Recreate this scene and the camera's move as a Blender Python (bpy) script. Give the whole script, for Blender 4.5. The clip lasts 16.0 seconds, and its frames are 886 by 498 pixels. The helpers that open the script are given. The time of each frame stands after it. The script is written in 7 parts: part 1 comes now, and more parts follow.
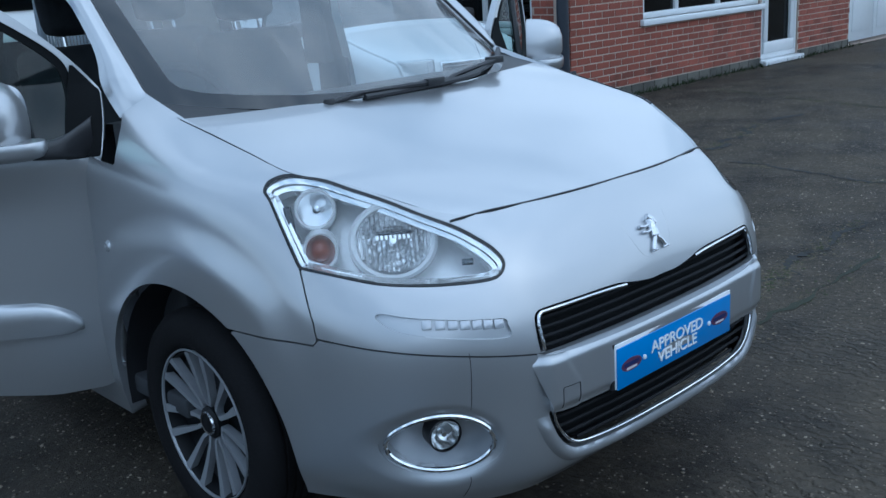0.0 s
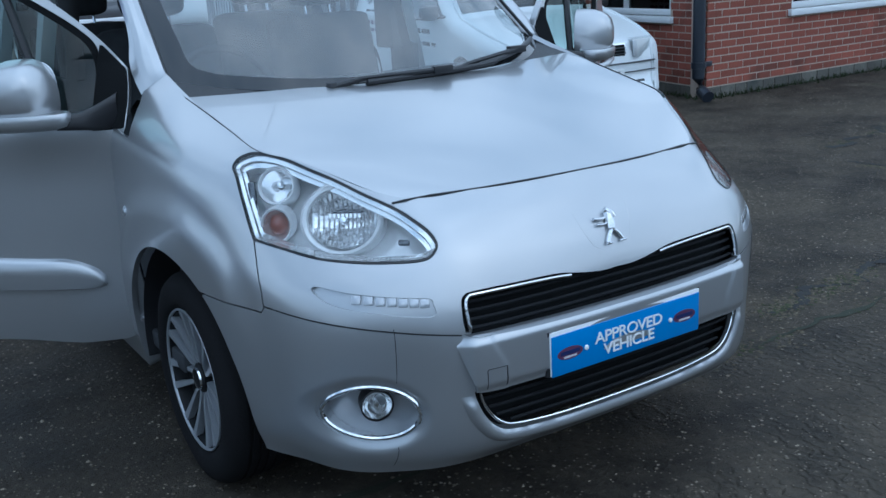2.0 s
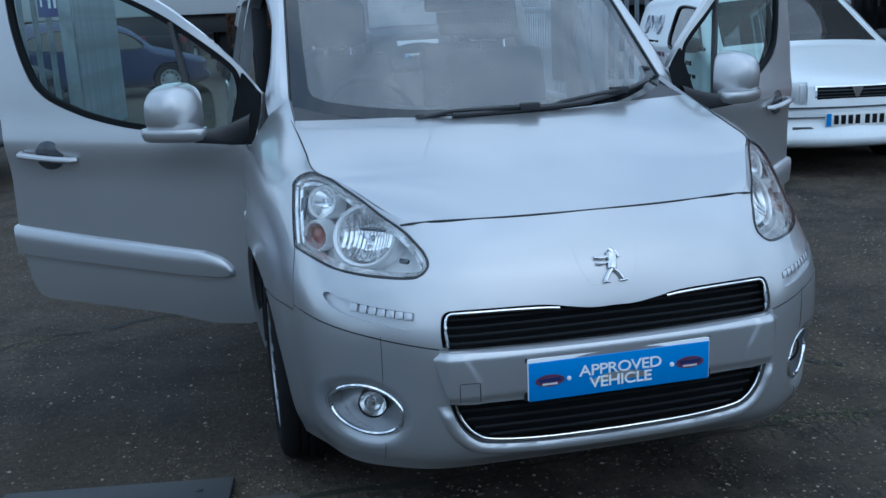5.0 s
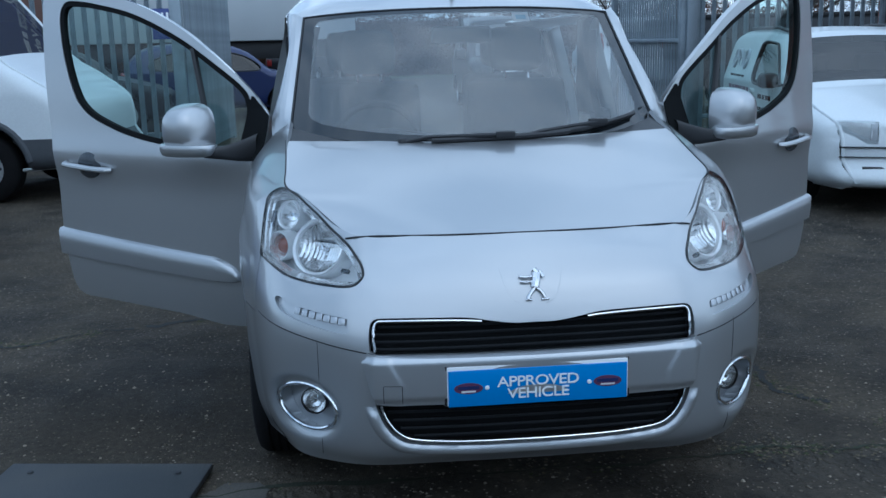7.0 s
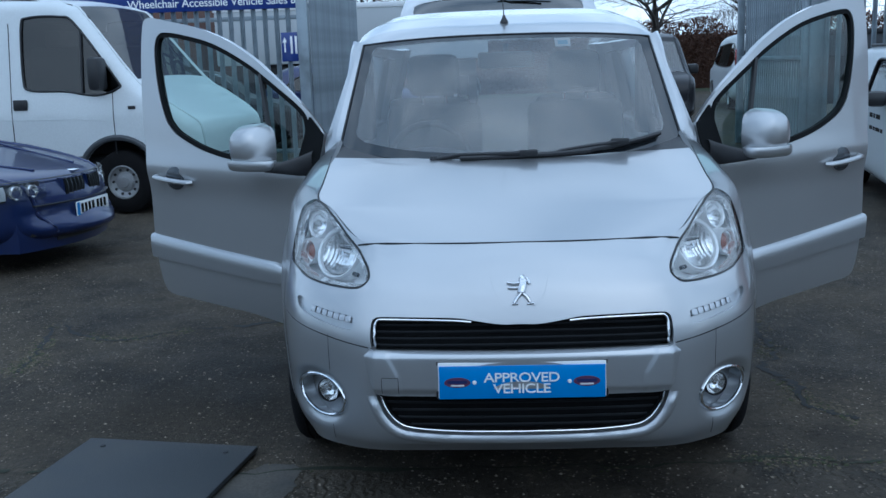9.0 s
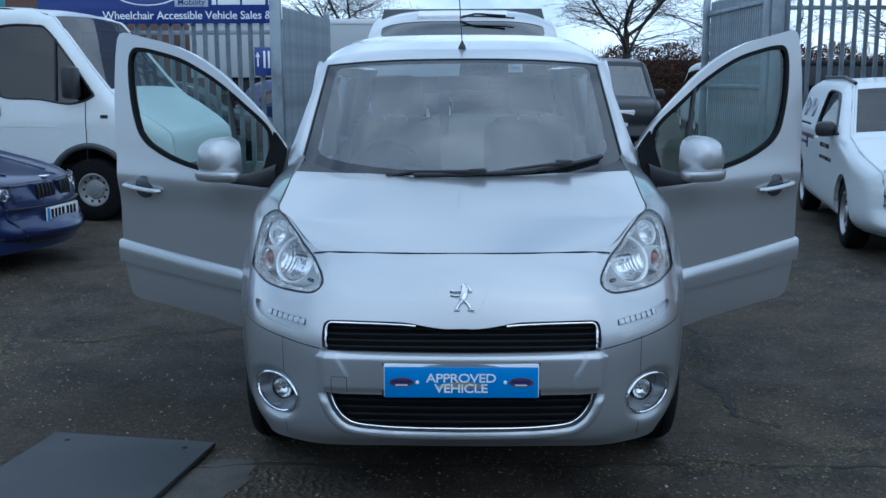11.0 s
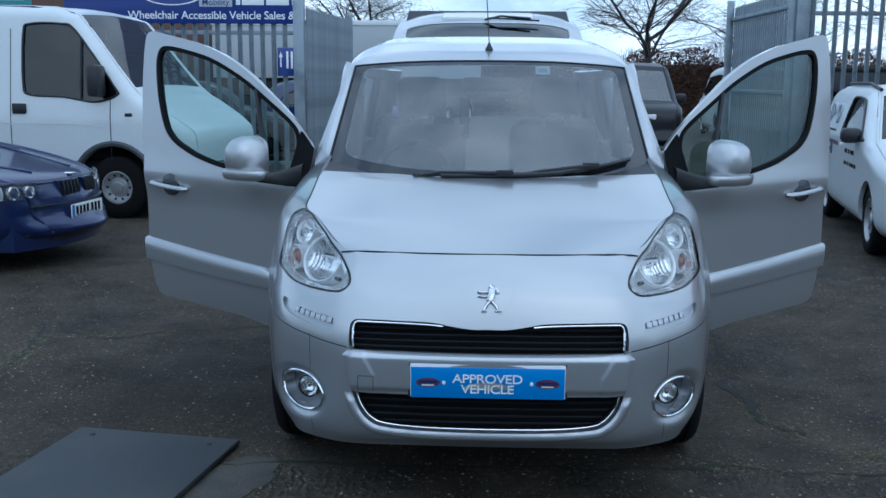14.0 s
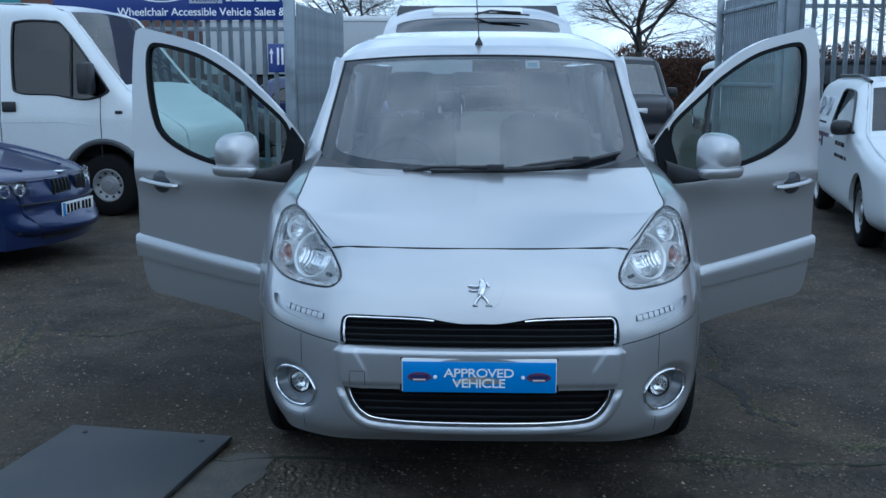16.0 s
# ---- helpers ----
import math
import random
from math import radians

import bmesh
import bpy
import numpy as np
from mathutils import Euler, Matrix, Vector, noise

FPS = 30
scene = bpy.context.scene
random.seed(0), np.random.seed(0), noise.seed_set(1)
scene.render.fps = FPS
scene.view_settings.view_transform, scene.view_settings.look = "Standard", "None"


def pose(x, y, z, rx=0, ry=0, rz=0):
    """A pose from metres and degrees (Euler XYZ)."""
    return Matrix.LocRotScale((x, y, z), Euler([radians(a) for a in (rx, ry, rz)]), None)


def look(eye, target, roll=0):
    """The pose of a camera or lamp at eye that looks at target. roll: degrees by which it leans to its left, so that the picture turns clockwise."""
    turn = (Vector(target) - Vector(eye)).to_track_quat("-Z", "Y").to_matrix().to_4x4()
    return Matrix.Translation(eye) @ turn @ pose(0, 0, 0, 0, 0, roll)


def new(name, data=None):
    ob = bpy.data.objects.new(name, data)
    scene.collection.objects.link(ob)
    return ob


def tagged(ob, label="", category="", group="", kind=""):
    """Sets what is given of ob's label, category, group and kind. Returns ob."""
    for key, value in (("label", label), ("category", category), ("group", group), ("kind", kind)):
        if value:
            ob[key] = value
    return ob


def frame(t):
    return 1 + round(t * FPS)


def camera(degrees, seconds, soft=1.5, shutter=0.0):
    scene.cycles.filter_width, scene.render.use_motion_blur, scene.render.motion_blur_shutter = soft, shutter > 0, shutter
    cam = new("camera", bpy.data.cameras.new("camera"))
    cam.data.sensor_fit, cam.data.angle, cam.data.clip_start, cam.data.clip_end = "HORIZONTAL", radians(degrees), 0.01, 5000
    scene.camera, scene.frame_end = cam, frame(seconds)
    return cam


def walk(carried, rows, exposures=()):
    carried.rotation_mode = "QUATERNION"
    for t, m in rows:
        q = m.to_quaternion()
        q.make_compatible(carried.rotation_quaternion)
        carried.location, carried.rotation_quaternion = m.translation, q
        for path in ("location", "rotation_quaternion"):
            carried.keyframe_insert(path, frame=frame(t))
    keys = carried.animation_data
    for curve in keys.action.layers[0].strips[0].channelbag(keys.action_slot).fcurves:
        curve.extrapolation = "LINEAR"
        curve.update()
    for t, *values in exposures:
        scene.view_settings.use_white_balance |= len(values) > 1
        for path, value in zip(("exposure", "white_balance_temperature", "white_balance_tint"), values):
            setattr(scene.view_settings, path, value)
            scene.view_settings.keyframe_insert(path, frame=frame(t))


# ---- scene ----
cam = camera(48.7, 16.0)
PATH = [
    (0, (-2.014, -1.275, 1.439), (-0.679, 0.112, 0.897), -3.7),
    (0.5, (-1.945, -1.378, 1.428), (-0.69, 0.064, 0.84), -3.4),
    (1, (-1.894, -1.53, 1.429), (-0.75, 0.009, 0.86), -2.8),
    (1.5, (-1.805, -1.647, 1.428), (-0.695, -0.089, 0.844), -3.8),
    (2, (-1.662, -1.697, 1.431), (-0.604, -0.093, 0.878), -3.2),
    (2.5, (-1.556, -1.754, 1.439), (-0.56, -0.115, 0.872), -2.7),
    (3, (-1.471, -1.883, 1.443), (-0.607, -0.155, 0.927), -2.8),
    (3.5, (-1.356, -2.008, 1.435), (-0.56, -0.244, 0.931), -3.7),
    (4, (-1.243, -2.064, 1.428), (-0.556, -0.238, 0.991), -3.5),
    (4.5, (-1.12, -2.131, 1.436), (-0.572, -0.269, 0.954), -2.6),
    (4.7, (-1.08, -2.176, 1.454), (-0.572, -0.303, 0.97), -2.6),
    (6.8, (-0.59, -2.506, 1.456), (-0.306, -0.571, 1.038), -1.3),
    (7, (-0.554, -2.546, 1.455), (-0.327, -0.603, 1.038), -1.4),
    (7.5, (-0.442, -2.686, 1.465), (-0.339, -0.731, 1.055), -2.0),
    (8, (-0.33, -2.764, 1.473), (-0.293, -0.803, 1.079), -2.7),
    (8.2, (-0.285, -2.77, 1.473), (-0.277, -0.804, 1.108), -2.8),
    (10.3, (-0.013, -3.074, 1.479), (-0.13, -1.118, 1.081), -0.9),
    (10.5, (-0.02, -3.091, 1.484), (-0.101, -1.129, 1.105), -1.3),
    (11, (-0.046, -3.102, 1.494), (-0.054, -1.131, 1.152), -0.2),
    (11.5, (-0.068, -3.1, 1.489), (-0.093, -1.127, 1.166), -0.3),
    (12, (-0.069, -3.096, 1.489), (-0.105, -1.126, 1.149), -0.1),
    (12.5, (-0.069, -3.096, 1.489), (-0.101, -1.127, 1.135), -0.1),
    (13, (-0.074, -3.102, 1.489), (-0.11, -1.131, 1.154), 0.1),
    (13.5, (-0.081, -3.104, 1.491), (-0.122, -1.133, 1.15), 0.2),
    (14, (-0.082, -3.106, 1.488), (-0.125, -1.135, 1.151), 0.4),
    (14.5, (-0.086, -3.106, 1.491), (-0.123, -1.135, 1.154), 0.0),
    (15, (-0.086, -3.106, 1.487), (-0.117, -1.135, 1.147), 0.1),
    (15.5, (-0.083, -3.107, 1.485), (-0.112, -1.137, 1.141), 0.1),
    (16, (-0.073, -3.108, 1.485), (-0.102, -1.138, 1.139), 0.0),
]
walk(cam, [(t, look(eye, target, roll)) for t, eye, target, roll in PATH], [(0, 0.48, 5080, 2.6), (3, 0.50, 5080, 2.6), (7, 0.33, 5080, 2.6), (16, 0.35, 5080, 2.6)])

# ---- sky and sun: a cool, broken overcast ----
world = bpy.data.worlds.new("world")
scene.world = world
world.use_nodes = True
wn, wl = world.node_tree.nodes, world.node_tree.links
sky = wn.new("ShaderNodeTexSky")
sky.sky_type, sky.sun_disc = "NISHITA", False
sky.sun_elevation, sky.sun_rotation = radians(43), radians(159)
sky.air_density, sky.dust_density = 1.2, 2.0
coord = wn.new("ShaderNodeTexCoord")
cloud = wn.new("ShaderNodeTexNoise")
cloud.inputs["Scale"].default_value, cloud.inputs["Detail"].default_value = 4.2, 7.0
cloud.inputs["Roughness"].default_value = 0.56
flat = wn.new("ShaderNodeMapping")
flat.inputs["Scale"].default_value = (1.0, 1.0, 2.2)
wl.new(coord.outputs["Generated"], flat.inputs["Vector"])
wl.new(flat.outputs["Vector"], cloud.inputs["Vector"])
ramp = wn.new("ShaderNodeValToRGB")
ramp.color_ramp.elements[0].position, ramp.color_ramp.elements[0].color = 0.38, (4.3, 5.2, 6.3, 1)
ramp.color_ramp.elements[1].position, ramp.color_ramp.elements[1].color = 0.62, (10.6, 11.1, 11.8, 1)
wl.new(cloud.outputs["Fac"], ramp.inputs["Fac"])
blend = wn.new("ShaderNodeMixRGB")
blend.inputs["Fac"].default_value = 0.8
wl.new(sky.outputs["Color"], blend.inputs["Color1"])
wl.new(ramp.outputs["Color"], blend.inputs["Color2"])
# an overcast dome: brighter overhead than along the horizon
split, rise, dome = wn.new("ShaderNodeSeparateXYZ"), wn.new("ShaderNodeMapRange"), wn.new("ShaderNodeVectorMath")
wl.new(coord.outputs["Generated"], split.inputs["Vector"])
wl.new(split.outputs["Z"], rise.inputs["Value"])
rise.inputs["To Min"].default_value, rise.inputs["To Max"].default_value = 0.68, 1.12
# a pale, thinner strip of cloud low over the far side
far, low, lit = wn.new("ShaderNodeMapRange"), wn.new("ShaderNodeMapRange"), wn.new("ShaderNodeMath")
wl.new(split.outputs["Y"], far.inputs["Value"])
wl.new(split.outputs["Z"], low.inputs["Value"])
low.inputs["From Min"].default_value, low.inputs["From Max"].default_value = 0.0, 0.45
low.inputs["To Min"].default_value, low.inputs["To Max"].default_value = 0.52, 0.0
lit.operation = "MULTIPLY_ADD"
wl.new(far.outputs["Result"], lit.inputs[0])
wl.new(low.outputs["Result"], lit.inputs[1])
wl.new(rise.outputs["Result"], lit.inputs[2])
dome.operation = "SCALE"
wl.new(blend.outputs["Color"], dome.inputs[0])
wl.new(lit.outputs[0], dome.inputs["Scale"])
wl.new(dome.outputs["Vector"], wn["Background"].inputs["Color"])
wn["Background"].inputs["Strength"].default_value = 0.1

sun = new("sun", bpy.data.lights.new("sun", "SUN"))
sun.data.energy, sun.data.angle, sun.data.color = 0.50, radians(130), (1.0, 0.97, 0.93)
sun.matrix_world = look((3, -8, 8), (0, 0, 0))


# ---- materials ----
def material(name, color, rough=0.5, metal=0.0, vary=0.12, scale=6.0, grain=120.0, bump=0.0, coat=0.0, spec=0.5, random_piece=0.0, stain=None, stain_scale=1.3, stain_cut=(0.5, 0.7)):
    """A principled surface with two scales of tone, fine relief and an optional stain colour."""
    m = bpy.data.materials.new(name)
    m.use_nodes = True
    n, l = m.node_tree.nodes, m.node_tree.links
    p = n["Principled BSDF"]
    p.inputs["Roughness"].default_value, p.inputs["Metallic"].default_value = rough, metal
    p.inputs["Coat Weight"].default_value, p.inputs["Coat Roughness"].default_value = coat, 0.04
    p.inputs["Specular IOR Level"].default_value = spec
    tc = n.new("ShaderNodeTexCoord")
    big, fine = n.new("ShaderNodeTexNoise"), n.new("ShaderNodeTexNoise")
    big.inputs["Scale"].default_value, big.inputs["Detail"].default_value = scale, 4.0
    fine.inputs["Scale"].default_value, fine.inputs["Detail"].default_value = grain, 3.0
    for t in (big, fine):
        l.new(tc.outputs["Object"], t.inputs["Vector"])
    add = n.new("ShaderNodeMath")
    add.operation = "ADD"
    l.new(big.outputs["Fac"], add.inputs[0])
    l.new(fine.outputs["Fac"], add.inputs[1])
    last = add.outputs[0]
    if random_piece:
        info, more = n.new("ShaderNodeObjectInfo"), n.new("ShaderNodeMath")
        more.operation = "MULTIPLY_ADD"
        more.inputs[1].default_value = random_piece
        l.new(info.outputs["Random"], more.inputs[0])
        l.new(last, more.inputs[2])
        last = more.outputs[0]
    span = n.new("ShaderNodeMapRange")
    span.inputs["From Min"].default_value, span.inputs["From Max"].default_value = 0.6, 1.4 + random_piece
    span.inputs["To Min"].default_value, span.inputs["To Max"].default_value = 1 - vary, 1 + vary
    l.new(last, span.inputs["Value"])
    tone = n.new("ShaderNodeVectorMath")
    tone.operation = "SCALE"
    tone.inputs[0].default_value = color
    l.new(span.outputs["Result"], tone.inputs["Scale"])
    out = tone.outputs["Vector"]
    if stain:
        patch, cut, mix = n.new("ShaderNodeTexNoise"), n.new("ShaderNodeMapRange"), n.new("ShaderNodeMixRGB")
        patch.inputs["Scale"].default_value, patch.inputs["Detail"].default_value = stain_scale, 6.0
        l.new(tc.outputs["Object"], patch.inputs["Vector"])
        cut.inputs["From Min"].default_value, cut.inputs["From Max"].default_value = stain_cut
        l.new(patch.outputs["Fac"], cut.inputs["Value"])
        l.new(cut.outputs["Result"], mix.inputs["Fac"])
        l.new(out, mix.inputs["Color1"])
        mix.inputs["Color2"].default_value = (*stain, 1)
        out = mix.outputs["Color"]
    l.new(out, p.inputs["Base Color"])
    if bump:
        b = n.new("ShaderNodeBump")
        b.inputs["Strength"].default_value, b.inputs["Distance"].default_value = bump, 0.01
        l.new(fine.outputs["Fac"], b.inputs["Height"])
        l.new(b.outputs["Normal"], p.inputs["Normal"])
    return m


def glass(name, tint, rough=0.0, ior=1.52, haze=0.0):
    """A thin pane: clear or tinted see-through with a true glossy coat over it."""
    m = bpy.data.materials.new(name)
    m.use_nodes = True
    n, l = m.node_tree.nodes, m.node_tree.links
    n.remove(n["Principled BSDF"])
    see, shine, mix, fres = n.new("ShaderNodeBsdfTransparent"), n.new("ShaderNodeBsdfGlossy"), n.new("ShaderNodeMixShader"), n.new("ShaderNodeFresnel")
    see.inputs["Color"].default_value = (*tint, 1)
    shine.inputs["Roughness"].default_value = rough
    fres.inputs["IOR"].default_value = ior
    l.new(fres.outputs["Fac"], mix.inputs["Fac"])
    l.new(see.outputs["BSDF"], mix.inputs[1])
    l.new(shine.outputs["BSDF"], mix.inputs[2])
    last = mix.outputs["Shader"]
    # pale diffuse film: thin dust, plus bright sky reflection put in as colour
    if haze:
        film, over = n.new("ShaderNodeBsdfDiffuse"), n.new("ShaderNodeMixShader")
        film.inputs["Color"].default_value = (.55, .57, .58, 1)
        over.inputs["Fac"].default_value = haze
        l.new(last, over.inputs[1])
        l.new(film.outputs["BSDF"], over.inputs[2])
        last = over.outputs["Shader"]
    l.new(last, n["Material Output"].inputs["Surface"])
    return m


SILVER = material("silver metallic paint", (0.450, 0.465, 0.484), 0.30, 0.70, 0.03, 2.0, 900.0, 0.02, coat=0.9)
SILVER_TRIM = material("silver painted plastic", (0.445, 0.465, 0.490), 0.30, 0.70, 0.03, 2.0, 700.0, 0.02, coat=0.9)
BLACK_TRIM = material("black plastic", (0.018, 0.019, 0.022), 0.45, 0, 0.2, 8.0, 300.0, 0.08)
BLACK_GLOSS = material("black enamel", (0.008, 0.009, 0.011), 0.12, 0, 0.1, 5.0, 200.0)
RUBBER = material("tyre rubber", (0.009, 0.009, 0.010), 0.85, 0, 0.25, 9.0, 160.0, 0.2, spec=0.15)
CHROME = material("chrome", (0.82, 0.84, 0.87), 0.07, 1.0, 0.02, 3.0, 50.0)
ALLOY = material("machined alloy", (0.36, 0.38, 0.41), 0.34, 0.5, 0.05, 8.0, 300.0)
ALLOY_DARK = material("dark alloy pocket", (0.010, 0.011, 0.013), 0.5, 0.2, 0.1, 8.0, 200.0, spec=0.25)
REFLECTOR = material("lamp reflector", (0.95, 0.96, 0.97), 0.10, 0.76, 0.03, 14.0, 60.0)
LAMP_GREY = material("lamp inner bezel", (0.74, 0.76, 0.79), 0.25, 0.15, 0.05, 10.0, 80.0)
AMBER = material("amber bulb cover", (0.26, 0.060, 0.028), 0.15, 0.1, 0.15, 20.0, 90.0, coat=1.0)
LED = material("lamp led lens", (0.46, 0.48, 0.51), 0.12, 0.5, 0.1, 30.0, 90.0, coat=1.0)
PLATE_BLUE = material("plate blue", (0.020, 0.215, 0.60), 0.35, 0, 0.04, 5.0, 90.0, coat=0.4)
WHITE = material("white paint", (0.78, 0.80, 0.82), 0.35, 0, 0.04, 3.0, 120.0, coat=0.4)
LETTER = material("white lettering", (0.82, 0.84, 0.86), 0.5, 0, 0.03, 9.0, 90.0)
BADGE_RED = material("badge oval", (0.10, 0.035, 0.085), 0.4, 0, 0.1, 20.0, 90.0)
BADGE_NAVY = material("badge band", (0.012, 0.022, 0.10), 0.4, 0, 0.1, 20.0, 90.0)
CLOTH = material("grey seat cloth", (0.045, 0.05, 0.058), 0.95, 0, 0.25, 20.0, 500.0, 0.3)
DASH = material("grey dashboard plastic", (0.05, 0.054, 0.06), 0.6, 0, 0.12, 6.0, 300.0, 0.1)
CABIN_DARK = material("dark cabin trim", (0.03, 0.033, 0.038), 0.8, 0, 0.15, 6.0, 200.0, 0.05)
CLEAR = glass("clear lens", (0.95, 0.97, 0.98))
BADGE_CHROME = material("satin chrome", (0.66, 0.68, 0.71), 0.24, 0.85, 0.04, 9.0, 80.0)
VAN_SCREEN = glass("green van windscreen", (0.16, 0.22, 0.21), 0.0, 1.6, 0.05)
GRILLE_BLACK = material("matt black mesh", (0.006, 0.007, 0.008), 0.8, 0, 0.2, 9.0, 200.0, spec=0.15)
GRILLE_SLAT = material("satin black slat", (0.009, 0.010, 0.012), 0.6, 0, 0.2, 9.0, 200.0, spec=0.16)
COLLAR = material("bright lamp collar", (0.95, 0.96, 0.97), 0.14, 0.15, 0.05, 10.0, 80.0)
# dark grey for bezels and bars, and for the painted shade of recesses
FACET_DARK = material("dark bezel and recess shade", (0.10, 0.11, 0.125), 0.2, 0.7, 0.1, 12.0, 80.0)
SCREEN = glass("windscreen glass", (0.66, 0.73, 0.75), 0.0, 2.15, 0.11)
FRIT = material("black printed glass edge", (0.012, 0.014, 0.017), 0.06, 0, 0.05, 5.0, 90.0, spec=0.7)
SIDE_GLASS = glass("green side glass", (0.52, 0.67, 0.64))
DARK_GLASS = glass("dark tinted glass", (0.10, 0.12, 0.13))


# ---- building helpers ----
def mesh_object(name, verts, faces, mat, parent=None, label="", smooth=True):
    me = bpy.data.meshes.new(name)
    me.from_pydata([tuple(v) for v in verts], [], [tuple(f) for f in faces])
    me.materials.append(mat)
    if smooth:
        me.polygons.foreach_set("use_smooth", [True] * len(me.polygons))
    me.update()
    ob = new(name, me)
    if parent:
        ob.parent = parent
    if label:
        ob["label"] = label
    return ob


def part(name, bm, mat, parent=None, label="", smooth=True, sharp=35):
    """Links a bmesh as one mesh object under a thing or a part."""
    bmesh.ops.recalc_face_normals(bm, faces=bm.faces)
    me = bpy.data.meshes.new(name)
    for e in bm.edges:
        e.smooth = not (len(e.link_faces) == 2 and e.calc_face_angle(0) > radians(sharp))
    for f in bm.faces:
        f.smooth = smooth
    bm.to_mesh(me)
    bm.free()
    me.materials.append(mat)
    ob = new(name, me)
    if parent:
        ob.parent = parent
    if label:
        ob["label"] = label
    return ob


def empty(name, m, label, category, group="", kind=""):
    ob = new(name)
    ob.matrix_basis = m
    return tagged(ob, label, category, group, kind)


def box(bm, lo, hi, bevel=0.0, m=None):
    made = bmesh.ops.create_cube(bm, size=1)["verts"]
    c, s = (Vector(lo) + Vector(hi)) / 2, Vector(hi) - Vector(lo)
    bmesh.ops.transform(bm, matrix=Matrix.LocRotScale(c, None, s), verts=made)
    if bevel:
        edges = list({e for v in made for e in v.link_edges})
        out = bmesh.ops.bevel(bm, geom=edges, offset=bevel, segments=2, affect="EDGES", profile=0.5)
        made = list({v for f in out["faces"] for v in f.verts} | {v for v in made if v.is_valid})
    if m:
        bmesh.ops.transform(bm, matrix=m, verts=made)
    return made


def cylinder(bm, m, r, depth, seg=24, r2=None, bevel=0.0):
    made = bmesh.ops.create_cone(bm, cap_ends=True, segments=seg, radius1=r, radius2=r if r2 is None else r2, depth=depth, matrix=m)["verts"]
    if bevel:
        edges = [e for e in {e for v in made for e in v.link_edges} if e.calc_face_angle(0) > 0.8]
        bmesh.ops.bevel(bm, geom=edges, offset=bevel, segments=2, affect="EDGES", profile=0.5)
    return made


def lathe(bm, profile, m, seg=48):
    """Turns (radius, height) pairs round the local z axis."""
    rings = []
    for r, h in profile:
        rings.append([bm.verts.new(m @ Vector((r * math.cos(a), r * math.sin(a), h))) for a in np.linspace(0, 2 * math.pi, seg, endpoint=False)])
    for a, b in zip(rings, rings[1:]):
        for i in range(seg):
            bm.faces.new((a[i], a[(i + 1) % seg], b[(i + 1) % seg], b[i]))
    return rings


def tube(bm, path, r, seg=8, closed=False, flat=1.0):
    """A round rod along a path of points."""
    path = [Vector(p) for p in path]
    n, rings, up = len(path), [], Vector((0.13, 0.21, 0.97))
    for i, p in enumerate(path):
        a = path[(i - 1) % n] if closed or i else p
        b = path[(i + 1) % n] if closed or i < n - 1 else p
        t = (b - a).normalized()
        s = t.cross(up).normalized()
        u = s.cross(t)
        rings.append([bm.verts.new(p + s * r * math.cos(k) + u * r * flat * math.sin(k)) for k in np.linspace(0, 2 * math.pi, seg, endpoint=False)])
    pairs = list(zip(rings, rings[1:])) + ([(rings[-1], rings[0])] if closed else [])
    for a, b in pairs:
        for i in range(seg):
            bm.faces.new((a[i], a[(i + 1) % seg], b[(i + 1) % seg], b[i]))
    if not closed:
        bm.faces.new(rings[0][::-1])
        bm.faces.new(rings[-1])


def smooth_line(pts, n=12, closed=False):
    """Catmull-Rom through points of any dimension."""
    p = np.array(pts, float)
    p = np.vstack([p[-1], p, p[0], p[1]]) if closed else np.vstack([2 * p[0] - p[1], p, 2 * p[-1] - p[-2]])
    out = []
    for i in range(1, len(p) - 2):
        for t in np.arange(n) / n:
            a, b, c, d = p[i - 1:i + 3]
            out.append(0.5 * (2 * b + (c - a) * t + (2 * a - 5 * b + 4 * c - d) * t * t + (3 * b - a - 3 * c + d) * t ** 3))
    if not closed:
        out.append(p[-2])
    return np.array(out)


def outline_field(poly, q):
    """Signed distance of 2D points q to a closed outline: above zero outside."""
    poly, shape = np.array(poly, float), q.shape[:-1]
    q = q.reshape(-1, 2)
    best, inside = np.full(len(q), 1e9), np.zeros(len(q), bool)
    for a, b in zip(poly, np.roll(poly, -1, axis=0)):
        ab = b - a
        t = np.clip(((q - a) @ ab) / max(ab @ ab, 1e-12), 0, 1)
        best = np.minimum(best, np.hypot(*(q - a - t[:, None] * ab).T))
        cross = ((a[1] > q[:, 1]) != (b[1] > q[:, 1]))
        with np.errstate(divide="ignore", invalid="ignore"):
            inside ^= cross & (q[:, 0] < (b[0] - a[0]) * (q[:, 1] - a[1]) / (b[1] - a[1]) + a[0])
    return np.where(inside, -best, best).reshape(shape)


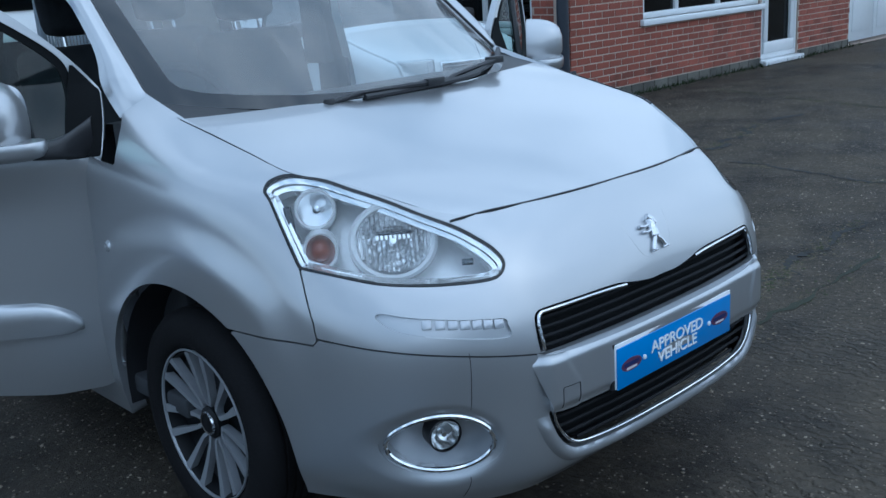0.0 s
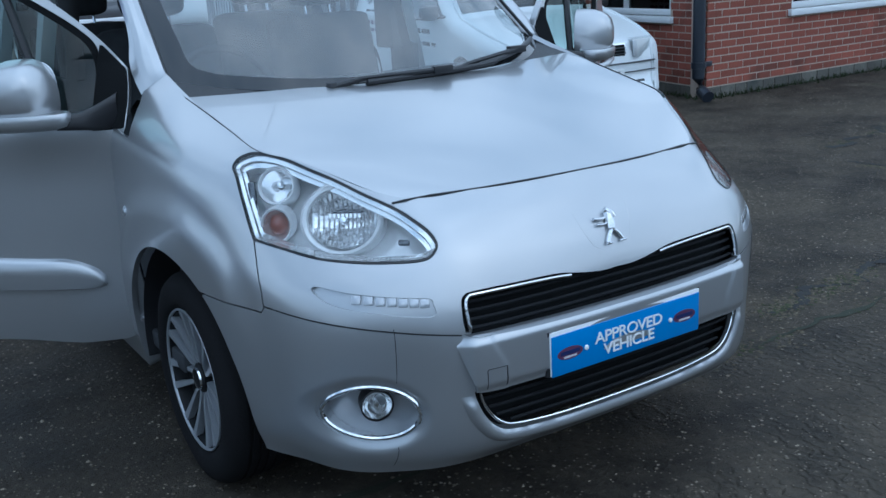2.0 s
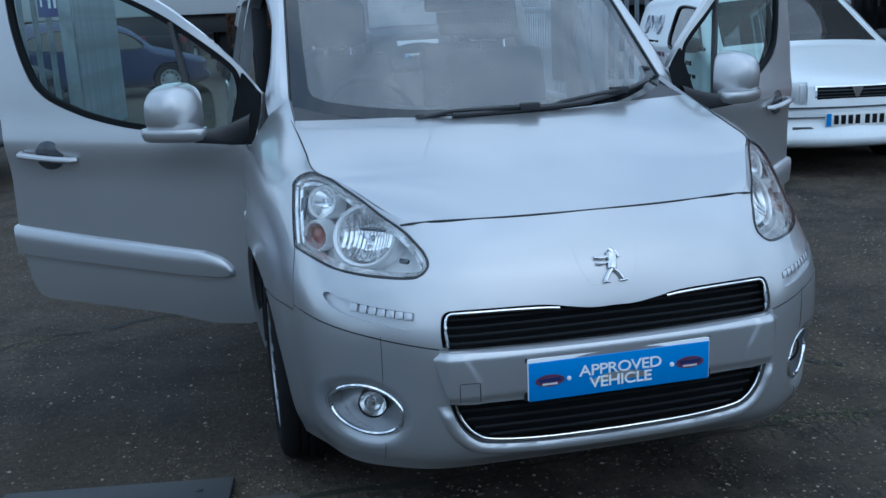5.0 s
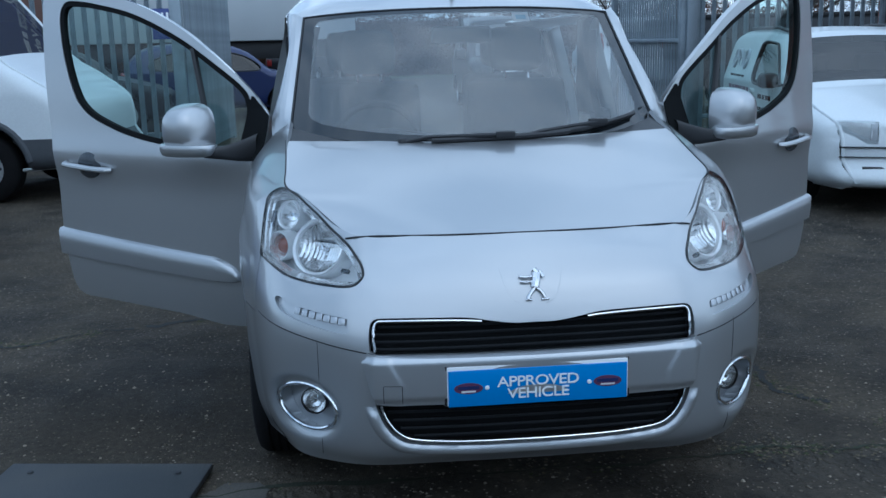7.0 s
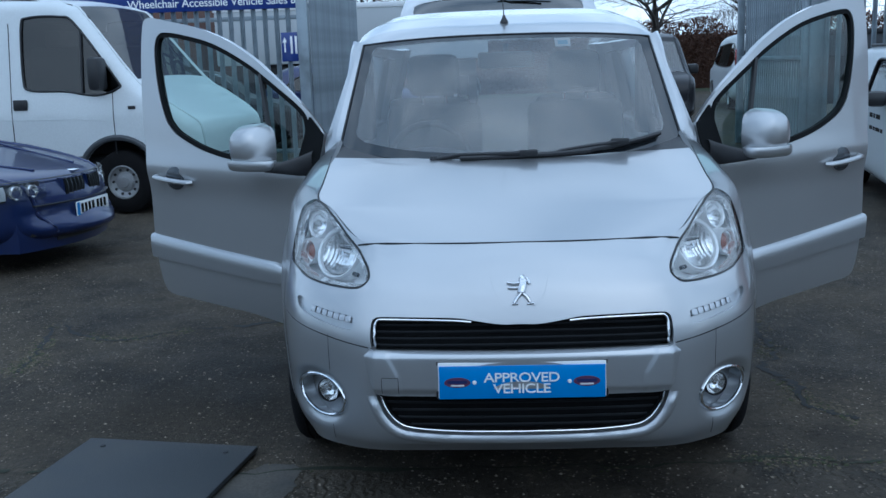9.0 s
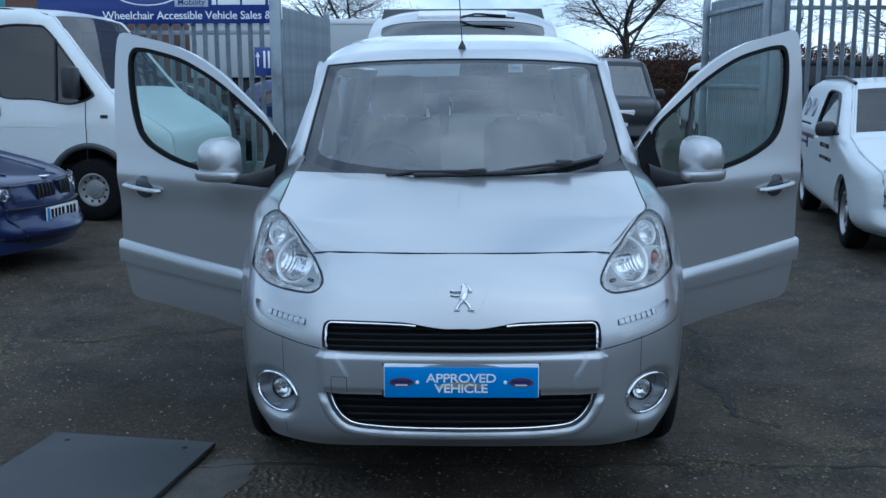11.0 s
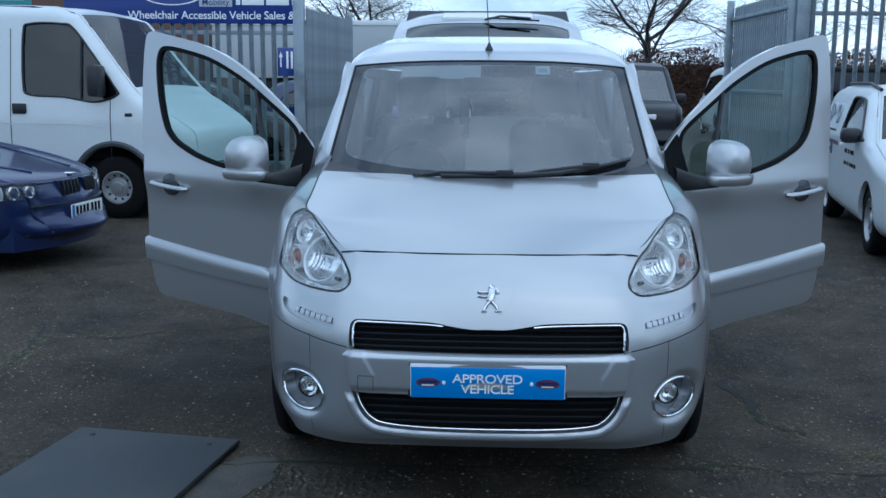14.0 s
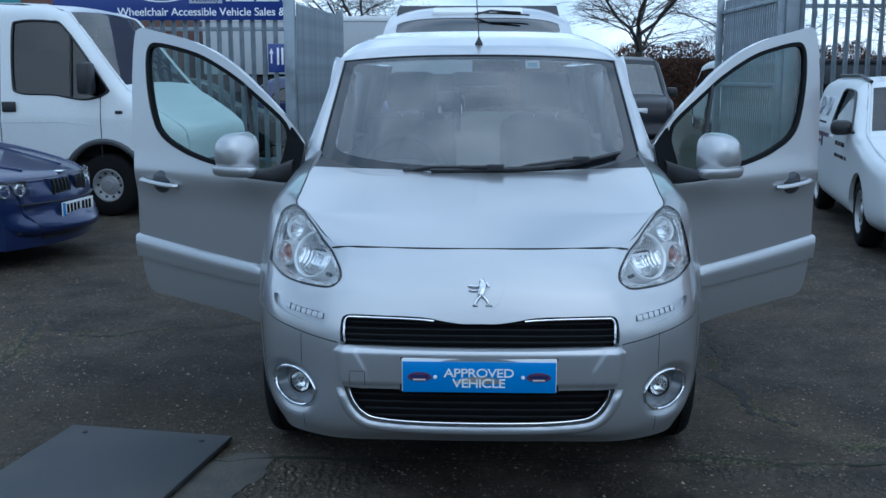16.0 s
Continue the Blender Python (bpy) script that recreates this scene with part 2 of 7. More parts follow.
def cut_grid(P, F):
    """The part of a grid of points P where F is above zero, cut cleanly along F = 0: vertices and faces."""
    rows, cols = F.shape
    verts, faces, index, edge = [], [], {}, {}

    def corner(i, j):
        if (i, j) not in index:
            index[i, j] = len(verts)
            verts.append(P[i, j])
        return index[i, j]

    def between(a, b):
        key = (min(a, b), max(a, b))
        if key not in edge:
            t = F[a] / (F[a] - F[b])
            edge[key] = len(verts)
            verts.append(P[a] + (P[b] - P[a]) * t)
        return edge[key]

    keep = F > 0
    count = keep[:-1, :-1].astype(int) + keep[1:, :-1] + keep[:-1, 1:] + keep[1:, 1:]
    for i, j in zip(*np.nonzero(count)):
        ring = ((i, j), (i, j + 1), (i + 1, j + 1), (i + 1, j))
        if count[i, j] == 4:
            faces.append([corner(*c) for c in ring])
            continue
        f = []
        for a, b in zip(ring, ring[1:] + ring[:1]):
            if keep[a]:
                f.append(corner(*a))
            if keep[a] != keep[b]:
                f.append(between(a, b))
        if len(f) > 2:
            faces.append(f)
    return verts, faces


def shell(name, verts, faces, mat, parent, depth=0.012, label="", mirror=False, sharp=40, side=1, flip=False):
    """A sheet with turned-in rims; side -1 builds it mirrored, mirror adds the other half."""
    bm = bmesh.new()
    vs = [bm.verts.new((v[0] * side, v[1], v[2])) for v in verts]
    for f in faces:
        try:
            bm.faces.new([vs[k] for k in (f[::-1] if (side < 0) != flip else f)])
        except ValueError:
            pass
    if mirror:
        bmesh.ops.remove_doubles(bm, verts=bm.verts, dist=1e-5)
        geom = bmesh.ops.duplicate(bm, geom=bm.verts[:] + bm.edges[:] + bm.faces[:])["geom"]
        other = [g for g in geom if isinstance(g, bmesh.types.BMVert)]
        bmesh.ops.scale(bm, vec=(-1, 1, 1), verts=other)
        bmesh.ops.reverse_faces(bm, faces=[g for g in geom if isinstance(g, bmesh.types.BMFace)])
    bmesh.ops.remove_doubles(bm, verts=bm.verts, dist=2e-4)
    bm.normal_update()
    if depth:
        rim = [e for e in bm.edges if e.is_boundary]
        way = {v: v.normal.copy() for e in rim for v in e.verts}
        src = list(way)
        out = bmesh.ops.extrude_edge_only(bm, edges=rim)["geom"]
        bm.verts.index_update()
        lookup = {}
        for v in src:
            lookup[tuple(round(c, 6) for c in v.co)] = way[v]
        for v in (g for g in out if isinstance(g, bmesh.types.BMVert)):
            n = lookup.get(tuple(round(c, 6) for c in v.co))
            if n is not None:
                v.co -= n * depth
    me = bpy.data.meshes.new(name)
    for e in bm.edges:
        e.smooth = not (len(e.link_faces) == 2 and e.calc_face_angle(0) > radians(sharp))
    for f in bm.faces:
        f.smooth = True
    bm.to_mesh(me)
    bm.free()
    me.materials.append(mat)
    ob = new(name, me)
    ob.parent = parent
    if label:
        ob["label"] = label
    return ob


def text(name, words, size, m, mat, parent, spread=1.0, align="CENTER"):
    cu = bpy.data.curves.new(name, "FONT")
    cu.body, cu.size, cu.align_x, cu.align_y, cu.extrude, cu.space_character, cu.offset = words, size, align, "CENTER", 0.0015, spread, size * 0.008
    tmp = bpy.data.objects.new(name, cu)
    scene.collection.objects.link(tmp)
    dg = bpy.context.evaluated_depsgraph_get()
    me = bpy.data.meshes.new_from_object(tmp.evaluated_get(dg))
    bpy.data.objects.remove(tmp)
    me.materials.clear()
    me.materials.append(mat)
    ob = new(name, me)
    ob.parent, ob.matrix_basis = parent, m
    return ob


# ---- ground: one sheet of worn concrete and asphalt to the horizon ----
def ground_material():
    """Old wet concrete: blotches, stones of two sizes, tamped ribs on the front slab."""
    m = bpy.data.materials.new("worn wet concrete yard")
    m.use_nodes = True
    n, l = m.node_tree.nodes, m.node_tree.links
    p = n["Principled BSDF"]
    tc = n.new("ShaderNodeTexCoord")

    def tex(kind, scale, detail=4.0, rough=0.55):
        t = n.new("ShaderNodeTex" + kind)
        t.inputs["Scale"].default_value = scale
        if kind == "Noise":
            t.inputs["Detail"].default_value, t.inputs["Roughness"].default_value = detail, rough
        l.new(tc.outputs["Object"], t.inputs["Vector"])
        return t

    def ranged(socket, a, b, c=0.0, d=1.0):
        r = n.new("ShaderNodeMapRange")
        for key, v in (("From Min", a), ("From Max", b), ("To Min", c), ("To Max", d)):
            r.inputs[key].default_value = v
        l.new(socket, r.inputs["Value"])
        return r.outputs["Result"]

    def maths(op, a, b):
        q = n.new("ShaderNodeMath")
        q.operation = op
        for k, v in enumerate((a, b)):
            if isinstance(v, float):
                q.inputs[k].default_value = v
            else:
                l.new(v, q.inputs[k])
        return q.outputs[0]

    def mix(fac, a, b):
        q = n.new("ShaderNodeMixRGB")
        l.new(fac, q.inputs["Fac"])
        for key, v in (("Color1", a), ("Color2", b)):
            if isinstance(v, tuple):
                q.inputs[key].default_value = (*v, 1)
            else:
                l.new(v, q.inputs[key])
        return q.outputs["Color"]

    blotch = ranged(tex("Noise", .75, 8.0, .68).outputs["Fac"], .42, .60)
    patch_ = ranged(tex("Noise", 3.2, 6.0, .65).outputs["Fac"], .36, .66)
    grit = ranged(tex("Noise", 34.0, 5.0, .75).outputs["Fac"], .30, .70)
    col = mix(blotch, (.024, .021, .017), (.098, .083, .063))
    col = mix(maths("MULTIPLY", patch_, .55), col, (.150, .126, .095))
    col = mix(maths("MULTIPLY", grit, .66), col, (.009, .008, .007))
    stones, many = [], tex("Noise", 2.2, 5.0).outputs["Fac"]
    for scale, size, least, most, tone in ((26.0, .23, .40, .72, (.27, .225, .17)), (58.0, .27, .30, .68, (.30, .255, .20)), (24.0, .15, .46, .72, (.46, .40, .32))):
        v = tex("Voronoi", scale)
        dot = ranged(v.outputs["Distance"], size, size * .45)
        pick = n.new("ShaderNodeSeparateColor")
        l.new(v.outputs["Color"], pick.inputs["Color"])
        keep = maths("GREATER_THAN", pick.outputs["Red"], ranged(many, .35, .65, most + .10, least - .02))
        stone = maths("MULTIPLY", maths("MULTIPLY", dot, keep), ranged(pick.outputs["Green"], 0, 1, .45, 1.0))
        col = mix(stone, col, tone)
        stones.append(stone)
    # ribs left by tamping, only on the slab before the joint
    place = n.new("ShaderNodeSeparateXYZ")
    l.new(tc.outputs["Object"], place.inputs["Vector"])
    wave = n.new("ShaderNodeTexWave")
    wave.inputs["Scale"].default_value, wave.inputs["Distortion"].default_value = 6.5, 9.0
    wave.inputs["Detail"].default_value, wave.inputs["Detail Scale"].default_value = 4.0, 2.6
    l.new(tc.outputs["Object"], wave.inputs["Vector"])
    here = maths("MULTIPLY", ranged(place.outputs["Y"], .56, .50), ranged(tex("Noise", 1.1, 3.0).outputs["Fac"], .42, .66))
    rib = maths("MULTIPLY", wave.outputs["Fac"], here)
    col = mix(maths("MULTIPLY", rib, .38), col, (.105, .095, .078))
    # dark mottled ground below an open door, with the door's shade in the colour
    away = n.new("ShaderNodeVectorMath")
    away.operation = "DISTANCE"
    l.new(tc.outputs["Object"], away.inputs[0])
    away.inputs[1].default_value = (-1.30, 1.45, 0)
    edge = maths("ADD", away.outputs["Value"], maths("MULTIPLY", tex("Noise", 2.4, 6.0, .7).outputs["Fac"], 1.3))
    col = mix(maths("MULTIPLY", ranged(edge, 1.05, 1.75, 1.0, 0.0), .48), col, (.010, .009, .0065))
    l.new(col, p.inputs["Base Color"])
    l.new(ranged(blotch, 0, 1, .62, .9), p.inputs["Roughness"])
    p.inputs["Specular IOR Level"].default_value = .16
    height = maths("ADD", maths("ADD", maths("MULTIPLY", grit, .35), maths("MULTIPLY", rib, .8)), maths("ADD", stones[0], maths("MULTIPLY", stones[1], .5)))
    b = n.new("ShaderNodeBump")
    b.inputs["Strength"].default_value, b.inputs["Distance"].default_value = 1.0, .016
    l.new(height, b.inputs["Height"])
    l.new(b.outputs["Normal"], p.inputs["Normal"])
    return m


GROUND = ground_material()
gx = np.concatenate([[-1500, -300, -80, -30], np.linspace(-14, 18, 81), [40, 90, 300, 1500]])
gy = np.concatenate([[-1500, -300, -60, -20], np.linspace(-8, 20, 71), [35, 60, 120, 400, 1500]])
gv, gf = [], []
for b in gy:
    for a in gx:
        near = abs(a) < 16 and -8 < b < 20
        gv.append((a, b, -0.004 + (0.008 * noise.noise((a * 0.5, b * 0.5, 0)) if near else 0)))
for i in range(len(gy) - 1):
    for j in range(len(gx) - 1):
        k = i * len(gx) + j
        gf.append((k, k + 1, k + 1 + len(gx), k + len(gx)))
tagged(mesh_object("ground", gv, gf, GROUND), "worn dark concrete yard with stones and cracks", "ground", kind="structure")


def lie(x, y):
    """Height of the uneven ground."""
    return .008 * noise.noise((x * .5, y * .5, 0)) - .004


def strip(name, pts, width, mat, lift=.003, wobble=.5):
    """A jagged crack or joint lying on the ground, broken here and there."""
    line = smooth_line([(x, y, 0) for x, y in pts], 30)
    v, f = [], []
    for i, p in enumerate(line):
        a, b = line[max(i - 1, 0)], line[min(i + 1, len(line) - 1)]
        t = (b - a) / max(np.linalg.norm(b - a), 1e-6)
        n = np.array([-t[1], t[0], 0])
        w = width * max(.12, 1 + 1.6 * noise.noise((p[0] * 3.1, p[1] * 3.1, 7)) + wobble * random.uniform(-.6, .9))
        o = n * (random.gauss(0, 1) * width * 1.1 * wobble + 6.0 * width * noise.noise((p[0] * 4, p[1] * 4, 3)) + 2.5 * width * noise.noise((p[0] * 17, p[1] * 17, 9)))
        q = p + o
        v += [(q[0] + n[0] * w, q[1] + n[1] * w, lie(q[0], q[1]) + lift), (q[0] - n[0] * w, q[1] - n[1] * w, lie(q[0], q[1]) + lift)]
        if i and noise.noise((p[0] * 6, p[1] * 6, 1)) > -.42:
            k = 2 * i
            f.append((k - 2, k - 1, k + 1, k))
    CRACK_LINES.append(line)
    return mesh_object(name, v, f, mat)


CRACK_LINES = []
CRACK = material("damp crack filling", (.012, .012, .012), .8, 0, .3, 9.0, 90.0)
JOINT_MOSS = material("mossy joint", (.020, .024, .013), .9, 0, .4, 9.0, 120.0, .3)
PALE_CONCRETE = material("pale worn concrete", (.070, .064, .054), .8, 0, .4, 3.0, 80.0, .3, stain=(.045, .045, .043), stain_scale=5.0)
for pts, w in (([(-2.49, 1.84), (-2.51, 2.16), (-2.64, 2.74)], .005), ([(-2.64, 2.74), (-2.2, 2.43), (-1.81, 2.58), (-1.43, 2.67), (-.9, 2.75)], .006),
               ([(1.46, 3.2), (1.44, 2.76), (1.32, 1.98), (1.25, 1.42), (1.30, 1.07), (1.35, .93)], .007), ([(4.66, 2.66), (5.32, 2.73), (6.04, 2.91), (6.59, 2.86)], .012),
               ([(4.36, 2.25), (4.27, 1.77), (4.14, 1.08)], .006), ([(1.5, .71), (1.68, .73), (2.0, .75), (2.32, .79), (3.2, .85)], .007)):
    tagged(strip("ground_crack", pts, w * 2.1, CRACK), "dark irregular crack in the concrete yard", "crack", kind="structure")
for pts in ([(-4, .60), (-1.7, .58), (.54, .53), (.99, .57), (1.5, .51), (3.6, .56)], [(7.9, 4.4), (7.5, 3.39), (7.31, 2.81), (7.18, 2.29), (6.8, 0)]):
    tagged(strip("slab_joint", pts, .009, JOINT_MOSS), "mossy joint between concrete slabs", "joint", kind="structure")
ring = smooth_line([(-.99, .57), (-.84, .61), (-.80, .45), (-.86, .26), (-.95, .05), (-1.06, .02), (-1.12, .30)], 12, True)
pv = [(x + .035 * noise.noise((x * 14, y * 14, 2)) + random.uniform(-.006, .006), y + .035 * noise.noise((x * 14, y * 14, 5)) + random.uniform(-.006, .006)) for x, y, in ring[:, :2]]
tagged(mesh_object("ground_patch", [(x, y, lie(x, y) + .003) for x, y in pv], [range(len(pv))], PALE_CONCRETE), "pale broken patch of concrete", "patch", kind="structure")

# loose grit and small stones lying about
PEBBLE = material("pale grit", (.24, .205, .155), .9, 0, .45, 30.0, 90.0)
rng = random.Random(8)
pv, pf = [], []
for k in range(17000):
    x, y = rng.uniform(-5, 8), rng.uniform(-2.0, 6.5)
    if noise.noise((x * .8, y * .8, 5)) < rng.uniform(-.35, .5):
        continue
    g, r = .008 * noise.noise((x * .5, y * .5, 0)) - .004, rng.choice((.003, .004, .004, .005, .007)) * rng.uniform(.7, 1.3)
    a, n = rng.uniform(0, 6.28), len(pv)
    for t in range(5):
        q = r * rng.uniform(.7, 1.25)
        pv.append((x + math.cos(a + t * 1.2566) * q, y + math.sin(a + t * 1.2566) * q, g))
    pv.append((x + rng.uniform(-.3, .3) * r, y + rng.uniform(-.3, .3) * r, g + r * rng.uniform(.5, 1.0)))
    pf += [(n + t, n + (t + 1) % 5, n + 5) for t in range(5)]
tagged(mesh_object("grit", pv, pf, PEBBLE, smooth=False), "pale loose grit scattered over the yard", "gravel", kind="stuff")

# crumbled edges and moss along the cracks
CHIP = material("mossy crumbled concrete", (.105, .088, .058), .95, 0, .5, 25.0, 90.0)
MOSS_CHIP = material("ground moss", (.045, .052, .022), .95, 0, .5, 25.0, 90.0)
for mat, count, spread, nm, lab in ((CHIP, 5200, .055, "rubble", "crumbled pale concrete along the cracks"), (MOSS_CHIP, 2600, .035, "moss", "low moss growing along the cracks")):
    cv, cf = [], []
    for k in range(count):
        line = CRACK_LINES[rng.randrange(len(CRACK_LINES))]
        p = line[rng.randrange(len(line))]
        x, y = p[0] + rng.gauss(0, spread), p[1] + rng.gauss(0, spread)
        if noise.noise((x * 2.2, y * 2.2, 4)) < -.05:
            continue
        r, a, n = rng.uniform(.003, .011), rng.uniform(0, 6.28), len(cv)
        for t in range(5):
            q = r * rng.uniform(.5, 1.4)
            cv.append((x + math.cos(a + t * 1.2566) * q, y + math.sin(a + t * 1.2566) * q, lie(x, y) + .001))
        cv.append((x, y, lie(x, y) + .001 + r * rng.uniform(.2, .5)))
        cf += [(n + t, n + (t + 1) % 5, n + 5) for t in range(5)]
    tagged(mesh_object(nm, cv, cf, mat, smooth=False), lab, "gravel" if nm == "rubble" else "moss", kind="stuff")


# ---- the silver car: its skin is a net of smooth curves, cut into panels ----
NET = [
    [(0, .070, .262), (.25, .075, .262), (.46, .095, .258), (.585, .165, .25), (.678, .265, .24), (.738, .41, .235), (.80, .62, .235), (.83, .91, .235), (.85, 1.33, .22)],
    [(0, .012, .330), (.25, .018, .330), (.46, .042, .330), (.606, .130, .330), (.714, .245, .330), (.781, .40, .330), (.832, .64, .330), (.862, .91, .330), (.868, 1.33, .330)],
    [(0, .004, .490), (.25, .010, .490), (.465, .034, .490), (.615, .125, .490), (.735, .240, .490), (.798, .395, .490), (.845, .64, .490), (.877, .91, .490), (.884, 1.33, .490)],
    [(0, .016, .640), (.25, .020, .640), (.46, .042, .640), (.60, .112, .645), (.722, .228, .655), (.797, .39, .665), (.847, .64, .670), (.880, .91, .680), (.886, 1.33, .690)],
    [(0, .056, .760), (.25, .064, .760), (.455, .090, .765), (.595, .165, .760), (.714, .297, .765), (.788, .46, .785), (.842, .66, .800), (.876, .91, .815), (.884, 1.33, .840)],
    [(0, .115, .850), (.25, .125, .850), (.460, .160, .850), (.575, .275, .860), (.685, .425, .895), (.765, .565, .935), (.812, .71, .960), (.842, .91, .990), (.862, 1.33, 1.03)],
    [(0, .165, .910), (.25, .185, .911), (.45, .222, .905), (.545, .312, .928), (.635, .478, .986), (.701, .590, 1.009), (.706, .74, 1.043), (.711, .97, 1.095), (.704, 1.335, 1.196)],
]
NET = np.array(NET)


def weave(net, u, v):
    """Points of the smooth net at row numbers u and column numbers v (1D each)."""
    first = net[:, 1:2] * np.array([-1, 1, 1])
    last = 2 * net[:, -1:] - net[:, -2:-1]
    net = np.concatenate([first, net, last], axis=1)
    net = np.concatenate([2 * net[:1] - net[1:2], net, 2 * net[-1:] - net[-2:-1]], axis=0)

    def basis(t):
        return np.stack([-.5 * t + t * t - .5 * t ** 3, 1 - 2.5 * t * t + 1.5 * t ** 3, .5 * t + 2 * t * t - 1.5 * t ** 3, -.5 * t * t + .5 * t ** 3])

    i = np.minimum(u.astype(int), net.shape[0] - 4)
    j = np.minimum(v.astype(int), net.shape[1] - 4)
    bu, bv = basis(u - i), basis(v - j)
    out = np.zeros((len(u), len(v), 3))
    for a in range(4):
        for b in range(4):
            out += bu[a][:, None, None] * bv[b][None, :, None] * net[i + a][:, j + b]
    return out


ROWS_N, COLS_N = 150, 300
SKIN = weave(NET, np.linspace(0, 6, ROWS_N), np.linspace(0, 8, COLS_N))
SKIN_N = np.cross(np.gradient(SKIN, axis=1), np.gradient(SKIN, axis=0))
SKIN_N /= np.linalg.norm(SKIN_N, axis=2, keepdims=True)
# a shallow hollow pressed round each fog lamp, longer towards the wheel
hollow = np.hypot((SKIN[..., 0] - .665) / np.where(SKIN[..., 0] > .665, .115, .125), (SKIN[..., 2] - .418) / .108)
hollow = np.clip((1 - hollow) / .42, 0, 1)
swell = np.clip((.575 - np.hypot(SKIN[..., 1] - .905, SKIN[..., 2] - .332)) / .10, 0, 1)
swell = .013 * swell * swell * (3 - 2 * swell) * np.clip((SKIN[..., 0] - .62) / .14, 0, 1) * np.clip((SKIN[..., 1] - .40) / .16, 0, 1)
SKIN = SKIN + SKIN_N * (.020 * (hollow * hollow * (3 - 2 * hollow)) - swell)[..., None] * np.where(SKIN_N[ROWS_N // 2, 0, 1] > 0, 1, -1)
SKIN_N = np.cross(np.gradient(SKIN, axis=1), np.gradient(SKIN, axis=0))
SKIN_N /= np.linalg.norm(SKIN_N, axis=2, keepdims=True)
SX, SY, SZ = SKIN[..., 0], SKIN[..., 1], SKIN[..., 2]
XZ = SKIN[..., [0, 2]]

# the headlamp's outline, along the curve of the nose and in height
AZ = np.stack([.75 * SX + .66 * SY, SZ], axis=-1)
HEADLIGHT = smooth_line([(.895, .8155), (.903, .822), (.937, .896), (.962, .951), (.977, .972), (.973, .986), (.960, .996), (.928, 1.005), (.885, 1.004), (.833, .993), (.777, .974), (.695, .947), (.615, .915), (.542, .888), (.500, .867), (.460, .841), (.438, .813), (.448, .791), (.477, .782), (.560, .780), (.645, .782), (.727, .788), (.810, .802), (.880, .8125)], 8, True)
GRILLE = smooth_line([(0, .684), (.06, .684), (.12, .692), (.19, .703), (.30, .706), (.42, .707), (.452, .700), (.462, .675), (.463, .628), (.445, .614), (.30, .607), (0, .604), (-.2, .604), (-.2, .69)], 6, True)
LOWER = smooth_line([(0, .474), (.20, .474), (.436, .473), (.450, .464), (.443, .437), (.427, .402), (.397, .367), (.350, .347), (.22, .336), (0, .333), (-.2, .333), (-.2, .47)], 6, True)
DRL = smooth_line([(.520, .668), (.521, .690), (.527, .704), (.60, .711), (.68, .722), (.722, .731), (.729, .716), (.702, .691), (.62, .673), (.545, .663)], 6, True)
FOG = [(.646 + .098 * math.cos(a), .420 + .080 * math.sin(a)) for a in np.linspace(0, 2 * math.pi, 48, endpoint=False)]
BAR = smooth_line([(0, .596), (.30, .599), (.44, .606), (.478, .617), (.491, .608), (.482, .572), (.452, .487), (.438, .470), (.30, .466), (0, .466), (-.2, .466), (-.2, .596)], 6, True)

f_grille, f_lower, f_drl, f_fog = (outline_field(o, XZ) for o in (GRILLE, LOWER, DRL, FOG))
f_head = np.where(SY > .75, 1, outline_field(HEADLIGHT, AZ))
seam_z = np.interp(SX, [0, .45, .50, .58, .67, .75, .80, .9], [.608, .610, .617, .628, .642, .655, .665, .68])
f_seam = SZ - seam_z
seam_y = np.interp(SZ, [.2, .60, .645, .66, .70, .76, .82, .90, 1.0, 1.1], [.42, .42, .42, .405, .415, .445, .475, .52, .57, .60])
f_wing = np.minimum(SY - seam_y, np.where(SY < .72, SZ - .648, 1))
ARCH_Y, ARCH_Z, ARCH_R = .905, .332, .390
f_arch = np.hypot(SY - ARCH_Y, (SZ - ARCH_Z)) - ARCH_R
f_arch = np.where(SX > .6, f_arch, 1)
f_sill = np.where(SY > .9, SZ - .33, 1)
GAP = .0022
# the wing's rear edge: a joint with the pillar, below it the notch for the door's mirror foot
notch = np.maximum(np.interp(SZ, [.98, 1.0, 1.02, 1.049, 1.089, 1.127, 1.15], [1.160, 1.166, 1.174, 1.190, 1.228, 1.275, 1.302]) - SY, .995 + .14 * (SY - 1.16) - SZ)
f_rear = np.minimum(np.maximum(notch, SZ - 1.148), 1.24 + .75 * (SX - .705) - SY)
f_rear = np.where(SZ < 1.0, 1, f_rear)

car = empty("silver_car", pose(0, 0, 0, 0, 0, -1.0), "silver metallic people carrier with both front doors open", "car")
open_front = np.minimum.reduce([f_head - .002, f_grille, f_drl])
shell("nose_panel", *cut_grid(SKIN, np.minimum.reduce([open_front, f_seam - GAP, -f_wing - GAP])), SILVER, car, .014, mirror=True)
shell("bumper", *cut_grid(SKIN, np.minimum.reduce([f_grille, f_lower, f_fog, -f_seam - GAP, -f_wing - GAP, f_arch])), SILVER_TRIM, car, .02, mirror=True)
for side in (1, -1):
    shell("front_wing", *cut_grid(SKIN, np.minimum.reduce([f_wing - GAP, f_head - .002, f_arch, f_sill, f_rear])), SILVER, car, .016, side=side)

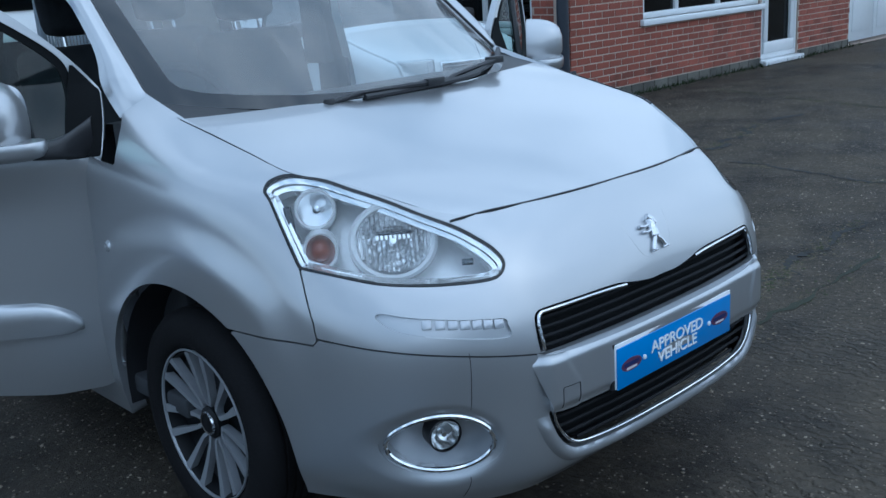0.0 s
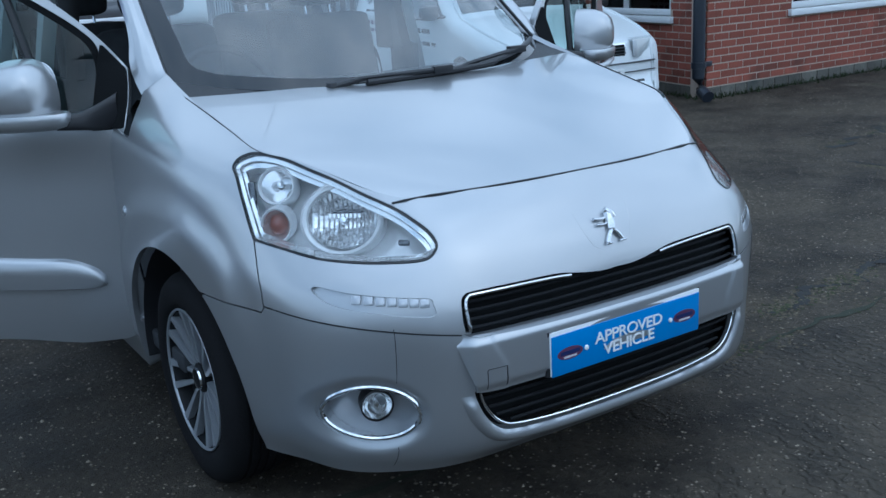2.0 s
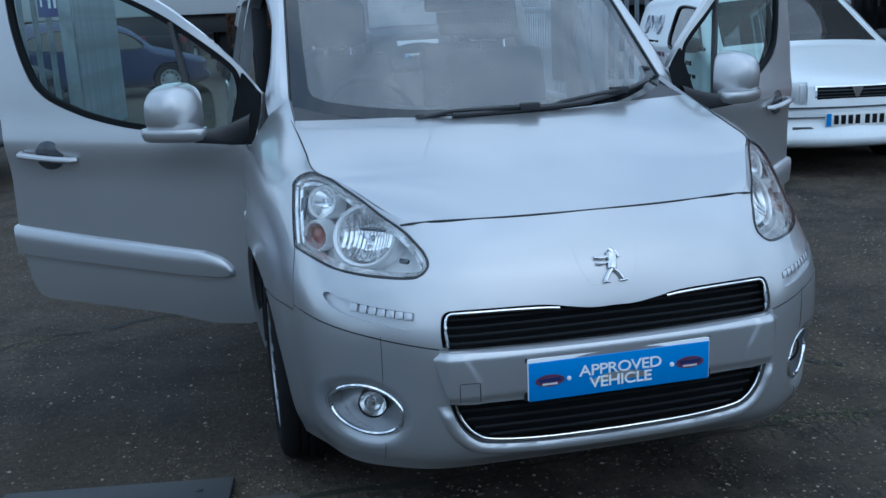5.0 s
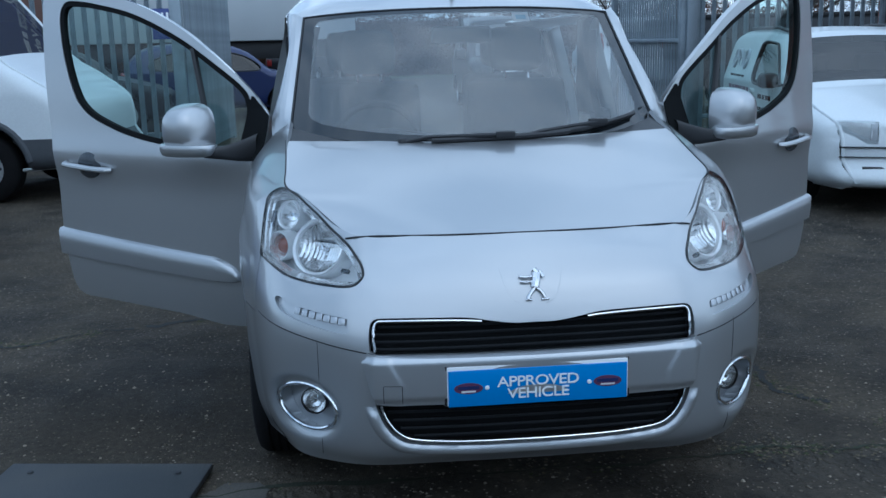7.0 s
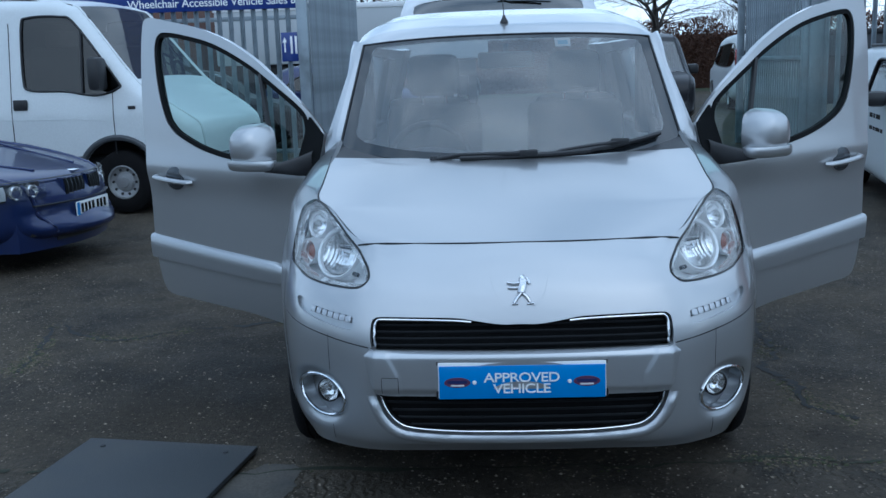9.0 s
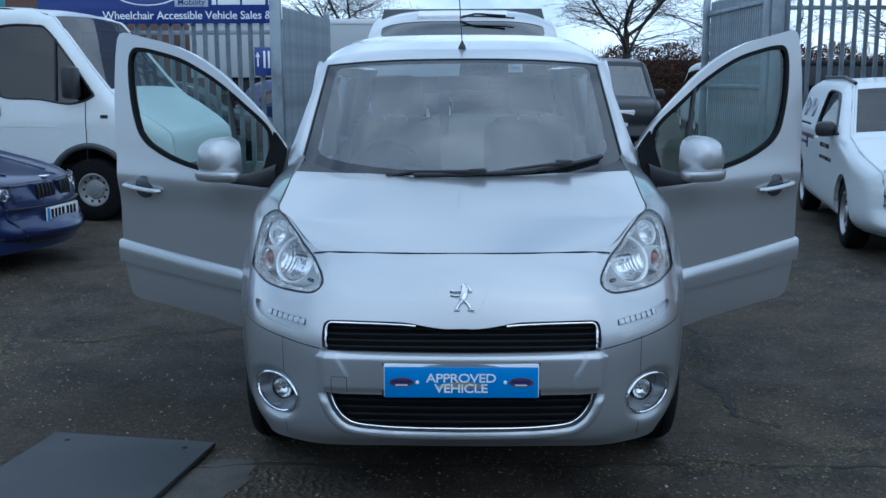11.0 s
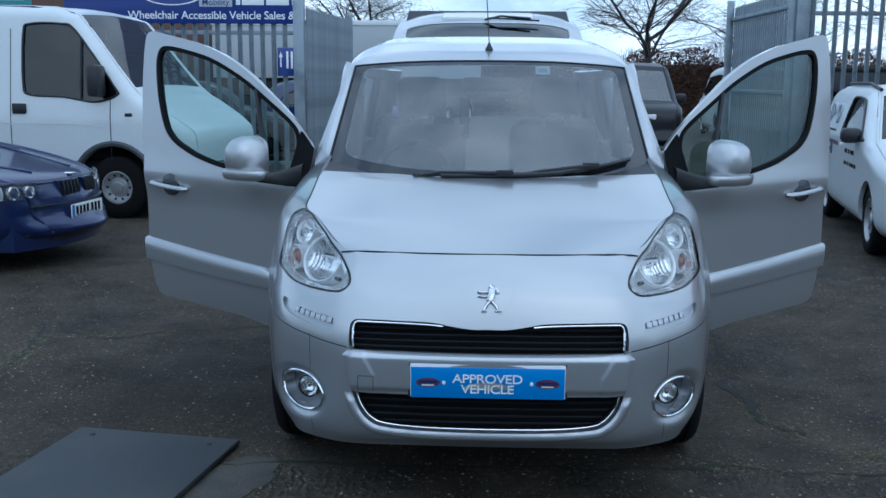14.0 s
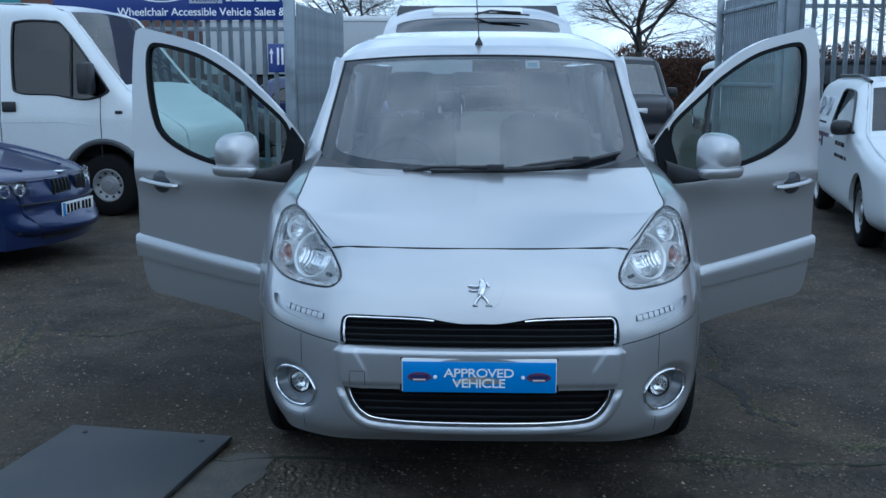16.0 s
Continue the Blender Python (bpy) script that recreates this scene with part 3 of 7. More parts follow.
# bonnet, between its two side edges
side_edge = smooth_line([(.497, .243, .903), (.545, .312, .928), (.635, .478, .984), (.698, .592, 1.009), (.705, .74, 1.043), (.710, .90, 1.079), (.716, 1.045, 1.110)], 10)
arc = np.r_[0, np.cumsum(np.linalg.norm(np.diff(side_edge, axis=0), axis=1))]
va = np.linspace(0, 1, 70)
edge_p = np.stack([np.interp(va * arc[-1], arc, side_edge[:, k]) for k in range(3)], axis=1)
mid_p = np.stack([0 * va, .165 + .775 * va, (1 - va) ** 2 * .910 + 2 * va * (1 - va) * 1.018 + va ** 2 * 1.106], axis=1)
ua = np.linspace(-1, 1, 81)
BONNET = np.zeros((len(va), len(ua), 3))
for j, u in enumerate(ua):
    w = abs(u)
    BONNET[:, j, 0] = u * (edge_p[:, 0] - .0025)
    BONNET[:, j, 1] = mid_p[:, 1] + (edge_p[:, 1] - mid_p[:, 1]) * w ** 2.3 + .007
    BONNET[:, j, 2] = mid_p[:, 2] + (edge_p[:, 2] - mid_p[:, 2]) * w ** 2.6
shell("bonnet", *cut_grid(BONNET, np.ones(BONNET.shape[:2])), SILVER, car, .02)


def patch(name, outline, mat, offset, rim=.015, mirror=False, side=1, label="", extra=None, parent=None):
    """A piece of the skin inside an outline, moved in or out along the normals."""
    f = -outline_field(outline, XZ)
    f = np.where(SY > .75, -1, f)
    if extra is not None:
        f = np.minimum(f, extra)
    return shell(name, *cut_grid(SKIN + SKIN_N * offset, f), mat, parent or car, rim, label, mirror, side=side)


def skin_point(x, z, out=0.0):
    """The place on the front skin at x, z."""
    d = (SX - abs(x)) ** 2 + (SZ - z) ** 2 + np.where(SY > .75, 9, 0)
    i, j = np.unravel_index(np.argmin(d), d.shape)
    i, j = min(max(i, 1), ROWS_N - 2), min(max(j, 1), COLS_N - 2)
    pu, pv = (SKIN[i + 1, j] - SKIN[i - 1, j]) / 2, (SKIN[i, j + 1] - SKIN[i, j - 1]) / 2
    nu, nv = (SKIN_N[i + 1, j] - SKIN_N[i - 1, j]) / 2, (SKIN_N[i, j + 1] - SKIN_N[i, j - 1]) / 2
    det = pu[0] * pv[2] - pv[0] * pu[2]
    ex, ez = abs(x) - SX[i, j], z - SZ[i, j]
    a, b = (np.clip(q, -1.5, 1.5) for q in (((ex * pv[2] - pv[0] * ez) / det, (pu[0] * ez - ex * pu[2]) / det) if abs(det) > 1e-9 else (0, 0)))
    n = SKIN_N[i, j] + a * nu + b * nv
    p = SKIN[i, j] + a * pu + b * pv + n * out
    s = -1 if x < 0 else 1
    return Vector((p[0] * s, p[1], p[2])), Vector((n[0] * s, n[1], n[2]))


# check the normals point outwards
if SKIN_N[ROWS_N // 2, 0, 1] > 0:
    SKIN_N *= -1

# backing behind every opening, so that nothing shows through
back = np.minimum.reduce([f_arch, f_head + .004, np.where(SY < .75, 1, -1)])
shell("front_liner", *cut_grid(SKIN - SKIN_N * .055, back), BLACK_TRIM, car, 0, mirror=True)



def seam(name, pts, r=.0034):
    bm = bmesh.new()
    tube(bm, pts, r, 6)
    return part(name, bm, BLACK_TRIM, car)


# dark joints between the panels
lip = [(mid_p[0, 1] + (edge_p[0, 1] - mid_p[0, 1]) * abs(u) ** 2.3 + .0035, mid_p[0, 2] + (edge_p[0, 2] - mid_p[0, 2]) * abs(u) ** 2.6) for u in np.linspace(-1, 1, 41)]
ends = [skin_point(s * .514, .8975, .0015)[0] for s in (-1, 1)]
near_lamp = [skin_point(s * .488, .9020, .0030)[0] for s in (-1, 1)]
seam("bonnet_joint", [tuple(ends[0]), tuple(near_lamp[0])] + [(u * edge_p[0, 0], y - .0010 - .0022 * max(0, abs(u) - .6) / .4, z + .0010 + .0022 * max(0, abs(u) - .6) / .4) for u, (y, z) in list(zip(np.linspace(-1, 1, 41), lip))[3:-3]] + [tuple(near_lamp[1]), tuple(ends[1])], .0029)
for side in (1, -1):
    seam("bonnet_joint", [(side * (p[0] + .001), p[1], p[2] - .001) for p in edge_p[30:]], .0019)
    run = [(x, z) for x, z in zip((.47, .50, .54, .58, .63, .67, .71, .75, .775, .79), (.612, .617, .6225, .628, .636, .642, .6485, .655, .6595, .663))]
    seam("bumper_joint", [skin_point(side * x, z, -.0022)[0] for x, z in run], .0022)


# ---- front fittings: bar, grilles, lamps, plate and badge ----
def step(v, a, b):
    t = np.clip((v - a) / (b - a), 0, 1)
    return t * t * (3 - 2 * t)


# the bar stands proud, chamfered above and below, with thicker faceted ends
end_at = np.interp(SZ, [.50, .53, .585], [.364, .366, .398])
proud = .018 + .004 * step(SX, end_at, end_at + .016) - .0215 * step(SX, .446, .490) - .009 * step(SZ, .586, .606) - .009 * (1 - step(SZ, .470, .492))
bar = patch("bumper_bar", BAR, SILVER_TRIM, proud[..., None], .022, True)
bm = bmesh.new()                              # joint round the towing eye's square cover
tube(bm, [skin_point(-x, z, .0222 - .0215 * float(step(x, .446, .490)) - .009 * (1 - float(step(z, .470, .492))))[0] for x, z in
          [(.376, z) for z in np.linspace(.476, .527, 6)] + [(x, .527) for x in np.linspace(.382, .424, 5)] + [(.426, z) for z in np.linspace(.523, .476, 6)]], .0011, 5)
part("towing_cover", bm, BLACK_TRIM, bar, "thin joint of the towing cover")
# raised lip round the low intake
lip_f = np.where(SZ < .462, f_lower, -1)
lip_form = .011 * (1 - step(SZ, .425, .462))[...] * np.sin(np.pi * np.clip(f_lower / .034, 0, 1)) ** .8
shell("intake_lip", *cut_grid(SKIN + SKIN_N * lip_form[..., None], np.minimum(lip_f - .0005, .034 - f_lower)), SILVER_TRIM, bar, .02, mirror=True)


def slats(name, z_list, x_of, depth, parent):
    for z in z_list:
        bm = bmesh.new()
        xs = np.linspace(-x_of(z), x_of(z), 25)
        pts = [skin_point(x, z, -depth)[0] for x in xs]
        tube(bm, pts, .0045, 6)
        part("slat", bm, GRILLE_SLAT, parent)


grille = patch("upper_grille", GRILLE, GRILLE_BLACK, -.045, .0, True, label="black slatted grille")
slats("slat", (.622, .643, .664, .685), lambda z: .45 if z < .68 else .44, .018, grille)
lower = patch("lower_grille", LOWER, GRILLE_BLACK, -.05, .0, True, label="black slatted air intake")
slats("slat", (.362, .387, .412, .437, .460), lambda z: float(np.interp(z, [.345, .37, .40, .44, .47], [.30, .37, .40, .425, .43])), .02, lower)

for side in (1, -1):
    bm = bmesh.new()
    run = smooth_line([(.150, .6915), (.20, .6955), (.30, .6985), (.415, .6995), (.440, .6965), (.4495, .680), (.451, .65), (.449, .618)], 8)
    tube(bm, [skin_point(side * x, z, -.003)[0] for x, z in run], .0045, 8)
    part("grille_chrome", bm, CHROME, grille, "chrome strip")
bm = bmesh.new()
half = smooth_line([(.437, .462), (.430, .437), (.415, .408), (.388, .378), (.344, .359), (.22, .348), (0, .345)], 8)
run = [(-x, z) for x, z in half] + [(x, z) for x, z in half[::-1][1:]]
tube(bm, [skin_point(x, z, -.002)[0] for x, z in run], .0036, 8)
part("intake_chrome", bm, CHROME, lower, "thin chrome strip")
# three low blanking marks in the lip
for x in (-.31, 0, .31):
    bm = bmesh.new()
    c, n = skin_point(x, .300, -.004)
    box(bm, (-.045, -.004, -.012), (.045, .004, .012), .003, Matrix.Translation(c) @ n.to_track_quat("-Y", "Z").to_matrix().to_4x4())
    part("lip_blank", bm, SILVER_TRIM, bar)


def headlamp(side):
    """A clear lens over a bright moulded housing with three bowls."""
    f = -f_head
    deep = lambda d: SKIN - SKIN_N * d
    lens = shell("headlamp", *cut_grid(SKIN + SKIN_N * .001, f), CLEAR, car, 0, "clear headlamp glass", side=side)
    lens.visible_shadow = False
    shell("lamp_housing", *cut_grid(deep(.105), f + .002), COLLAR, lens, -.092, "pale inner housing", side=side)
    shell("rim", *cut_grid(SKIN + SKIN_N * .0016, np.minimum(f + .001, .0042 - f)), BLACK_GLOSS, lens, .012, "black edge seal", side=side)
    # the housing's bright wall, stepped down from the edge
    for a, b, d in ((.004, .013, .010), (.013, .022, .022)):
        shell("housing_step", *cut_grid(SKIN - SKIN_N * (d - .35 * (b - f[..., None]).clip(0, .02)), np.minimum(f - a, b - f)), REFLECTOR, lens, .03, side=side)
    ahead = Vector((side * .80, -1, .55)).normalized()

    def bowl(centre, r, tall, depth, name, mat, collar, way=ahead):
        at = Vector((side * centre[0], centre[1], centre[2]))
        for turn_in in range(6):              # sink the bowl until its whole rim lies behind the lens
            m = Matrix.Translation(at) @ way.to_track_quat("Z", "Y").to_matrix().to_4x4() @ Matrix.Diagonal((1, tall, 1, 1))
            rim_over = -1.0
            for q in np.linspace(0, 2 * math.pi, 16, endpoint=False):
                e = m @ Vector(((r + collar) * math.cos(q), (r + collar) * math.sin(q), .014))
                e = np.array([abs(e.x), e.y, e.z])
                k = np.unravel_index(np.argmin(((SKIN - e) ** 2).sum(axis=2)), SX.shape)
                rim_over = max(rim_over, float((e - SKIN[k]) @ SKIN_N[k]))
            if rim_over < -.005:
                break
            at = at - way * (rim_over + .008)
        bm = bmesh.new()
        lathe(bm, [(r * 1.0, .0)] + [(r * math.sqrt(k), -depth * (1 - k)) for k in (.92, .8, .6, .42, .25, .12, .03)], m, 40)
        part(name, bm, mat, lens)
        bm = bmesh.new()
        lathe(bm, [(r, .0), (r * 1.03, .010), (r + collar * .6, .014), (r + collar, .006), (r + collar, -.045)], m, 48)
        part("bowl_collar", bm, COLLAR, lens, "bright collar")
        return m

    # main beam: fluted bowl, bulb shield, square mirror steps
    m = bowl((.606, .345, .862), .086, .90, .044, "main_reflector", REFLECTOR, .018)
    bm = bmesh.new()
    cylinder(bm, m @ Matrix.Translation((0, 0, -.024)), .012, .045, 16, .009, .002)
    part("bulb_shield", bm, CHROME, lens)
    for x in np.linspace(-.070, .070, 13):      # upright flutes of the reflector
        reach = math.sqrt(.082 ** 2 - x * x) * .97
        bm = bmesh.new()
        rows = []
        for y in np.linspace(-reach, reach, 9):
            h = -.042 + .042 * (x * x + y * y) / .084 ** 2 + .004
            rows.append([bm.verts.new(m @ Vector((x + d, y, h + l))) for d, l in ((-.0062, 0), (-.001, .0032), (.0062, .0004))])
        for p, q in zip(rows, rows[1:]):
            for i in (0, 1):
                bm.faces.new((p[i], p[i + 1], q[i + 1], q[i]))
        part("flute", bm, REFLECTOR, lens, sharp=5)
    bm = bmesh.new()
    box(bm, (-.034, .021, -.024), (.048, .027, -.016), .002, m)
    part("shield_bar", bm, FACET_DARK, lens)
    for k in range(8):
        bm = bmesh.new()
        box(bm, (-.040 + .0105 * k, .006, -.030), (-.032 + .0105 * k, .020, -.018), .0015, m)
        part("mirror_step", bm, REFLECTOR, lens)
    for k in range(4):                        # stepped sill under the bowl
        bm = bmesh.new()
        pts = [skin_point(side * x, .790 + .0055 * k + .05 * max(0, x - .66), -.020 - .011 * k)[0] for x in np.linspace(.515, .72, 12)]
        tube(bm, pts, .0048, 4)
        part("sill_step", bm, REFLECTOR if k % 2 == 0 else LAMP_GREY, lens, sharp=20)
    # upper small bowl and the amber indicator in its bright cup
    up = bowl((.698, .510, .932), .040, 1.0, .035, "upper_reflector", REFLECTOR, .010, Vector((side * .8, -1, .4)).normalized())
    bm = bmesh.new()
    cylinder(bm, up @ Matrix.Translation((.004, .004, -.016)), .008, .03, 14, .006, .001)
    part("bulb", bm, CHROME, lens)
    turn = Vector((side * .75, -1, .12)).normalized()
    cup = bowl((.732, .455, .842), .033, 1.15, .030, "indicator_cup", REFLECTOR, .008, turn)
    bm = bmesh.new()
    lathe(bm, [(.0005, .004), (.012, .002), (.020, -.005), (.024, -.014), (.024, -.026)], cup, 24)
    part("indicator", bm, AMBER, lens, "amber indicator bulb")
    # dark rod, its colour the shade of a recess towards the edge
    bm = bmesh.new()
    tube(bm, [(side * x, y, z) for x, y, z in smooth_line([(.752, .530, .868), (.742, .550, .905), (.733, .570, .935)], 5)], .010, 6, flat=.5)
    part("housing_fin", bm, FACET_DARK, lens, sharp=20)
    bm = bmesh.new()
    c, n = skin_point(side * .530, .826, -.020)
    box(bm, (-.013, -.006, -.006), (.013, .006, .006), .002, Matrix.Translation(c) @ n.to_track_quat("-Y", "Z").to_matrix().to_4x4())
    part("lens_mark", bm, FACET_DARK, lens)


def day_light(side):
    pocket = patch("daylight_pocket", DRL, SILVER_TRIM, -.012, .0, side=side)
    for k, x in enumerate(np.linspace(.538, .664, 7)):
        z = .6945 + (x - .54) * .10
        c, n = skin_point(side * x, z, -.008)
        bm = bmesh.new()
        box(bm, (-.0109, -.006, -.0105), (.0109, .004, .0105), .0012, Matrix.Translation(c) @ n.to_track_quat("-Y", "Z").to_matrix().to_4x4())
        part("led", bm, LED, pocket, "clear light cell")


def fog_lamp(side):
    cup = patch("fog_lamp", FOG, SILVER_TRIM, -.05, .0, side=side, label="round fog lamp in a chrome ring")
    f = -outline_field(FOG, XZ)
    shell("fog_surround", *cut_grid(SKIN - SKIN_N * .004, np.minimum(f + .003, .009 - f)), SILVER_TRIM, cup, .045, side=side)
    bm = bmesh.new()
    ring = [(.647 + .086 * math.cos(a), .420 + .069 * math.sin(a)) for a in np.linspace(0, 2 * math.pi, 40, endpoint=False)]
    tube(bm, [skin_point(side * x, z, .001)[0] for x, z in ring], .0062, 8, True)
    part("chrome_ring", bm, CHROME, cup, "chrome ring")
    c, n = skin_point(side * .644, .428, -.030)
    way = Vector((n.x * .55, -1, 0)).normalized()
    m = Matrix.Translation(c) @ way.to_track_quat("Z", "Y").to_matrix().to_4x4()
    bm = bmesh.new()
    lathe(bm, [(.0405, -.03), (.0405, .012), (.0365, .014)], m, 32)
    part("lamp_body", bm, BLACK_TRIM, cup)
    bm = bmesh.new()
    lathe(bm, [(.0365, .006), (.031, -.006), (.022, -.016), (.006, -.022)], m, 32)
    part("reflector", bm, REFLECTOR, cup)
    bm = bmesh.new()
    lathe(bm, [(.0365, .012), (.026, .018), (.012, .0205), (.0005, .021)], m, 32)
    lens = part("lens", bm, CLEAR, cup)
    lens.visible_shadow = False
    bm = bmesh.new()
    cylinder(bm, m @ Matrix.Translation((0, 0, -.006)), .009, .022, 14, .007, .001)
    part("bulb", bm, CHROME, cup)


for side in (1, -1):
    headlamp(side)
    day_light(side)
    fog_lamp(side)
    for z0, z1 in ((.640, .505), (.335, .275)):     # short joint above and below the fog lamp
        bm = bmesh.new()
        tube(bm, [skin_point(side * .608, z, .0002)[0] for z in np.linspace(z0, z1, 8)], .0009, 5)
        part("joint", bm, BLACK_TRIM, car)

# number plate with its blue dealer panel
plate = part("number_plate", (lambda bm: (box(bm, (-.262, -.006, .460), (.262, .012, .580), .004), bm)[1])(bmesh.new()), BLACK_TRIM, car, "blue dealer plate in a dark holder")
bm = bmesh.new()
box(bm, (-.2545, -.0105, .4635), (.2545, -.0065, .5755), .0015)
part("plate_edge", bm, LETTER, plate)
bm = bmesh.new()
box(bm, (-.252, -.0135, .4615), (.252, -.0098, .5655), .0012)
part("panel", bm, PLATE_BLUE, plate, "bright blue panel")
up = Matrix.Rotation(radians(90), 4, "X")
text("lettering", "APPROVED", .0415, Matrix.Translation((0, -.0140, .5265)) @ up @ Matrix.Diagonal((1.18, 1, 1, 1)), LETTER, plate, 0.93)
text("lettering", "VEHICLE", .0415, Matrix.Translation((0, -.0140, .4915)) @ up @ Matrix.Diagonal((1.18, 1, 1, 1)), LETTER, plate, 0.93)
for s in (1, -1):
    bm = bmesh.new()
    cylinder(bm, Matrix.Translation((s * .196, -.0142, .514)) @ up @ Matrix.Diagonal((1, .40, 1, 1)), .040, .0012, 32)
    oval = part("oval_badge", bm, BADGE_RED, plate, "dark oval dealer badge")
    for dz, w, t in ((.002, .030, .005), (-.009, .020, .0025)):
        bm = bmesh.new()
        box(bm, (s * .196 - w, -.0155, .514 + dz - t), (s * .196 + w, -.0146, .514 + dz + t))
        part("oval_line", bm, BADGE_NAVY if t > .003 else LAMP_GREY, oval)
    bm = bmesh.new()
    cylinder(bm, Matrix.Translation((s * .144, -.0150, .514)) @ up, .0062, .004, 16, None, .001)
    part("screw_cap", bm, LETTER, plate, "white screw cap")

# chrome emblem: a plain upright figure made of tapered strokes
def emblem():
    bm = bmesh.new()
    for r, run in ((.0105, [(.006, .036), (.016, .027)]), (.0112, [(.012, .028), (.010, .010), (.005, -.010)]), (.0046, [(.006, .020), (-.018, .017), (-.040, .020)]),
                   (.0040, [(.006, .009), (-.014, .004), (-.037, .006)]), (.0058, [(.004, -.010), (-.010, -.026), (-.019, -.040)]), (.0036, [(-.025, -.042), (-.006, -.042)]),
                   (.0058, [(.009, -.010), (.024, -.023), (.033, -.037)]), (.0036, [(.022, -.042), (.045, -.041)]), (.0050, [(.012, .036), (.026, .030), (.033, .016)])):
        line = smooth_line(run, 5) if len(run) > 2 else run
        pts = []
        for x, z in line:
            c, n = skin_point(max(abs(x), .002), .781 + z * .95, .005)
            pts.append((x * .95, c.y, c.z))
        tube(bm, pts, r * 1.22, 8, flat=.8)
    return part("emblem", bm, BADGE_CHROME, car, "chrome emblem")


emblem()
for s in (1, -1):                            # faint pressed edge round the emblem
    bm = bmesh.new()
    pts = smooth_line([(.090, .825), (.078, .780), (.060, .745), (.036, .732)], 5)
    tube(bm, [skin_point(s * x, z, -.0009)[0] for x, z in pts], .0014, 6)
    part("badge_crease", bm, SILVER, car)


# ---- wheels ----
def wheel(sx, y, steer=0.0, z=.318):
    """Tyre and alloy: seven U-shaped spoke pairs, bright faces on dark pockets."""
    hub = new("wheel")
    hub.parent = car
    hub.matrix_basis = Matrix.Translation((sx * .760, y, z)) @ Matrix.Rotation(radians(steer), 4, "Z") @ Matrix.Rotation(radians(90 * sx), 4, "Y")
    one = Matrix.Identity(4)
    bm = bmesh.new()
    tread = [(.318, -.060)]
    for a in (-.040, -.013, .013, .040):
        tread += [(.318, a - .005), (.311, a - .004), (.311, a + .004), (.318, a + .005)]
    lathe(bm, [(.215, -.10), (.25, -.104), (.295, -.098), (.313, -.080)] + tread + [(.318, .050), (.314, .068), (.300, .088), (.270, .098), (.235, .096), (.216, .086), (.212, .06), (.212, -.09)], one, 64)
    part("tyre", bm, RUBBER, hub, "black rubber tyre", sharp=60)
    bm = bmesh.new()
    lathe(bm, [(.213, .086), (.2115, .091), (.2075, .090), (.206, .084)], one, 64)
    rim = part("rim", bm, ALLOY, hub, "bright alloy rim")
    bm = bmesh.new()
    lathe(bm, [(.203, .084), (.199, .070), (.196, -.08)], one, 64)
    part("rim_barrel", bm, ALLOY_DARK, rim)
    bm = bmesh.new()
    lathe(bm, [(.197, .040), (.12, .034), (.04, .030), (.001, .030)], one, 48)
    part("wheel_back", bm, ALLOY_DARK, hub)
    for k in range(7):
        base = 2 * math.pi * k / 7
        bm = bmesh.new()
        for sgn in (1, -1):
            pts = []
            for r, off, h in ((.044, .02, .060), (.052, .16, .064), (.072, .24, .068), (.12, .205, .074), (.165, .185, .081), (.203, .175, .088)):
                pts.append((r, base + sgn * off * (1.05 if r > .1 else 1), h))
            ring = []
            for i, (r, a, h) in enumerate(pts):
                wdt = (.0062, .0056, .0056, .0070, .0092, .0112)[i]
                d = Vector((-math.sin(a), math.cos(a), 0))
                c = Vector((math.cos(a) * r, math.sin(a) * r, h))
                ring.append([bm.verts.new(c + d * wdt), bm.verts.new(c - d * wdt), bm.verts.new(c - d * wdt - Vector((0, 0, .022))), bm.verts.new(c + d * wdt - Vector((0, 0, .022)))])
            for a, b in zip(ring, ring[1:]):
                for i in range(4):
                    bm.faces.new((a[i], a[(i + 1) % 4], b[(i + 1) % 4], b[i]))
        part("spoke", bm, ALLOY, hub, sharp=25)
    bm = bmesh.new()
    lathe(bm, [(.046, .035), (.044, .066), (.034, .070), (.030, .074), (.001, .076)], one, 32)
    cap = part("hub_cap", bm, ALLOY_DARK, hub)
    bm = bmesh.new()
    lathe(bm, [(.033, .070), (.031, .077), (.027, .076)], one, 32)
    part("cap_ring", bm, CHROME, cap)
    return hub


for sx in (1, -1):
    wheel(sx, .905)
    wheel(sx, 3.60)
    bm = bmesh.new()                          # dark arch liner
    ring = []
    for a in np.linspace(-.15, math.pi + .15, 24):
        ring.append([bm.verts.new((sx * x, ARCH_Y + .395 * math.cos(a), ARCH_Z + .395 * math.sin(a))) for x in (.50, .828 + .033 * math.cos(a))])
    for a, b in zip(ring, ring[1:]):
        bm.faces.new((a[0], a[1], b[1], b[0]))
    part("arch_liner", bm, BLACK_TRIM, car)
    # side repeater lamp
    k = np.unravel_index(np.argmin((SY - 1.225) ** 2 + (SZ - .775) ** 2), SY.shape)
    p = SKIN[k]
    bm = bmesh.new()
    lathe(bm, [(.0005, .008), (.012, .006), (.017, 0), (.019, -.003)], Matrix.Translation((sx * p[0], p[1], p[2])) @ Matrix.Rotation(radians(90 * sx), 4, "Y"), 20)
    part("side_repeater", bm, LED, car, "small clear repeater lamp")


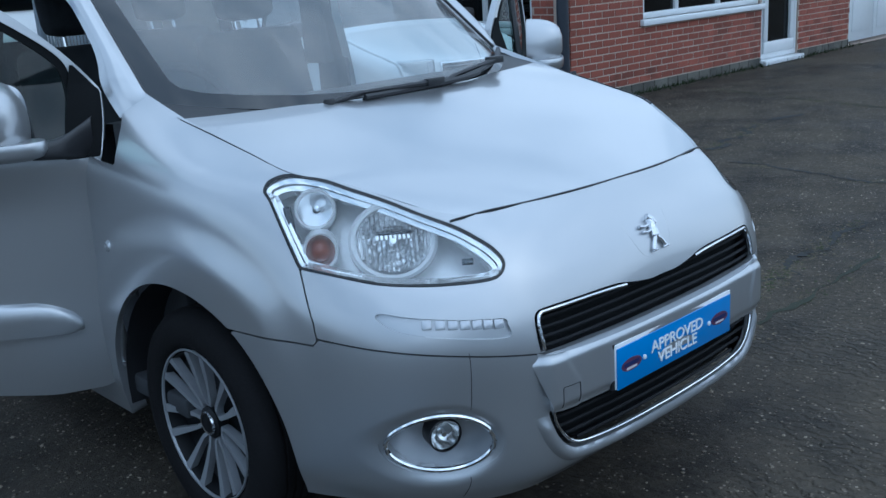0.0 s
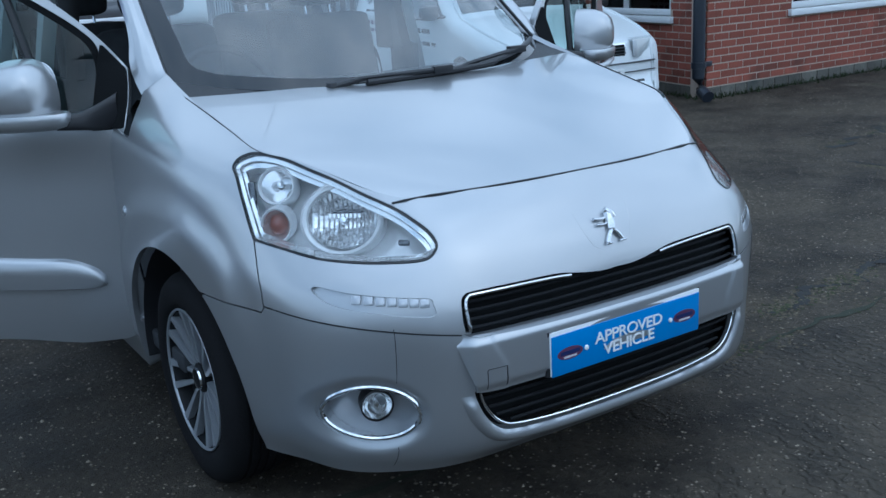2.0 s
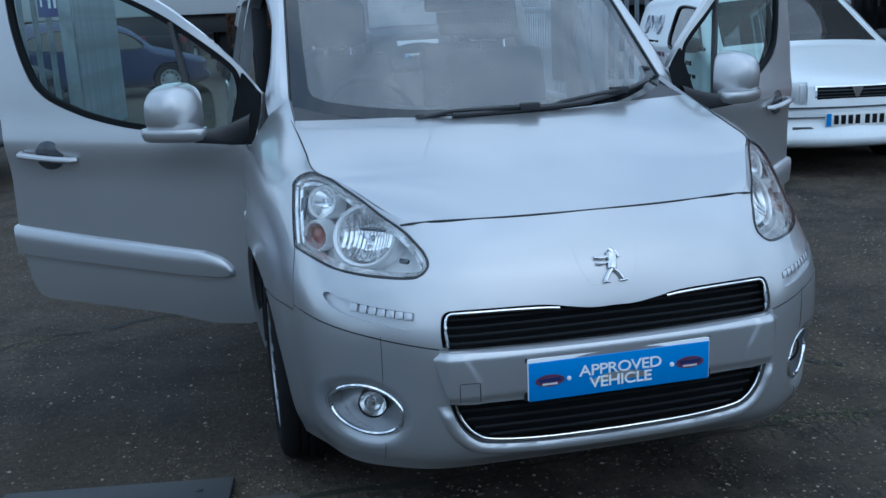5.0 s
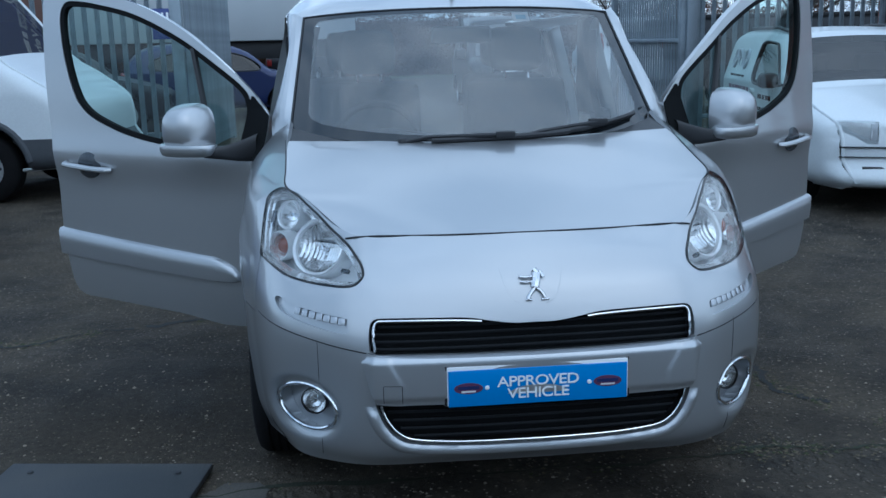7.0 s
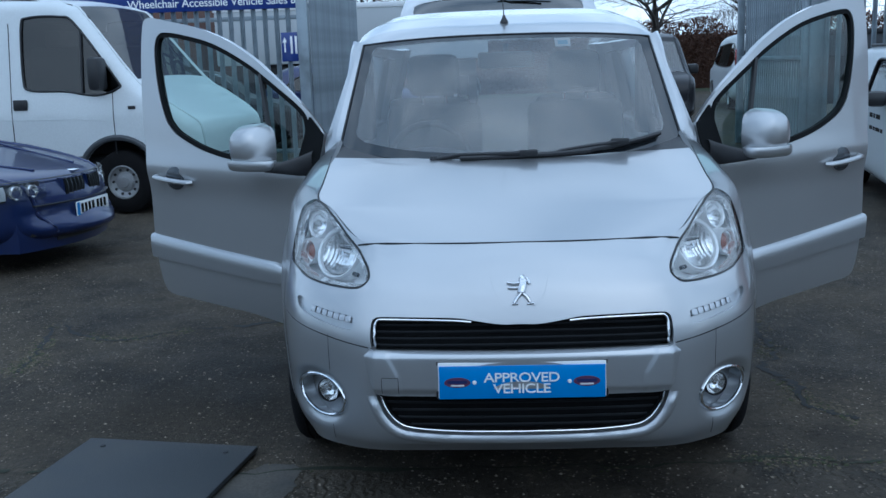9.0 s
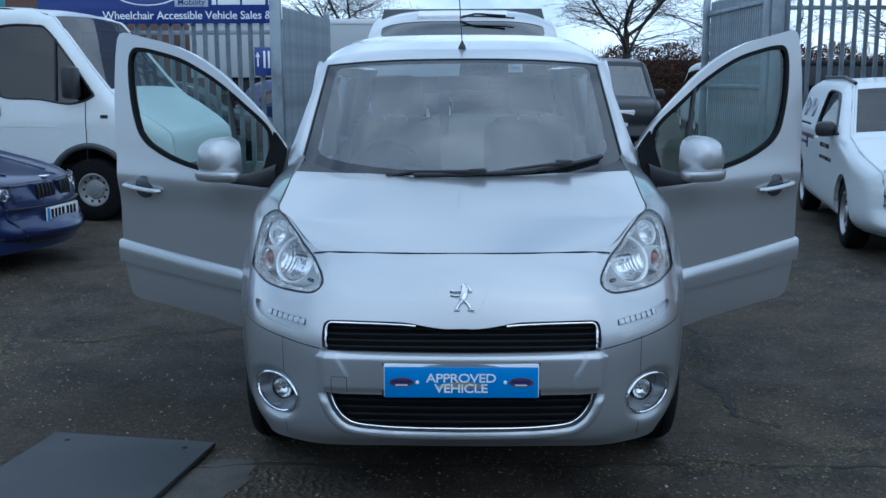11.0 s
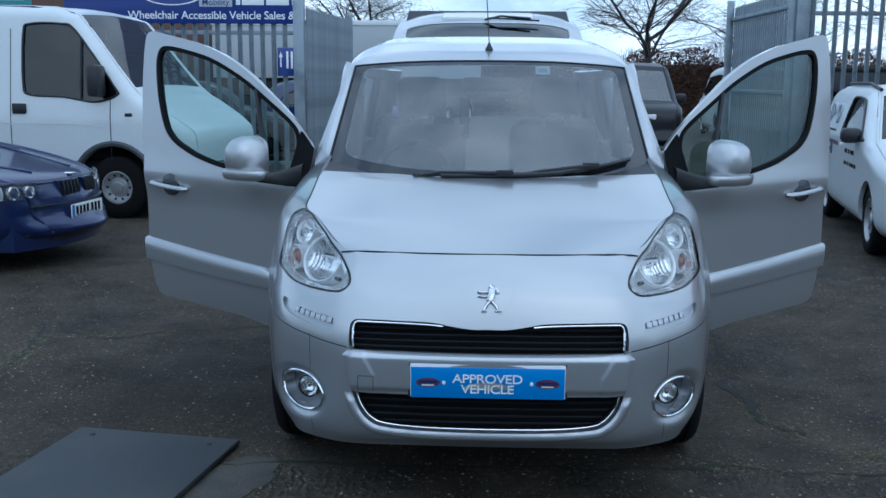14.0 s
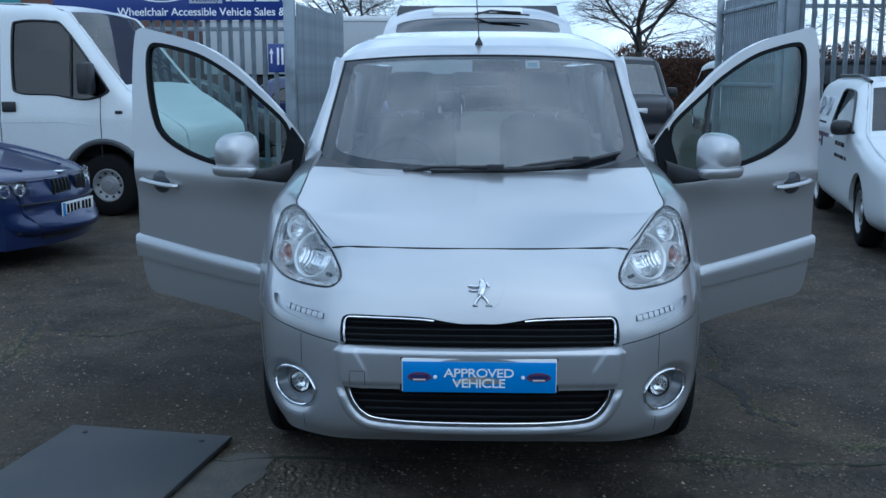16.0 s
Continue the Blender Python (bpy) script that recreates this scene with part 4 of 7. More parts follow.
# ---- cabin: windscreen, pillars, roof, sides, tailgate ----
def sheet(base, top, bulge, n=40, m=28):
    """A curved pane between two curves given as functions of u in -1..1."""
    us, vs = np.linspace(-1, 1, n), np.linspace(0, 1, m)
    g = np.zeros((m, n, 3))
    for j, u in enumerate(us):
        a, b = np.array(base(u)), np.array(top(u))
        for i, v in enumerate(vs):
            g[i, j] = a + (b - a) * v + np.array([0, -1, .8]) * bulge * (1 - u * u) * 4 * v * (1 - v) * .25
    return g


def ws_base(u):
    return (.703 * u, .912 + .306 * abs(u) ** 3.0, 1.086 + .056 * abs(u) ** 2.6)


def ws_top(u):
    return (.650 * u, 1.640 + .100 * abs(u) ** 2.4, 1.584 - .026 * abs(u) ** 2.5)


SCREEN_GRID = sheet(ws_base, ws_top, .10)
uu, vv = np.meshgrid(np.linspace(-1, 1, 40), np.linspace(0, 1, 28))
inner = smooth_line([(-.80, .082), (0, .060), (.80, .082), (.900, .125), (.915, .26), (.922, .80), (.915, .935), (.80, .962), (0, .962), (-.80, .962), (-.915, .935), (-.922, .80), (-.915, .26), (-.900, .125)], 5, True)
frit = outline_field(inner, np.stack([uu, vv], axis=-1))
screen = shell("windscreen", *cut_grid(SCREEN_GRID, .003 - frit), SCREEN, car, 0, "clear laminated windscreen")
screen.visible_shadow = False
shell("screen_border", *cut_grid(SCREEN_GRID, frit - .003), FRIT, screen, .004, "black printed border")
bm = bmesh.new()
tube(bm, [tuple(SCREEN_GRID[i, 0] + np.array([-.003, 0, .002])) for i in range(0, 28)] + [tuple(SCREEN_GRID[-1, j] + np.array([0, .004, .003])) for j in range(0, 40, 2)] + [tuple(SCREEN_GRID[i, -1] + np.array([.003, 0, .002])) for i in range(27, -1, -1)], .0045, 6)
part("screen_seal", bm, BLACK_TRIM, screen)
# cowl under the wipers
bm = bmesh.new()
prev = None
for u in np.linspace(-1, 1, 31):
    a, b = Vector(ws_base(u)) + Vector((0, .02, .006)), Vector((u * .716, .928 + .100 * abs(u) ** 2.3, 1.080 + .024 * abs(u) ** 3))
    row = [bm.verts.new(a), bm.verts.new(b), bm.verts.new(b - Vector((0, 0, .06)))]
    if prev:
        for k in (0, 1):
            bm.faces.new((prev[k], prev[k + 1], row[k + 1], row[k]))
    prev = row
part("cowl", bm, BLACK_TRIM, car)


def roof_mid(y):
    return float(np.interp(y, [1.64, 1.85, 2.2, 2.8, 3.5, 4.05, 4.20], [1.584, 1.636, 1.696, 1.752, 1.768, 1.750, 1.73]))


# roof: from the screen's top edge back
ry = np.linspace(0, 1, 50)
ROOF = np.zeros((50, 61, 3))
for j, u in enumerate(np.linspace(-1, 1, 61)):
    fx, fy, fz = ws_top(min(1, abs(u) / .93))
    for i, v in enumerate(ry):
        y0 = fy + .006
        y = y0 + (4.22 - y0) * v
        half = np.interp(y, [1.70, 1.95, 2.4, 4.3], [.684, .736, .762, .752])
        ext = abs(u) / .93
        x = half * (abs(u) ** 1.0)
        drop = (.06 + .05 * min(1, v * 3)) * abs(u) ** 9 + .018 * abs(u) ** 2
        zf = roof_mid(y - (fy - 1.64) * (1 - v)) - drop
        ROOF[i, j] = (math.copysign(x, u) if u else 0, y, zf)
ROOF[0, :, 2] = [ws_top(np.clip(u / .93, -1, 1))[2] - (.03 if abs(u) > .97 else 0) for u in np.linspace(-1, 1, 61)]
shell("roof", *cut_grid(ROOF, np.ones(ROOF.shape[:2])), SILVER, car, .02)

for side in (1, -1):
    # A pillar from the wing up to the roof edge, its foot running into the wing
    outer = smooth_line([(.786, 1.296, 1.150), (.782, 1.325, 1.168), (.772, 1.371, 1.207), (.757, 1.402, 1.253), (.7445, 1.447, 1.298), (.7345, 1.505, 1.342), (.7245, 1.568, 1.387), (.718, 1.635, 1.431), (.724, 1.79, 1.524), (.735, 1.98, 1.580)], 8)
    inner_e = smooth_line([(.708, 1.225, 1.158)] + [tuple(SCREEN_GRID[k, -1] + np.array([.006, 0, .006])) for k in (2, 4, 7, 11, 15, 19, 23, 27)], 8)
    foot = []                                 # the pillar's foot lies just under the wing
    for q in np.linspace(0, 1, 5):
        tx = .709 + .072 * q
        near = np.unravel_index(np.argmin((SX - tx) ** 2 + (SY - (1.215 + .75 * (tx - .705))) ** 2 + np.where(SZ < 1.10, 9, 0)), SX.shape)
        foot.append(SKIN[near] - SKIN_N[near] * .003)
    foot = np.array([foot[0] + np.array([-.004, .004, -.016])] + foot + [foot[-1] + np.array([-.03, .025, -.012])])
    rows = []
    for v in np.linspace(0, 1, 60):
        a, b = (np.array([np.interp(v * (len(e) - 1), range(len(e)), e[:, k]) for k in range(3)]) for e in (inner_e, outer))
        bend = np.array([.010, -.012, .012]) * min(1, v / .22)
        sect = np.array([a + np.array([-.004, .004, -.016]), a, a * .75 + b * .25 + bend * .75, (a + b) / 2 + bend, b * .75 + a * .25 + bend * .8, b, b + np.array([-.03, .025, -.012])])
        w = max(0, 1 - v / .13) ** 1.5
        rows.append(foot * w + sect * (1 - w))
    base = np.array(rows)
    us = np.linspace(0, 6, 31)
    grid = np.stack([np.array([[np.interp(q, range(7), r[:, k]) for q in us] for r in base]) for k in range(3)], axis=-1)
    shell("pillar", *cut_grid(grid, np.ones(grid.shape[:2])), SILVER, car, 0, side=side, flip=True)
    gap = []
    for tx in np.linspace(.711, .783, 9):
        near = np.unravel_index(np.argmin((SX - tx) ** 2 + (SY - (1.236 + .75 * (tx - .705))) ** 2 + np.where(SZ < 1.10, 9, 0)), SX.shape)
        p = SKIN[near] + SKIN_N[near] * .0006
        gap.append((side * p[0], p[1], p[2]))
    seam("pillar_joint", gap, .0014)
    # black corner piece between bonnet, screen and wing
    bm = bmesh.new()
    run = [((.719, 1.040, 1.112), (.690, 1.040, 1.095)), ((.716, 1.11, 1.122), (.690, 1.11, 1.105)), ((.712, 1.17, 1.136), (.690, 1.17, 1.118)), ((.708, 1.225, 1.150), (.690, 1.225, 1.135))]
    rows = [[bm.verts.new((side * x, y, z)) for x, y, z in pair] for pair in run]
    for a, b in zip(rows, rows[1:]):
        bm.faces.new((a[0], a[1], b[1], b[0]))
    part("cowl_corner", bm, BLACK_TRIM, car)
    bm = bmesh.new()                          # dark box added as the cabin's shade inside the wing's notch
    box(bm, (side * .715 - .03, 1.10, .42), (side * .715 + .03, 1.40, 1.085), .01)
    part("hinge_post", bm, CABIN_DARK, car)


def side_x(y, z):
    x = .886 if z < .95 else .886 - .138 * ((z - .95) / .62) ** 1.25
    return x - .02 * max(0, (.36 - z) / .1) - .10 * max(0, (y - 3.9) / .4) ** 2


SIDE_Y, SIDE_Z = np.linspace(1.30, 4.25, 150), np.linspace(.24, 1.575, 90)
YZ = np.stack(np.meshgrid(SIDE_Y, SIDE_Z), axis=-1)
SIDE = np.array([[(side_x(y, z), y, z) for y in SIDE_Y] for z in SIDE_Z])
door_hole = outline_field(smooth_line([(1.15, .42), (1.17, .40), (2.20, .40), (2.27, .46), (2.30, .75), (2.30, 1.15), (2.29, 1.44), (2.24, 1.52), (2.10, 1.56), (1.98, 1.60), (1.80, 1.58), (1.60, 1.48), (1.36, 1.32), (1.15, 1.20), (1.13, .8)], 5, True), YZ)
slide_hole = outline_field(smooth_line([(2.42, .44), (3.05, .44), (3.14, .60), (3.14, 1.46), (3.10, 1.52), (2.46, 1.53), (2.42, 1.48)], 5, True), YZ)
rear_win = outline_field(smooth_line([(3.30, 1.08), (4.00, 1.08), (4.04, 1.14), (4.00, 1.48), (3.90, 1.51), (3.32, 1.51), (3.27, 1.46), (3.27, 1.12)], 5, True), YZ)
rear_arch = np.hypot(YZ[..., 0] - 3.60, YZ[..., 1] - .33) - .37
under_pillar = np.interp(YZ[..., 0], [1.30, 1.42, 1.60, 1.82, 1.98, 2.2], [1.150, 1.262, 1.392, 1.515, 1.575, 1.62]) - YZ[..., 1]
for side in (1, -1):
    shell("body_side", *cut_grid(SIDE, np.minimum.reduce([door_hole, slide_hole, rear_win, rear_arch, under_pillar])), SILVER, car, .05, side=side)
    pane = shell("rear_side_window", *cut_grid(SIDE * np.array([.992, 1, 1]), -rear_win), DARK_GLASS, car, 0, side=side)
    # black lower sill lining and inner pillar trim seen through the open doors
    bm = bmesh.new()
    box(bm, (side * .80 - .035, 2.27, .42), (side * .80 + .035, 2.43, 1.10), .015)
    box(bm, (side * .725 - .035, 2.27, 1.08), (side * .725 + .035, 2.43, 1.55), .015, None)
    part("inner_pillar_trim", bm, CABIN_DARK, car)
    bm = bmesh.new()
    tube(bm, [(side * .785, 2.255, .62), (side * .765, 2.25, 1.05), (side * .695, 2.26, 1.40)], .022, 4, flat=.15)
    part("seat_belt", bm, BLACK_TRIM, car, "dark seat belt")

# floor, bulkhead, dash
bm = bmesh.new()
box(bm, (-.84, 1.0, .30), (.84, 4.2, .36), .01)
part("floor_pan", bm, CABIN_DARK, car)
bm = bmesh.new()
box(bm, (-.66, .60, .30), (.66, .66, .93), .01)
part("bulkhead", bm, BLACK_TRIM, car)
bm = bmesh.new()
for side in (1, -1):
    tube(bm, [(side * .60, .30, .45), (side * .60, 1.3, .36)], .05, 6)
part("chassis_rail", bm, BLACK_TRIM, car)
bm = bmesh.new()
rows = []
for u in np.linspace(-1, 1, 21):
    hump = .035 * math.exp(-((u + .46) / .2) ** 2)
    rows.append([bm.verts.new(p) for p in ((.68 * u, .96 + .09 * abs(u) ** 2.4, 1.075 + .03 * abs(u) ** 2), (.72 * u, 1.20, 1.085 + hump * .3), (.74 * u, 1.46, 1.075 + hump), (.74 * u, 1.55, 1.035 + hump), (.74 * u, 1.55, .80), (.74 * u, 1.42, .55))])
for a, b in zip(rows, rows[1:]):
    for k in range(5):
        bm.faces.new((a[k], a[k + 1], b[k + 1], b[k]))
part("dashboard", bm, DASH, car, "grey moulded dashboard", sharp=50)

# steering wheel on the driver's side
bm = bmesh.new()
sw = Matrix.Translation((-.36, 1.66, 1.03)) @ Matrix.Rotation(radians(62), 4, "X")
tube(bm, [sw @ Vector((.185 * math.cos(a), .185 * math.sin(a), 0)) for a in np.linspace(0, 2 * math.pi, 36, endpoint=False)], .015, 8, True)
steer = part("steering_wheel", bm, BLACK_TRIM, car, "black steering wheel")
bm = bmesh.new()
cylinder(bm, sw @ Matrix.Translation((0, 0, -.01)), .07, .05, 24, .055, .01)
for a in (0, 180, 270):
    m = sw @ Matrix.Rotation(radians(a), 4, "Z")
    box(bm, (.05, -.018, -.012), (.18, .018, .006), .004, m)
part("steering_hub", bm, CABIN_DARK, steer)


def seat(x, y, z, name="seat"):
    ob = new(name)
    ob.parent = car
    ob.matrix_basis = Matrix.Translation((x, y, z))
    ob["label"] = "grey cloth car seat"

    def cushion(nm, lo, hi, m, bev, label=""):
        bm = bmesh.new()
        box(bm, lo, hi, bev, m)
        bmesh.ops.subdivide_edges(bm, edges=bm.edges[:], cuts=1, use_grid_fill=True)
        bmesh.ops.smooth_vert(bm, verts=bm.verts, factor=.5, use_axis_x=True, use_axis_y=True, use_axis_z=True)
        return part(nm, bm, CLOTH, ob, label, sharp=80)

    lean = Matrix.Rotation(radians(-14), 4, "X")
    cushion("cushion", (-.25, -.26, -.08), (.25, .26, .09), Matrix.Identity(4), .05)
    cushion("backrest", (-.25, -.06, 0), (.25, .07, .64), Matrix.Translation((0, .24, .02)) @ lean, .05)
    cushion("headrest", (-.135, -.055, .68), (.135, .055, .90), Matrix.Translation((0, .22, .02)) @ lean, .045)
    for s in (.06, -.06):
        bm = bmesh.new()
        tube(bm, [Matrix.Translation((0, .23, .02)) @ lean @ Vector((s, 0, h)) for h in (.58, .72)], .007, 8)
        part("headrest_post", bm, CHROME, ob)


for x in (-.37, .37):
    seat(x, 1.98, .62)
for x in (-.45, .45):
    seat(x, 2.86, .62)
# rear-view mirror, sticker, wipers, aerial
bm = bmesh.new()
box(bm, (-.125, -.022, -.035), (.125, .012, .035), .014, Matrix.Translation((0, 1.60, 1.475)))
tube(bm, [(0, 1.60, 1.50), (0, 1.61, 1.545)], .012, 8)
part("interior_mirror", bm, BLACK_TRIM, car)
bm = bmesh.new()
sp = Vector(SCREEN_GRID[25, 27]) + Vector((0, .006, -.006))
slope = Matrix.Rotation(radians(-57), 4, "X")
box(bm, (-.034, -.001, -.034), (.034, .001, .034), 0, Matrix.Translation(sp) @ slope)
st = part("sticker", bm, LETTER, car, "white windscreen sticker")
bm = bmesh.new()
box(bm, (-.022, -.0025, -.020), (.022, -.0012, .012), 0, Matrix.Translation(sp) @ slope)
part("sticker_panel", bm, material("pale blue print", (.30, .55, .72), .5), st)


def on_screen(u, v, out=.0):
    i, j = v * 27, (u + 1) / 2 * 39
    a, b = int(min(i, 26)), int(min(j, 38))
    p = SCREEN_GRID[a, b] * (1 - (i - a)) * (1 - (j - b)) + SCREEN_GRID[a + 1, b] * (i - a) * (1 - (j - b)) + SCREEN_GRID[a, b + 1] * (1 - (i - a)) * (j - b) + SCREEN_GRID[a + 1, b + 1] * (i - a) * (j - b)
    return Vector(p) + Vector((0, -.8, .6)) * out


def wiper(u0, u1, v0, v1, pivot):
    bm = bmesh.new()
    tube(bm, [on_screen(u0 + (u1 - u0) * k, v0 + (v1 - v0) * k, .022) for k in np.linspace(0, 1, 14)], .009, 6)
    blade = part("wiper", bm, BLACK_TRIM, car, "black windscreen wiper")
    bm = bmesh.new()
    tube(bm, [on_screen(u0 + (u1 - u0) * k, v0 + (v1 - v0) * k, .008) for k in np.linspace(0, 1, 14)], .0045, 4)
    part("blade", bm, BLACK_TRIM, blade)
    bm = bmesh.new()
    q = .52
    mid = on_screen(u0 + (u1 - u0) * q, v0 + (v1 - v0) * q, .04)
    tube(bm, [Vector(pivot), Vector(pivot).lerp(mid, .25) + Vector((0, -.004, .012)), mid], .012, 8, flat=.7)
    cylinder(bm, Matrix.Translation(pivot), .018, .03, 16, .015, .003)
    box(bm, (-.035, -.012, -.012), (.035, .012, .012), .004, Matrix.Translation(mid))
    part("wiper_arm", bm, BLACK_TRIM, blade)


wiper(-.28, .44, .012, .030, (-.30, .945, 1.10))
wiper(.33, .86, .030, .062, (.12, .935, 1.098))
bm = bmesh.new()
lathe(bm, [(.020, 0), (.019, .010), (.010, .026), (.006, .036), (.0045, .040)], Matrix.Translation((.0, 1.90, roof_mid(1.90) - .002)), 20)
aerial = part("aerial", bm, BLACK_TRIM, car, "black roof aerial")
bm = bmesh.new()
tube(bm, [(0, 1.90, roof_mid(1.90) + .03), (-.012, 1.945, roof_mid(1.90) + .22), (-.03, 2.0, roof_mid(1.90) + .42)], .0028, 6)
part("mast", bm, BLACK_TRIM, aerial)
# raised tailgate
gate = new("tailgate")
gate.parent = car
gate.matrix_basis = Matrix.Translation((0, 4.20, 1.745)) @ Matrix.Rotation(radians(19), 4, "X")
gate["label"] = "raised silver tailgate with a rear window"
gy_, gx_ = np.linspace(0, 1.20, 50), np.linspace(-.72, .72, 60)
TG = np.array([[(x, y, .03 - .07 * (x / .72) ** 4 - .10 * (y / 1.2) ** 3) for x in gx_] for y in gy_])
tg_xy = TG[..., :2]
glass_hole = outline_field(smooth_line([(-.50, .10), (0, .07), (.50, .10), (.60, .20), (.62, .40), (.56, .52), (0, .54), (-.56, .52), (-.62, .40), (-.60, .20)], 5, True), tg_xy)
tg_edge = -outline_field(smooth_line([(-.68, .0), (0, -.02), (.68, 0), (.72, .2), (.70, 1.05), (.60, 1.19), (-.60, 1.19), (-.70, 1.05), (-.72, .2)], 5, True), tg_xy)
shell("gate_skin", *cut_grid(TG, np.minimum(glass_hole, tg_edge)), SILVER, gate, .05)
shell("rear_window", *cut_grid(TG - np.array([0, 0, .004]), -glass_hole), DARK_GLASS, gate, 0)
bm = bmesh.new()
tube(bm, [(-.02, .60, .03), (.10, .56, .07), (.33, .50, .07)], .009, 6)
tube(bm, [(.0, .555, .055), (.20, .535, .055), (.40, .505, .05)], .007, 5)
part("rear_wiper", bm, BLACK_TRIM, gate)
bm = bmesh.new()
box(bm, (-.36, .66, -.03), (.36, .80, .035), .02)
part("gate_grip", bm, WHITE, gate)
bm = bmesh.new()
box(bm, (-.66, .02, -.07), (.66, 1.16, -.05), .01)
part("gate_lining", bm, CABIN_DARK, gate)


# ---- open front doors ----
DOOR = smooth_line([(.035, .345), (.45, .358), (.85, .370), (1.02, .374), (1.075, .41), (1.10, .52), (1.115, .69), (1.112, .90), (1.125, 1.05), (1.155, 1.20), (1.182, 1.39), (1.199, 1.557), (1.202, 1.67), (1.190, 1.722), (1.14, 1.735), (1.07, 1.725), (.94, 1.703), (.82, 1.683), (.70, 1.657), (.52, 1.600), (.35, 1.521), (.23, 1.447), (.135, 1.371), (.05, 1.285), (-.014, 1.20), (-.024, 1.175), (-.024, 1.10), (-.014, 1.02), (.0, .95), (.012, .65)], 6, True)
WINDOW = smooth_line([(1.05, 1.646), (1.078, 1.592), (1.057, 1.47), (1.015, 1.35), (.968, 1.26), (.93, 1.217), (.868, 1.177), (.77, 1.140), (.66, 1.109), (.50, 1.080), (.30, 1.060), (.14, 1.042), (.06, 1.037), (.046, 1.06), (.046, 1.15), (.052, 1.228), (.076, 1.283), (.162, 1.358), (.30, 1.450), (.47, 1.529), (.65, 1.592), (.84, 1.631), (.975, 1.650)], 6, True)
ds, dz = np.linspace(-.16, 1.24, 180), np.linspace(.33, 1.77, 180)
SZD = np.stack(np.meshgrid(ds, dz), axis=-1)


def door_n(s, z):
    """How far the door's skin bulges out or leans in."""
    n = -.085 * np.maximum(0, (z - 1.02) / .66) ** 1.3 - .018 * np.maximum(0, (.60 - z) / .25) ** 2
    n = n + .012 * np.exp(-((z - 1.0) / .08) ** 2)
    ahead = np.clip((.28 - s) / .30, 0, 1) ** 1.6
    return n - .012 * ((s - .45) / .5) ** 2 - ahead * (.05 + .20 * np.clip(z - 1.01, 0, .2))


SKIN_D = np.stack([SZD[..., 0], door_n(SZD[..., 0], SZD[..., 1]), SZD[..., 1]], axis=-1)
fd, fw = outline_field(DOOR, SZD), outline_field(WINDOW, SZD)


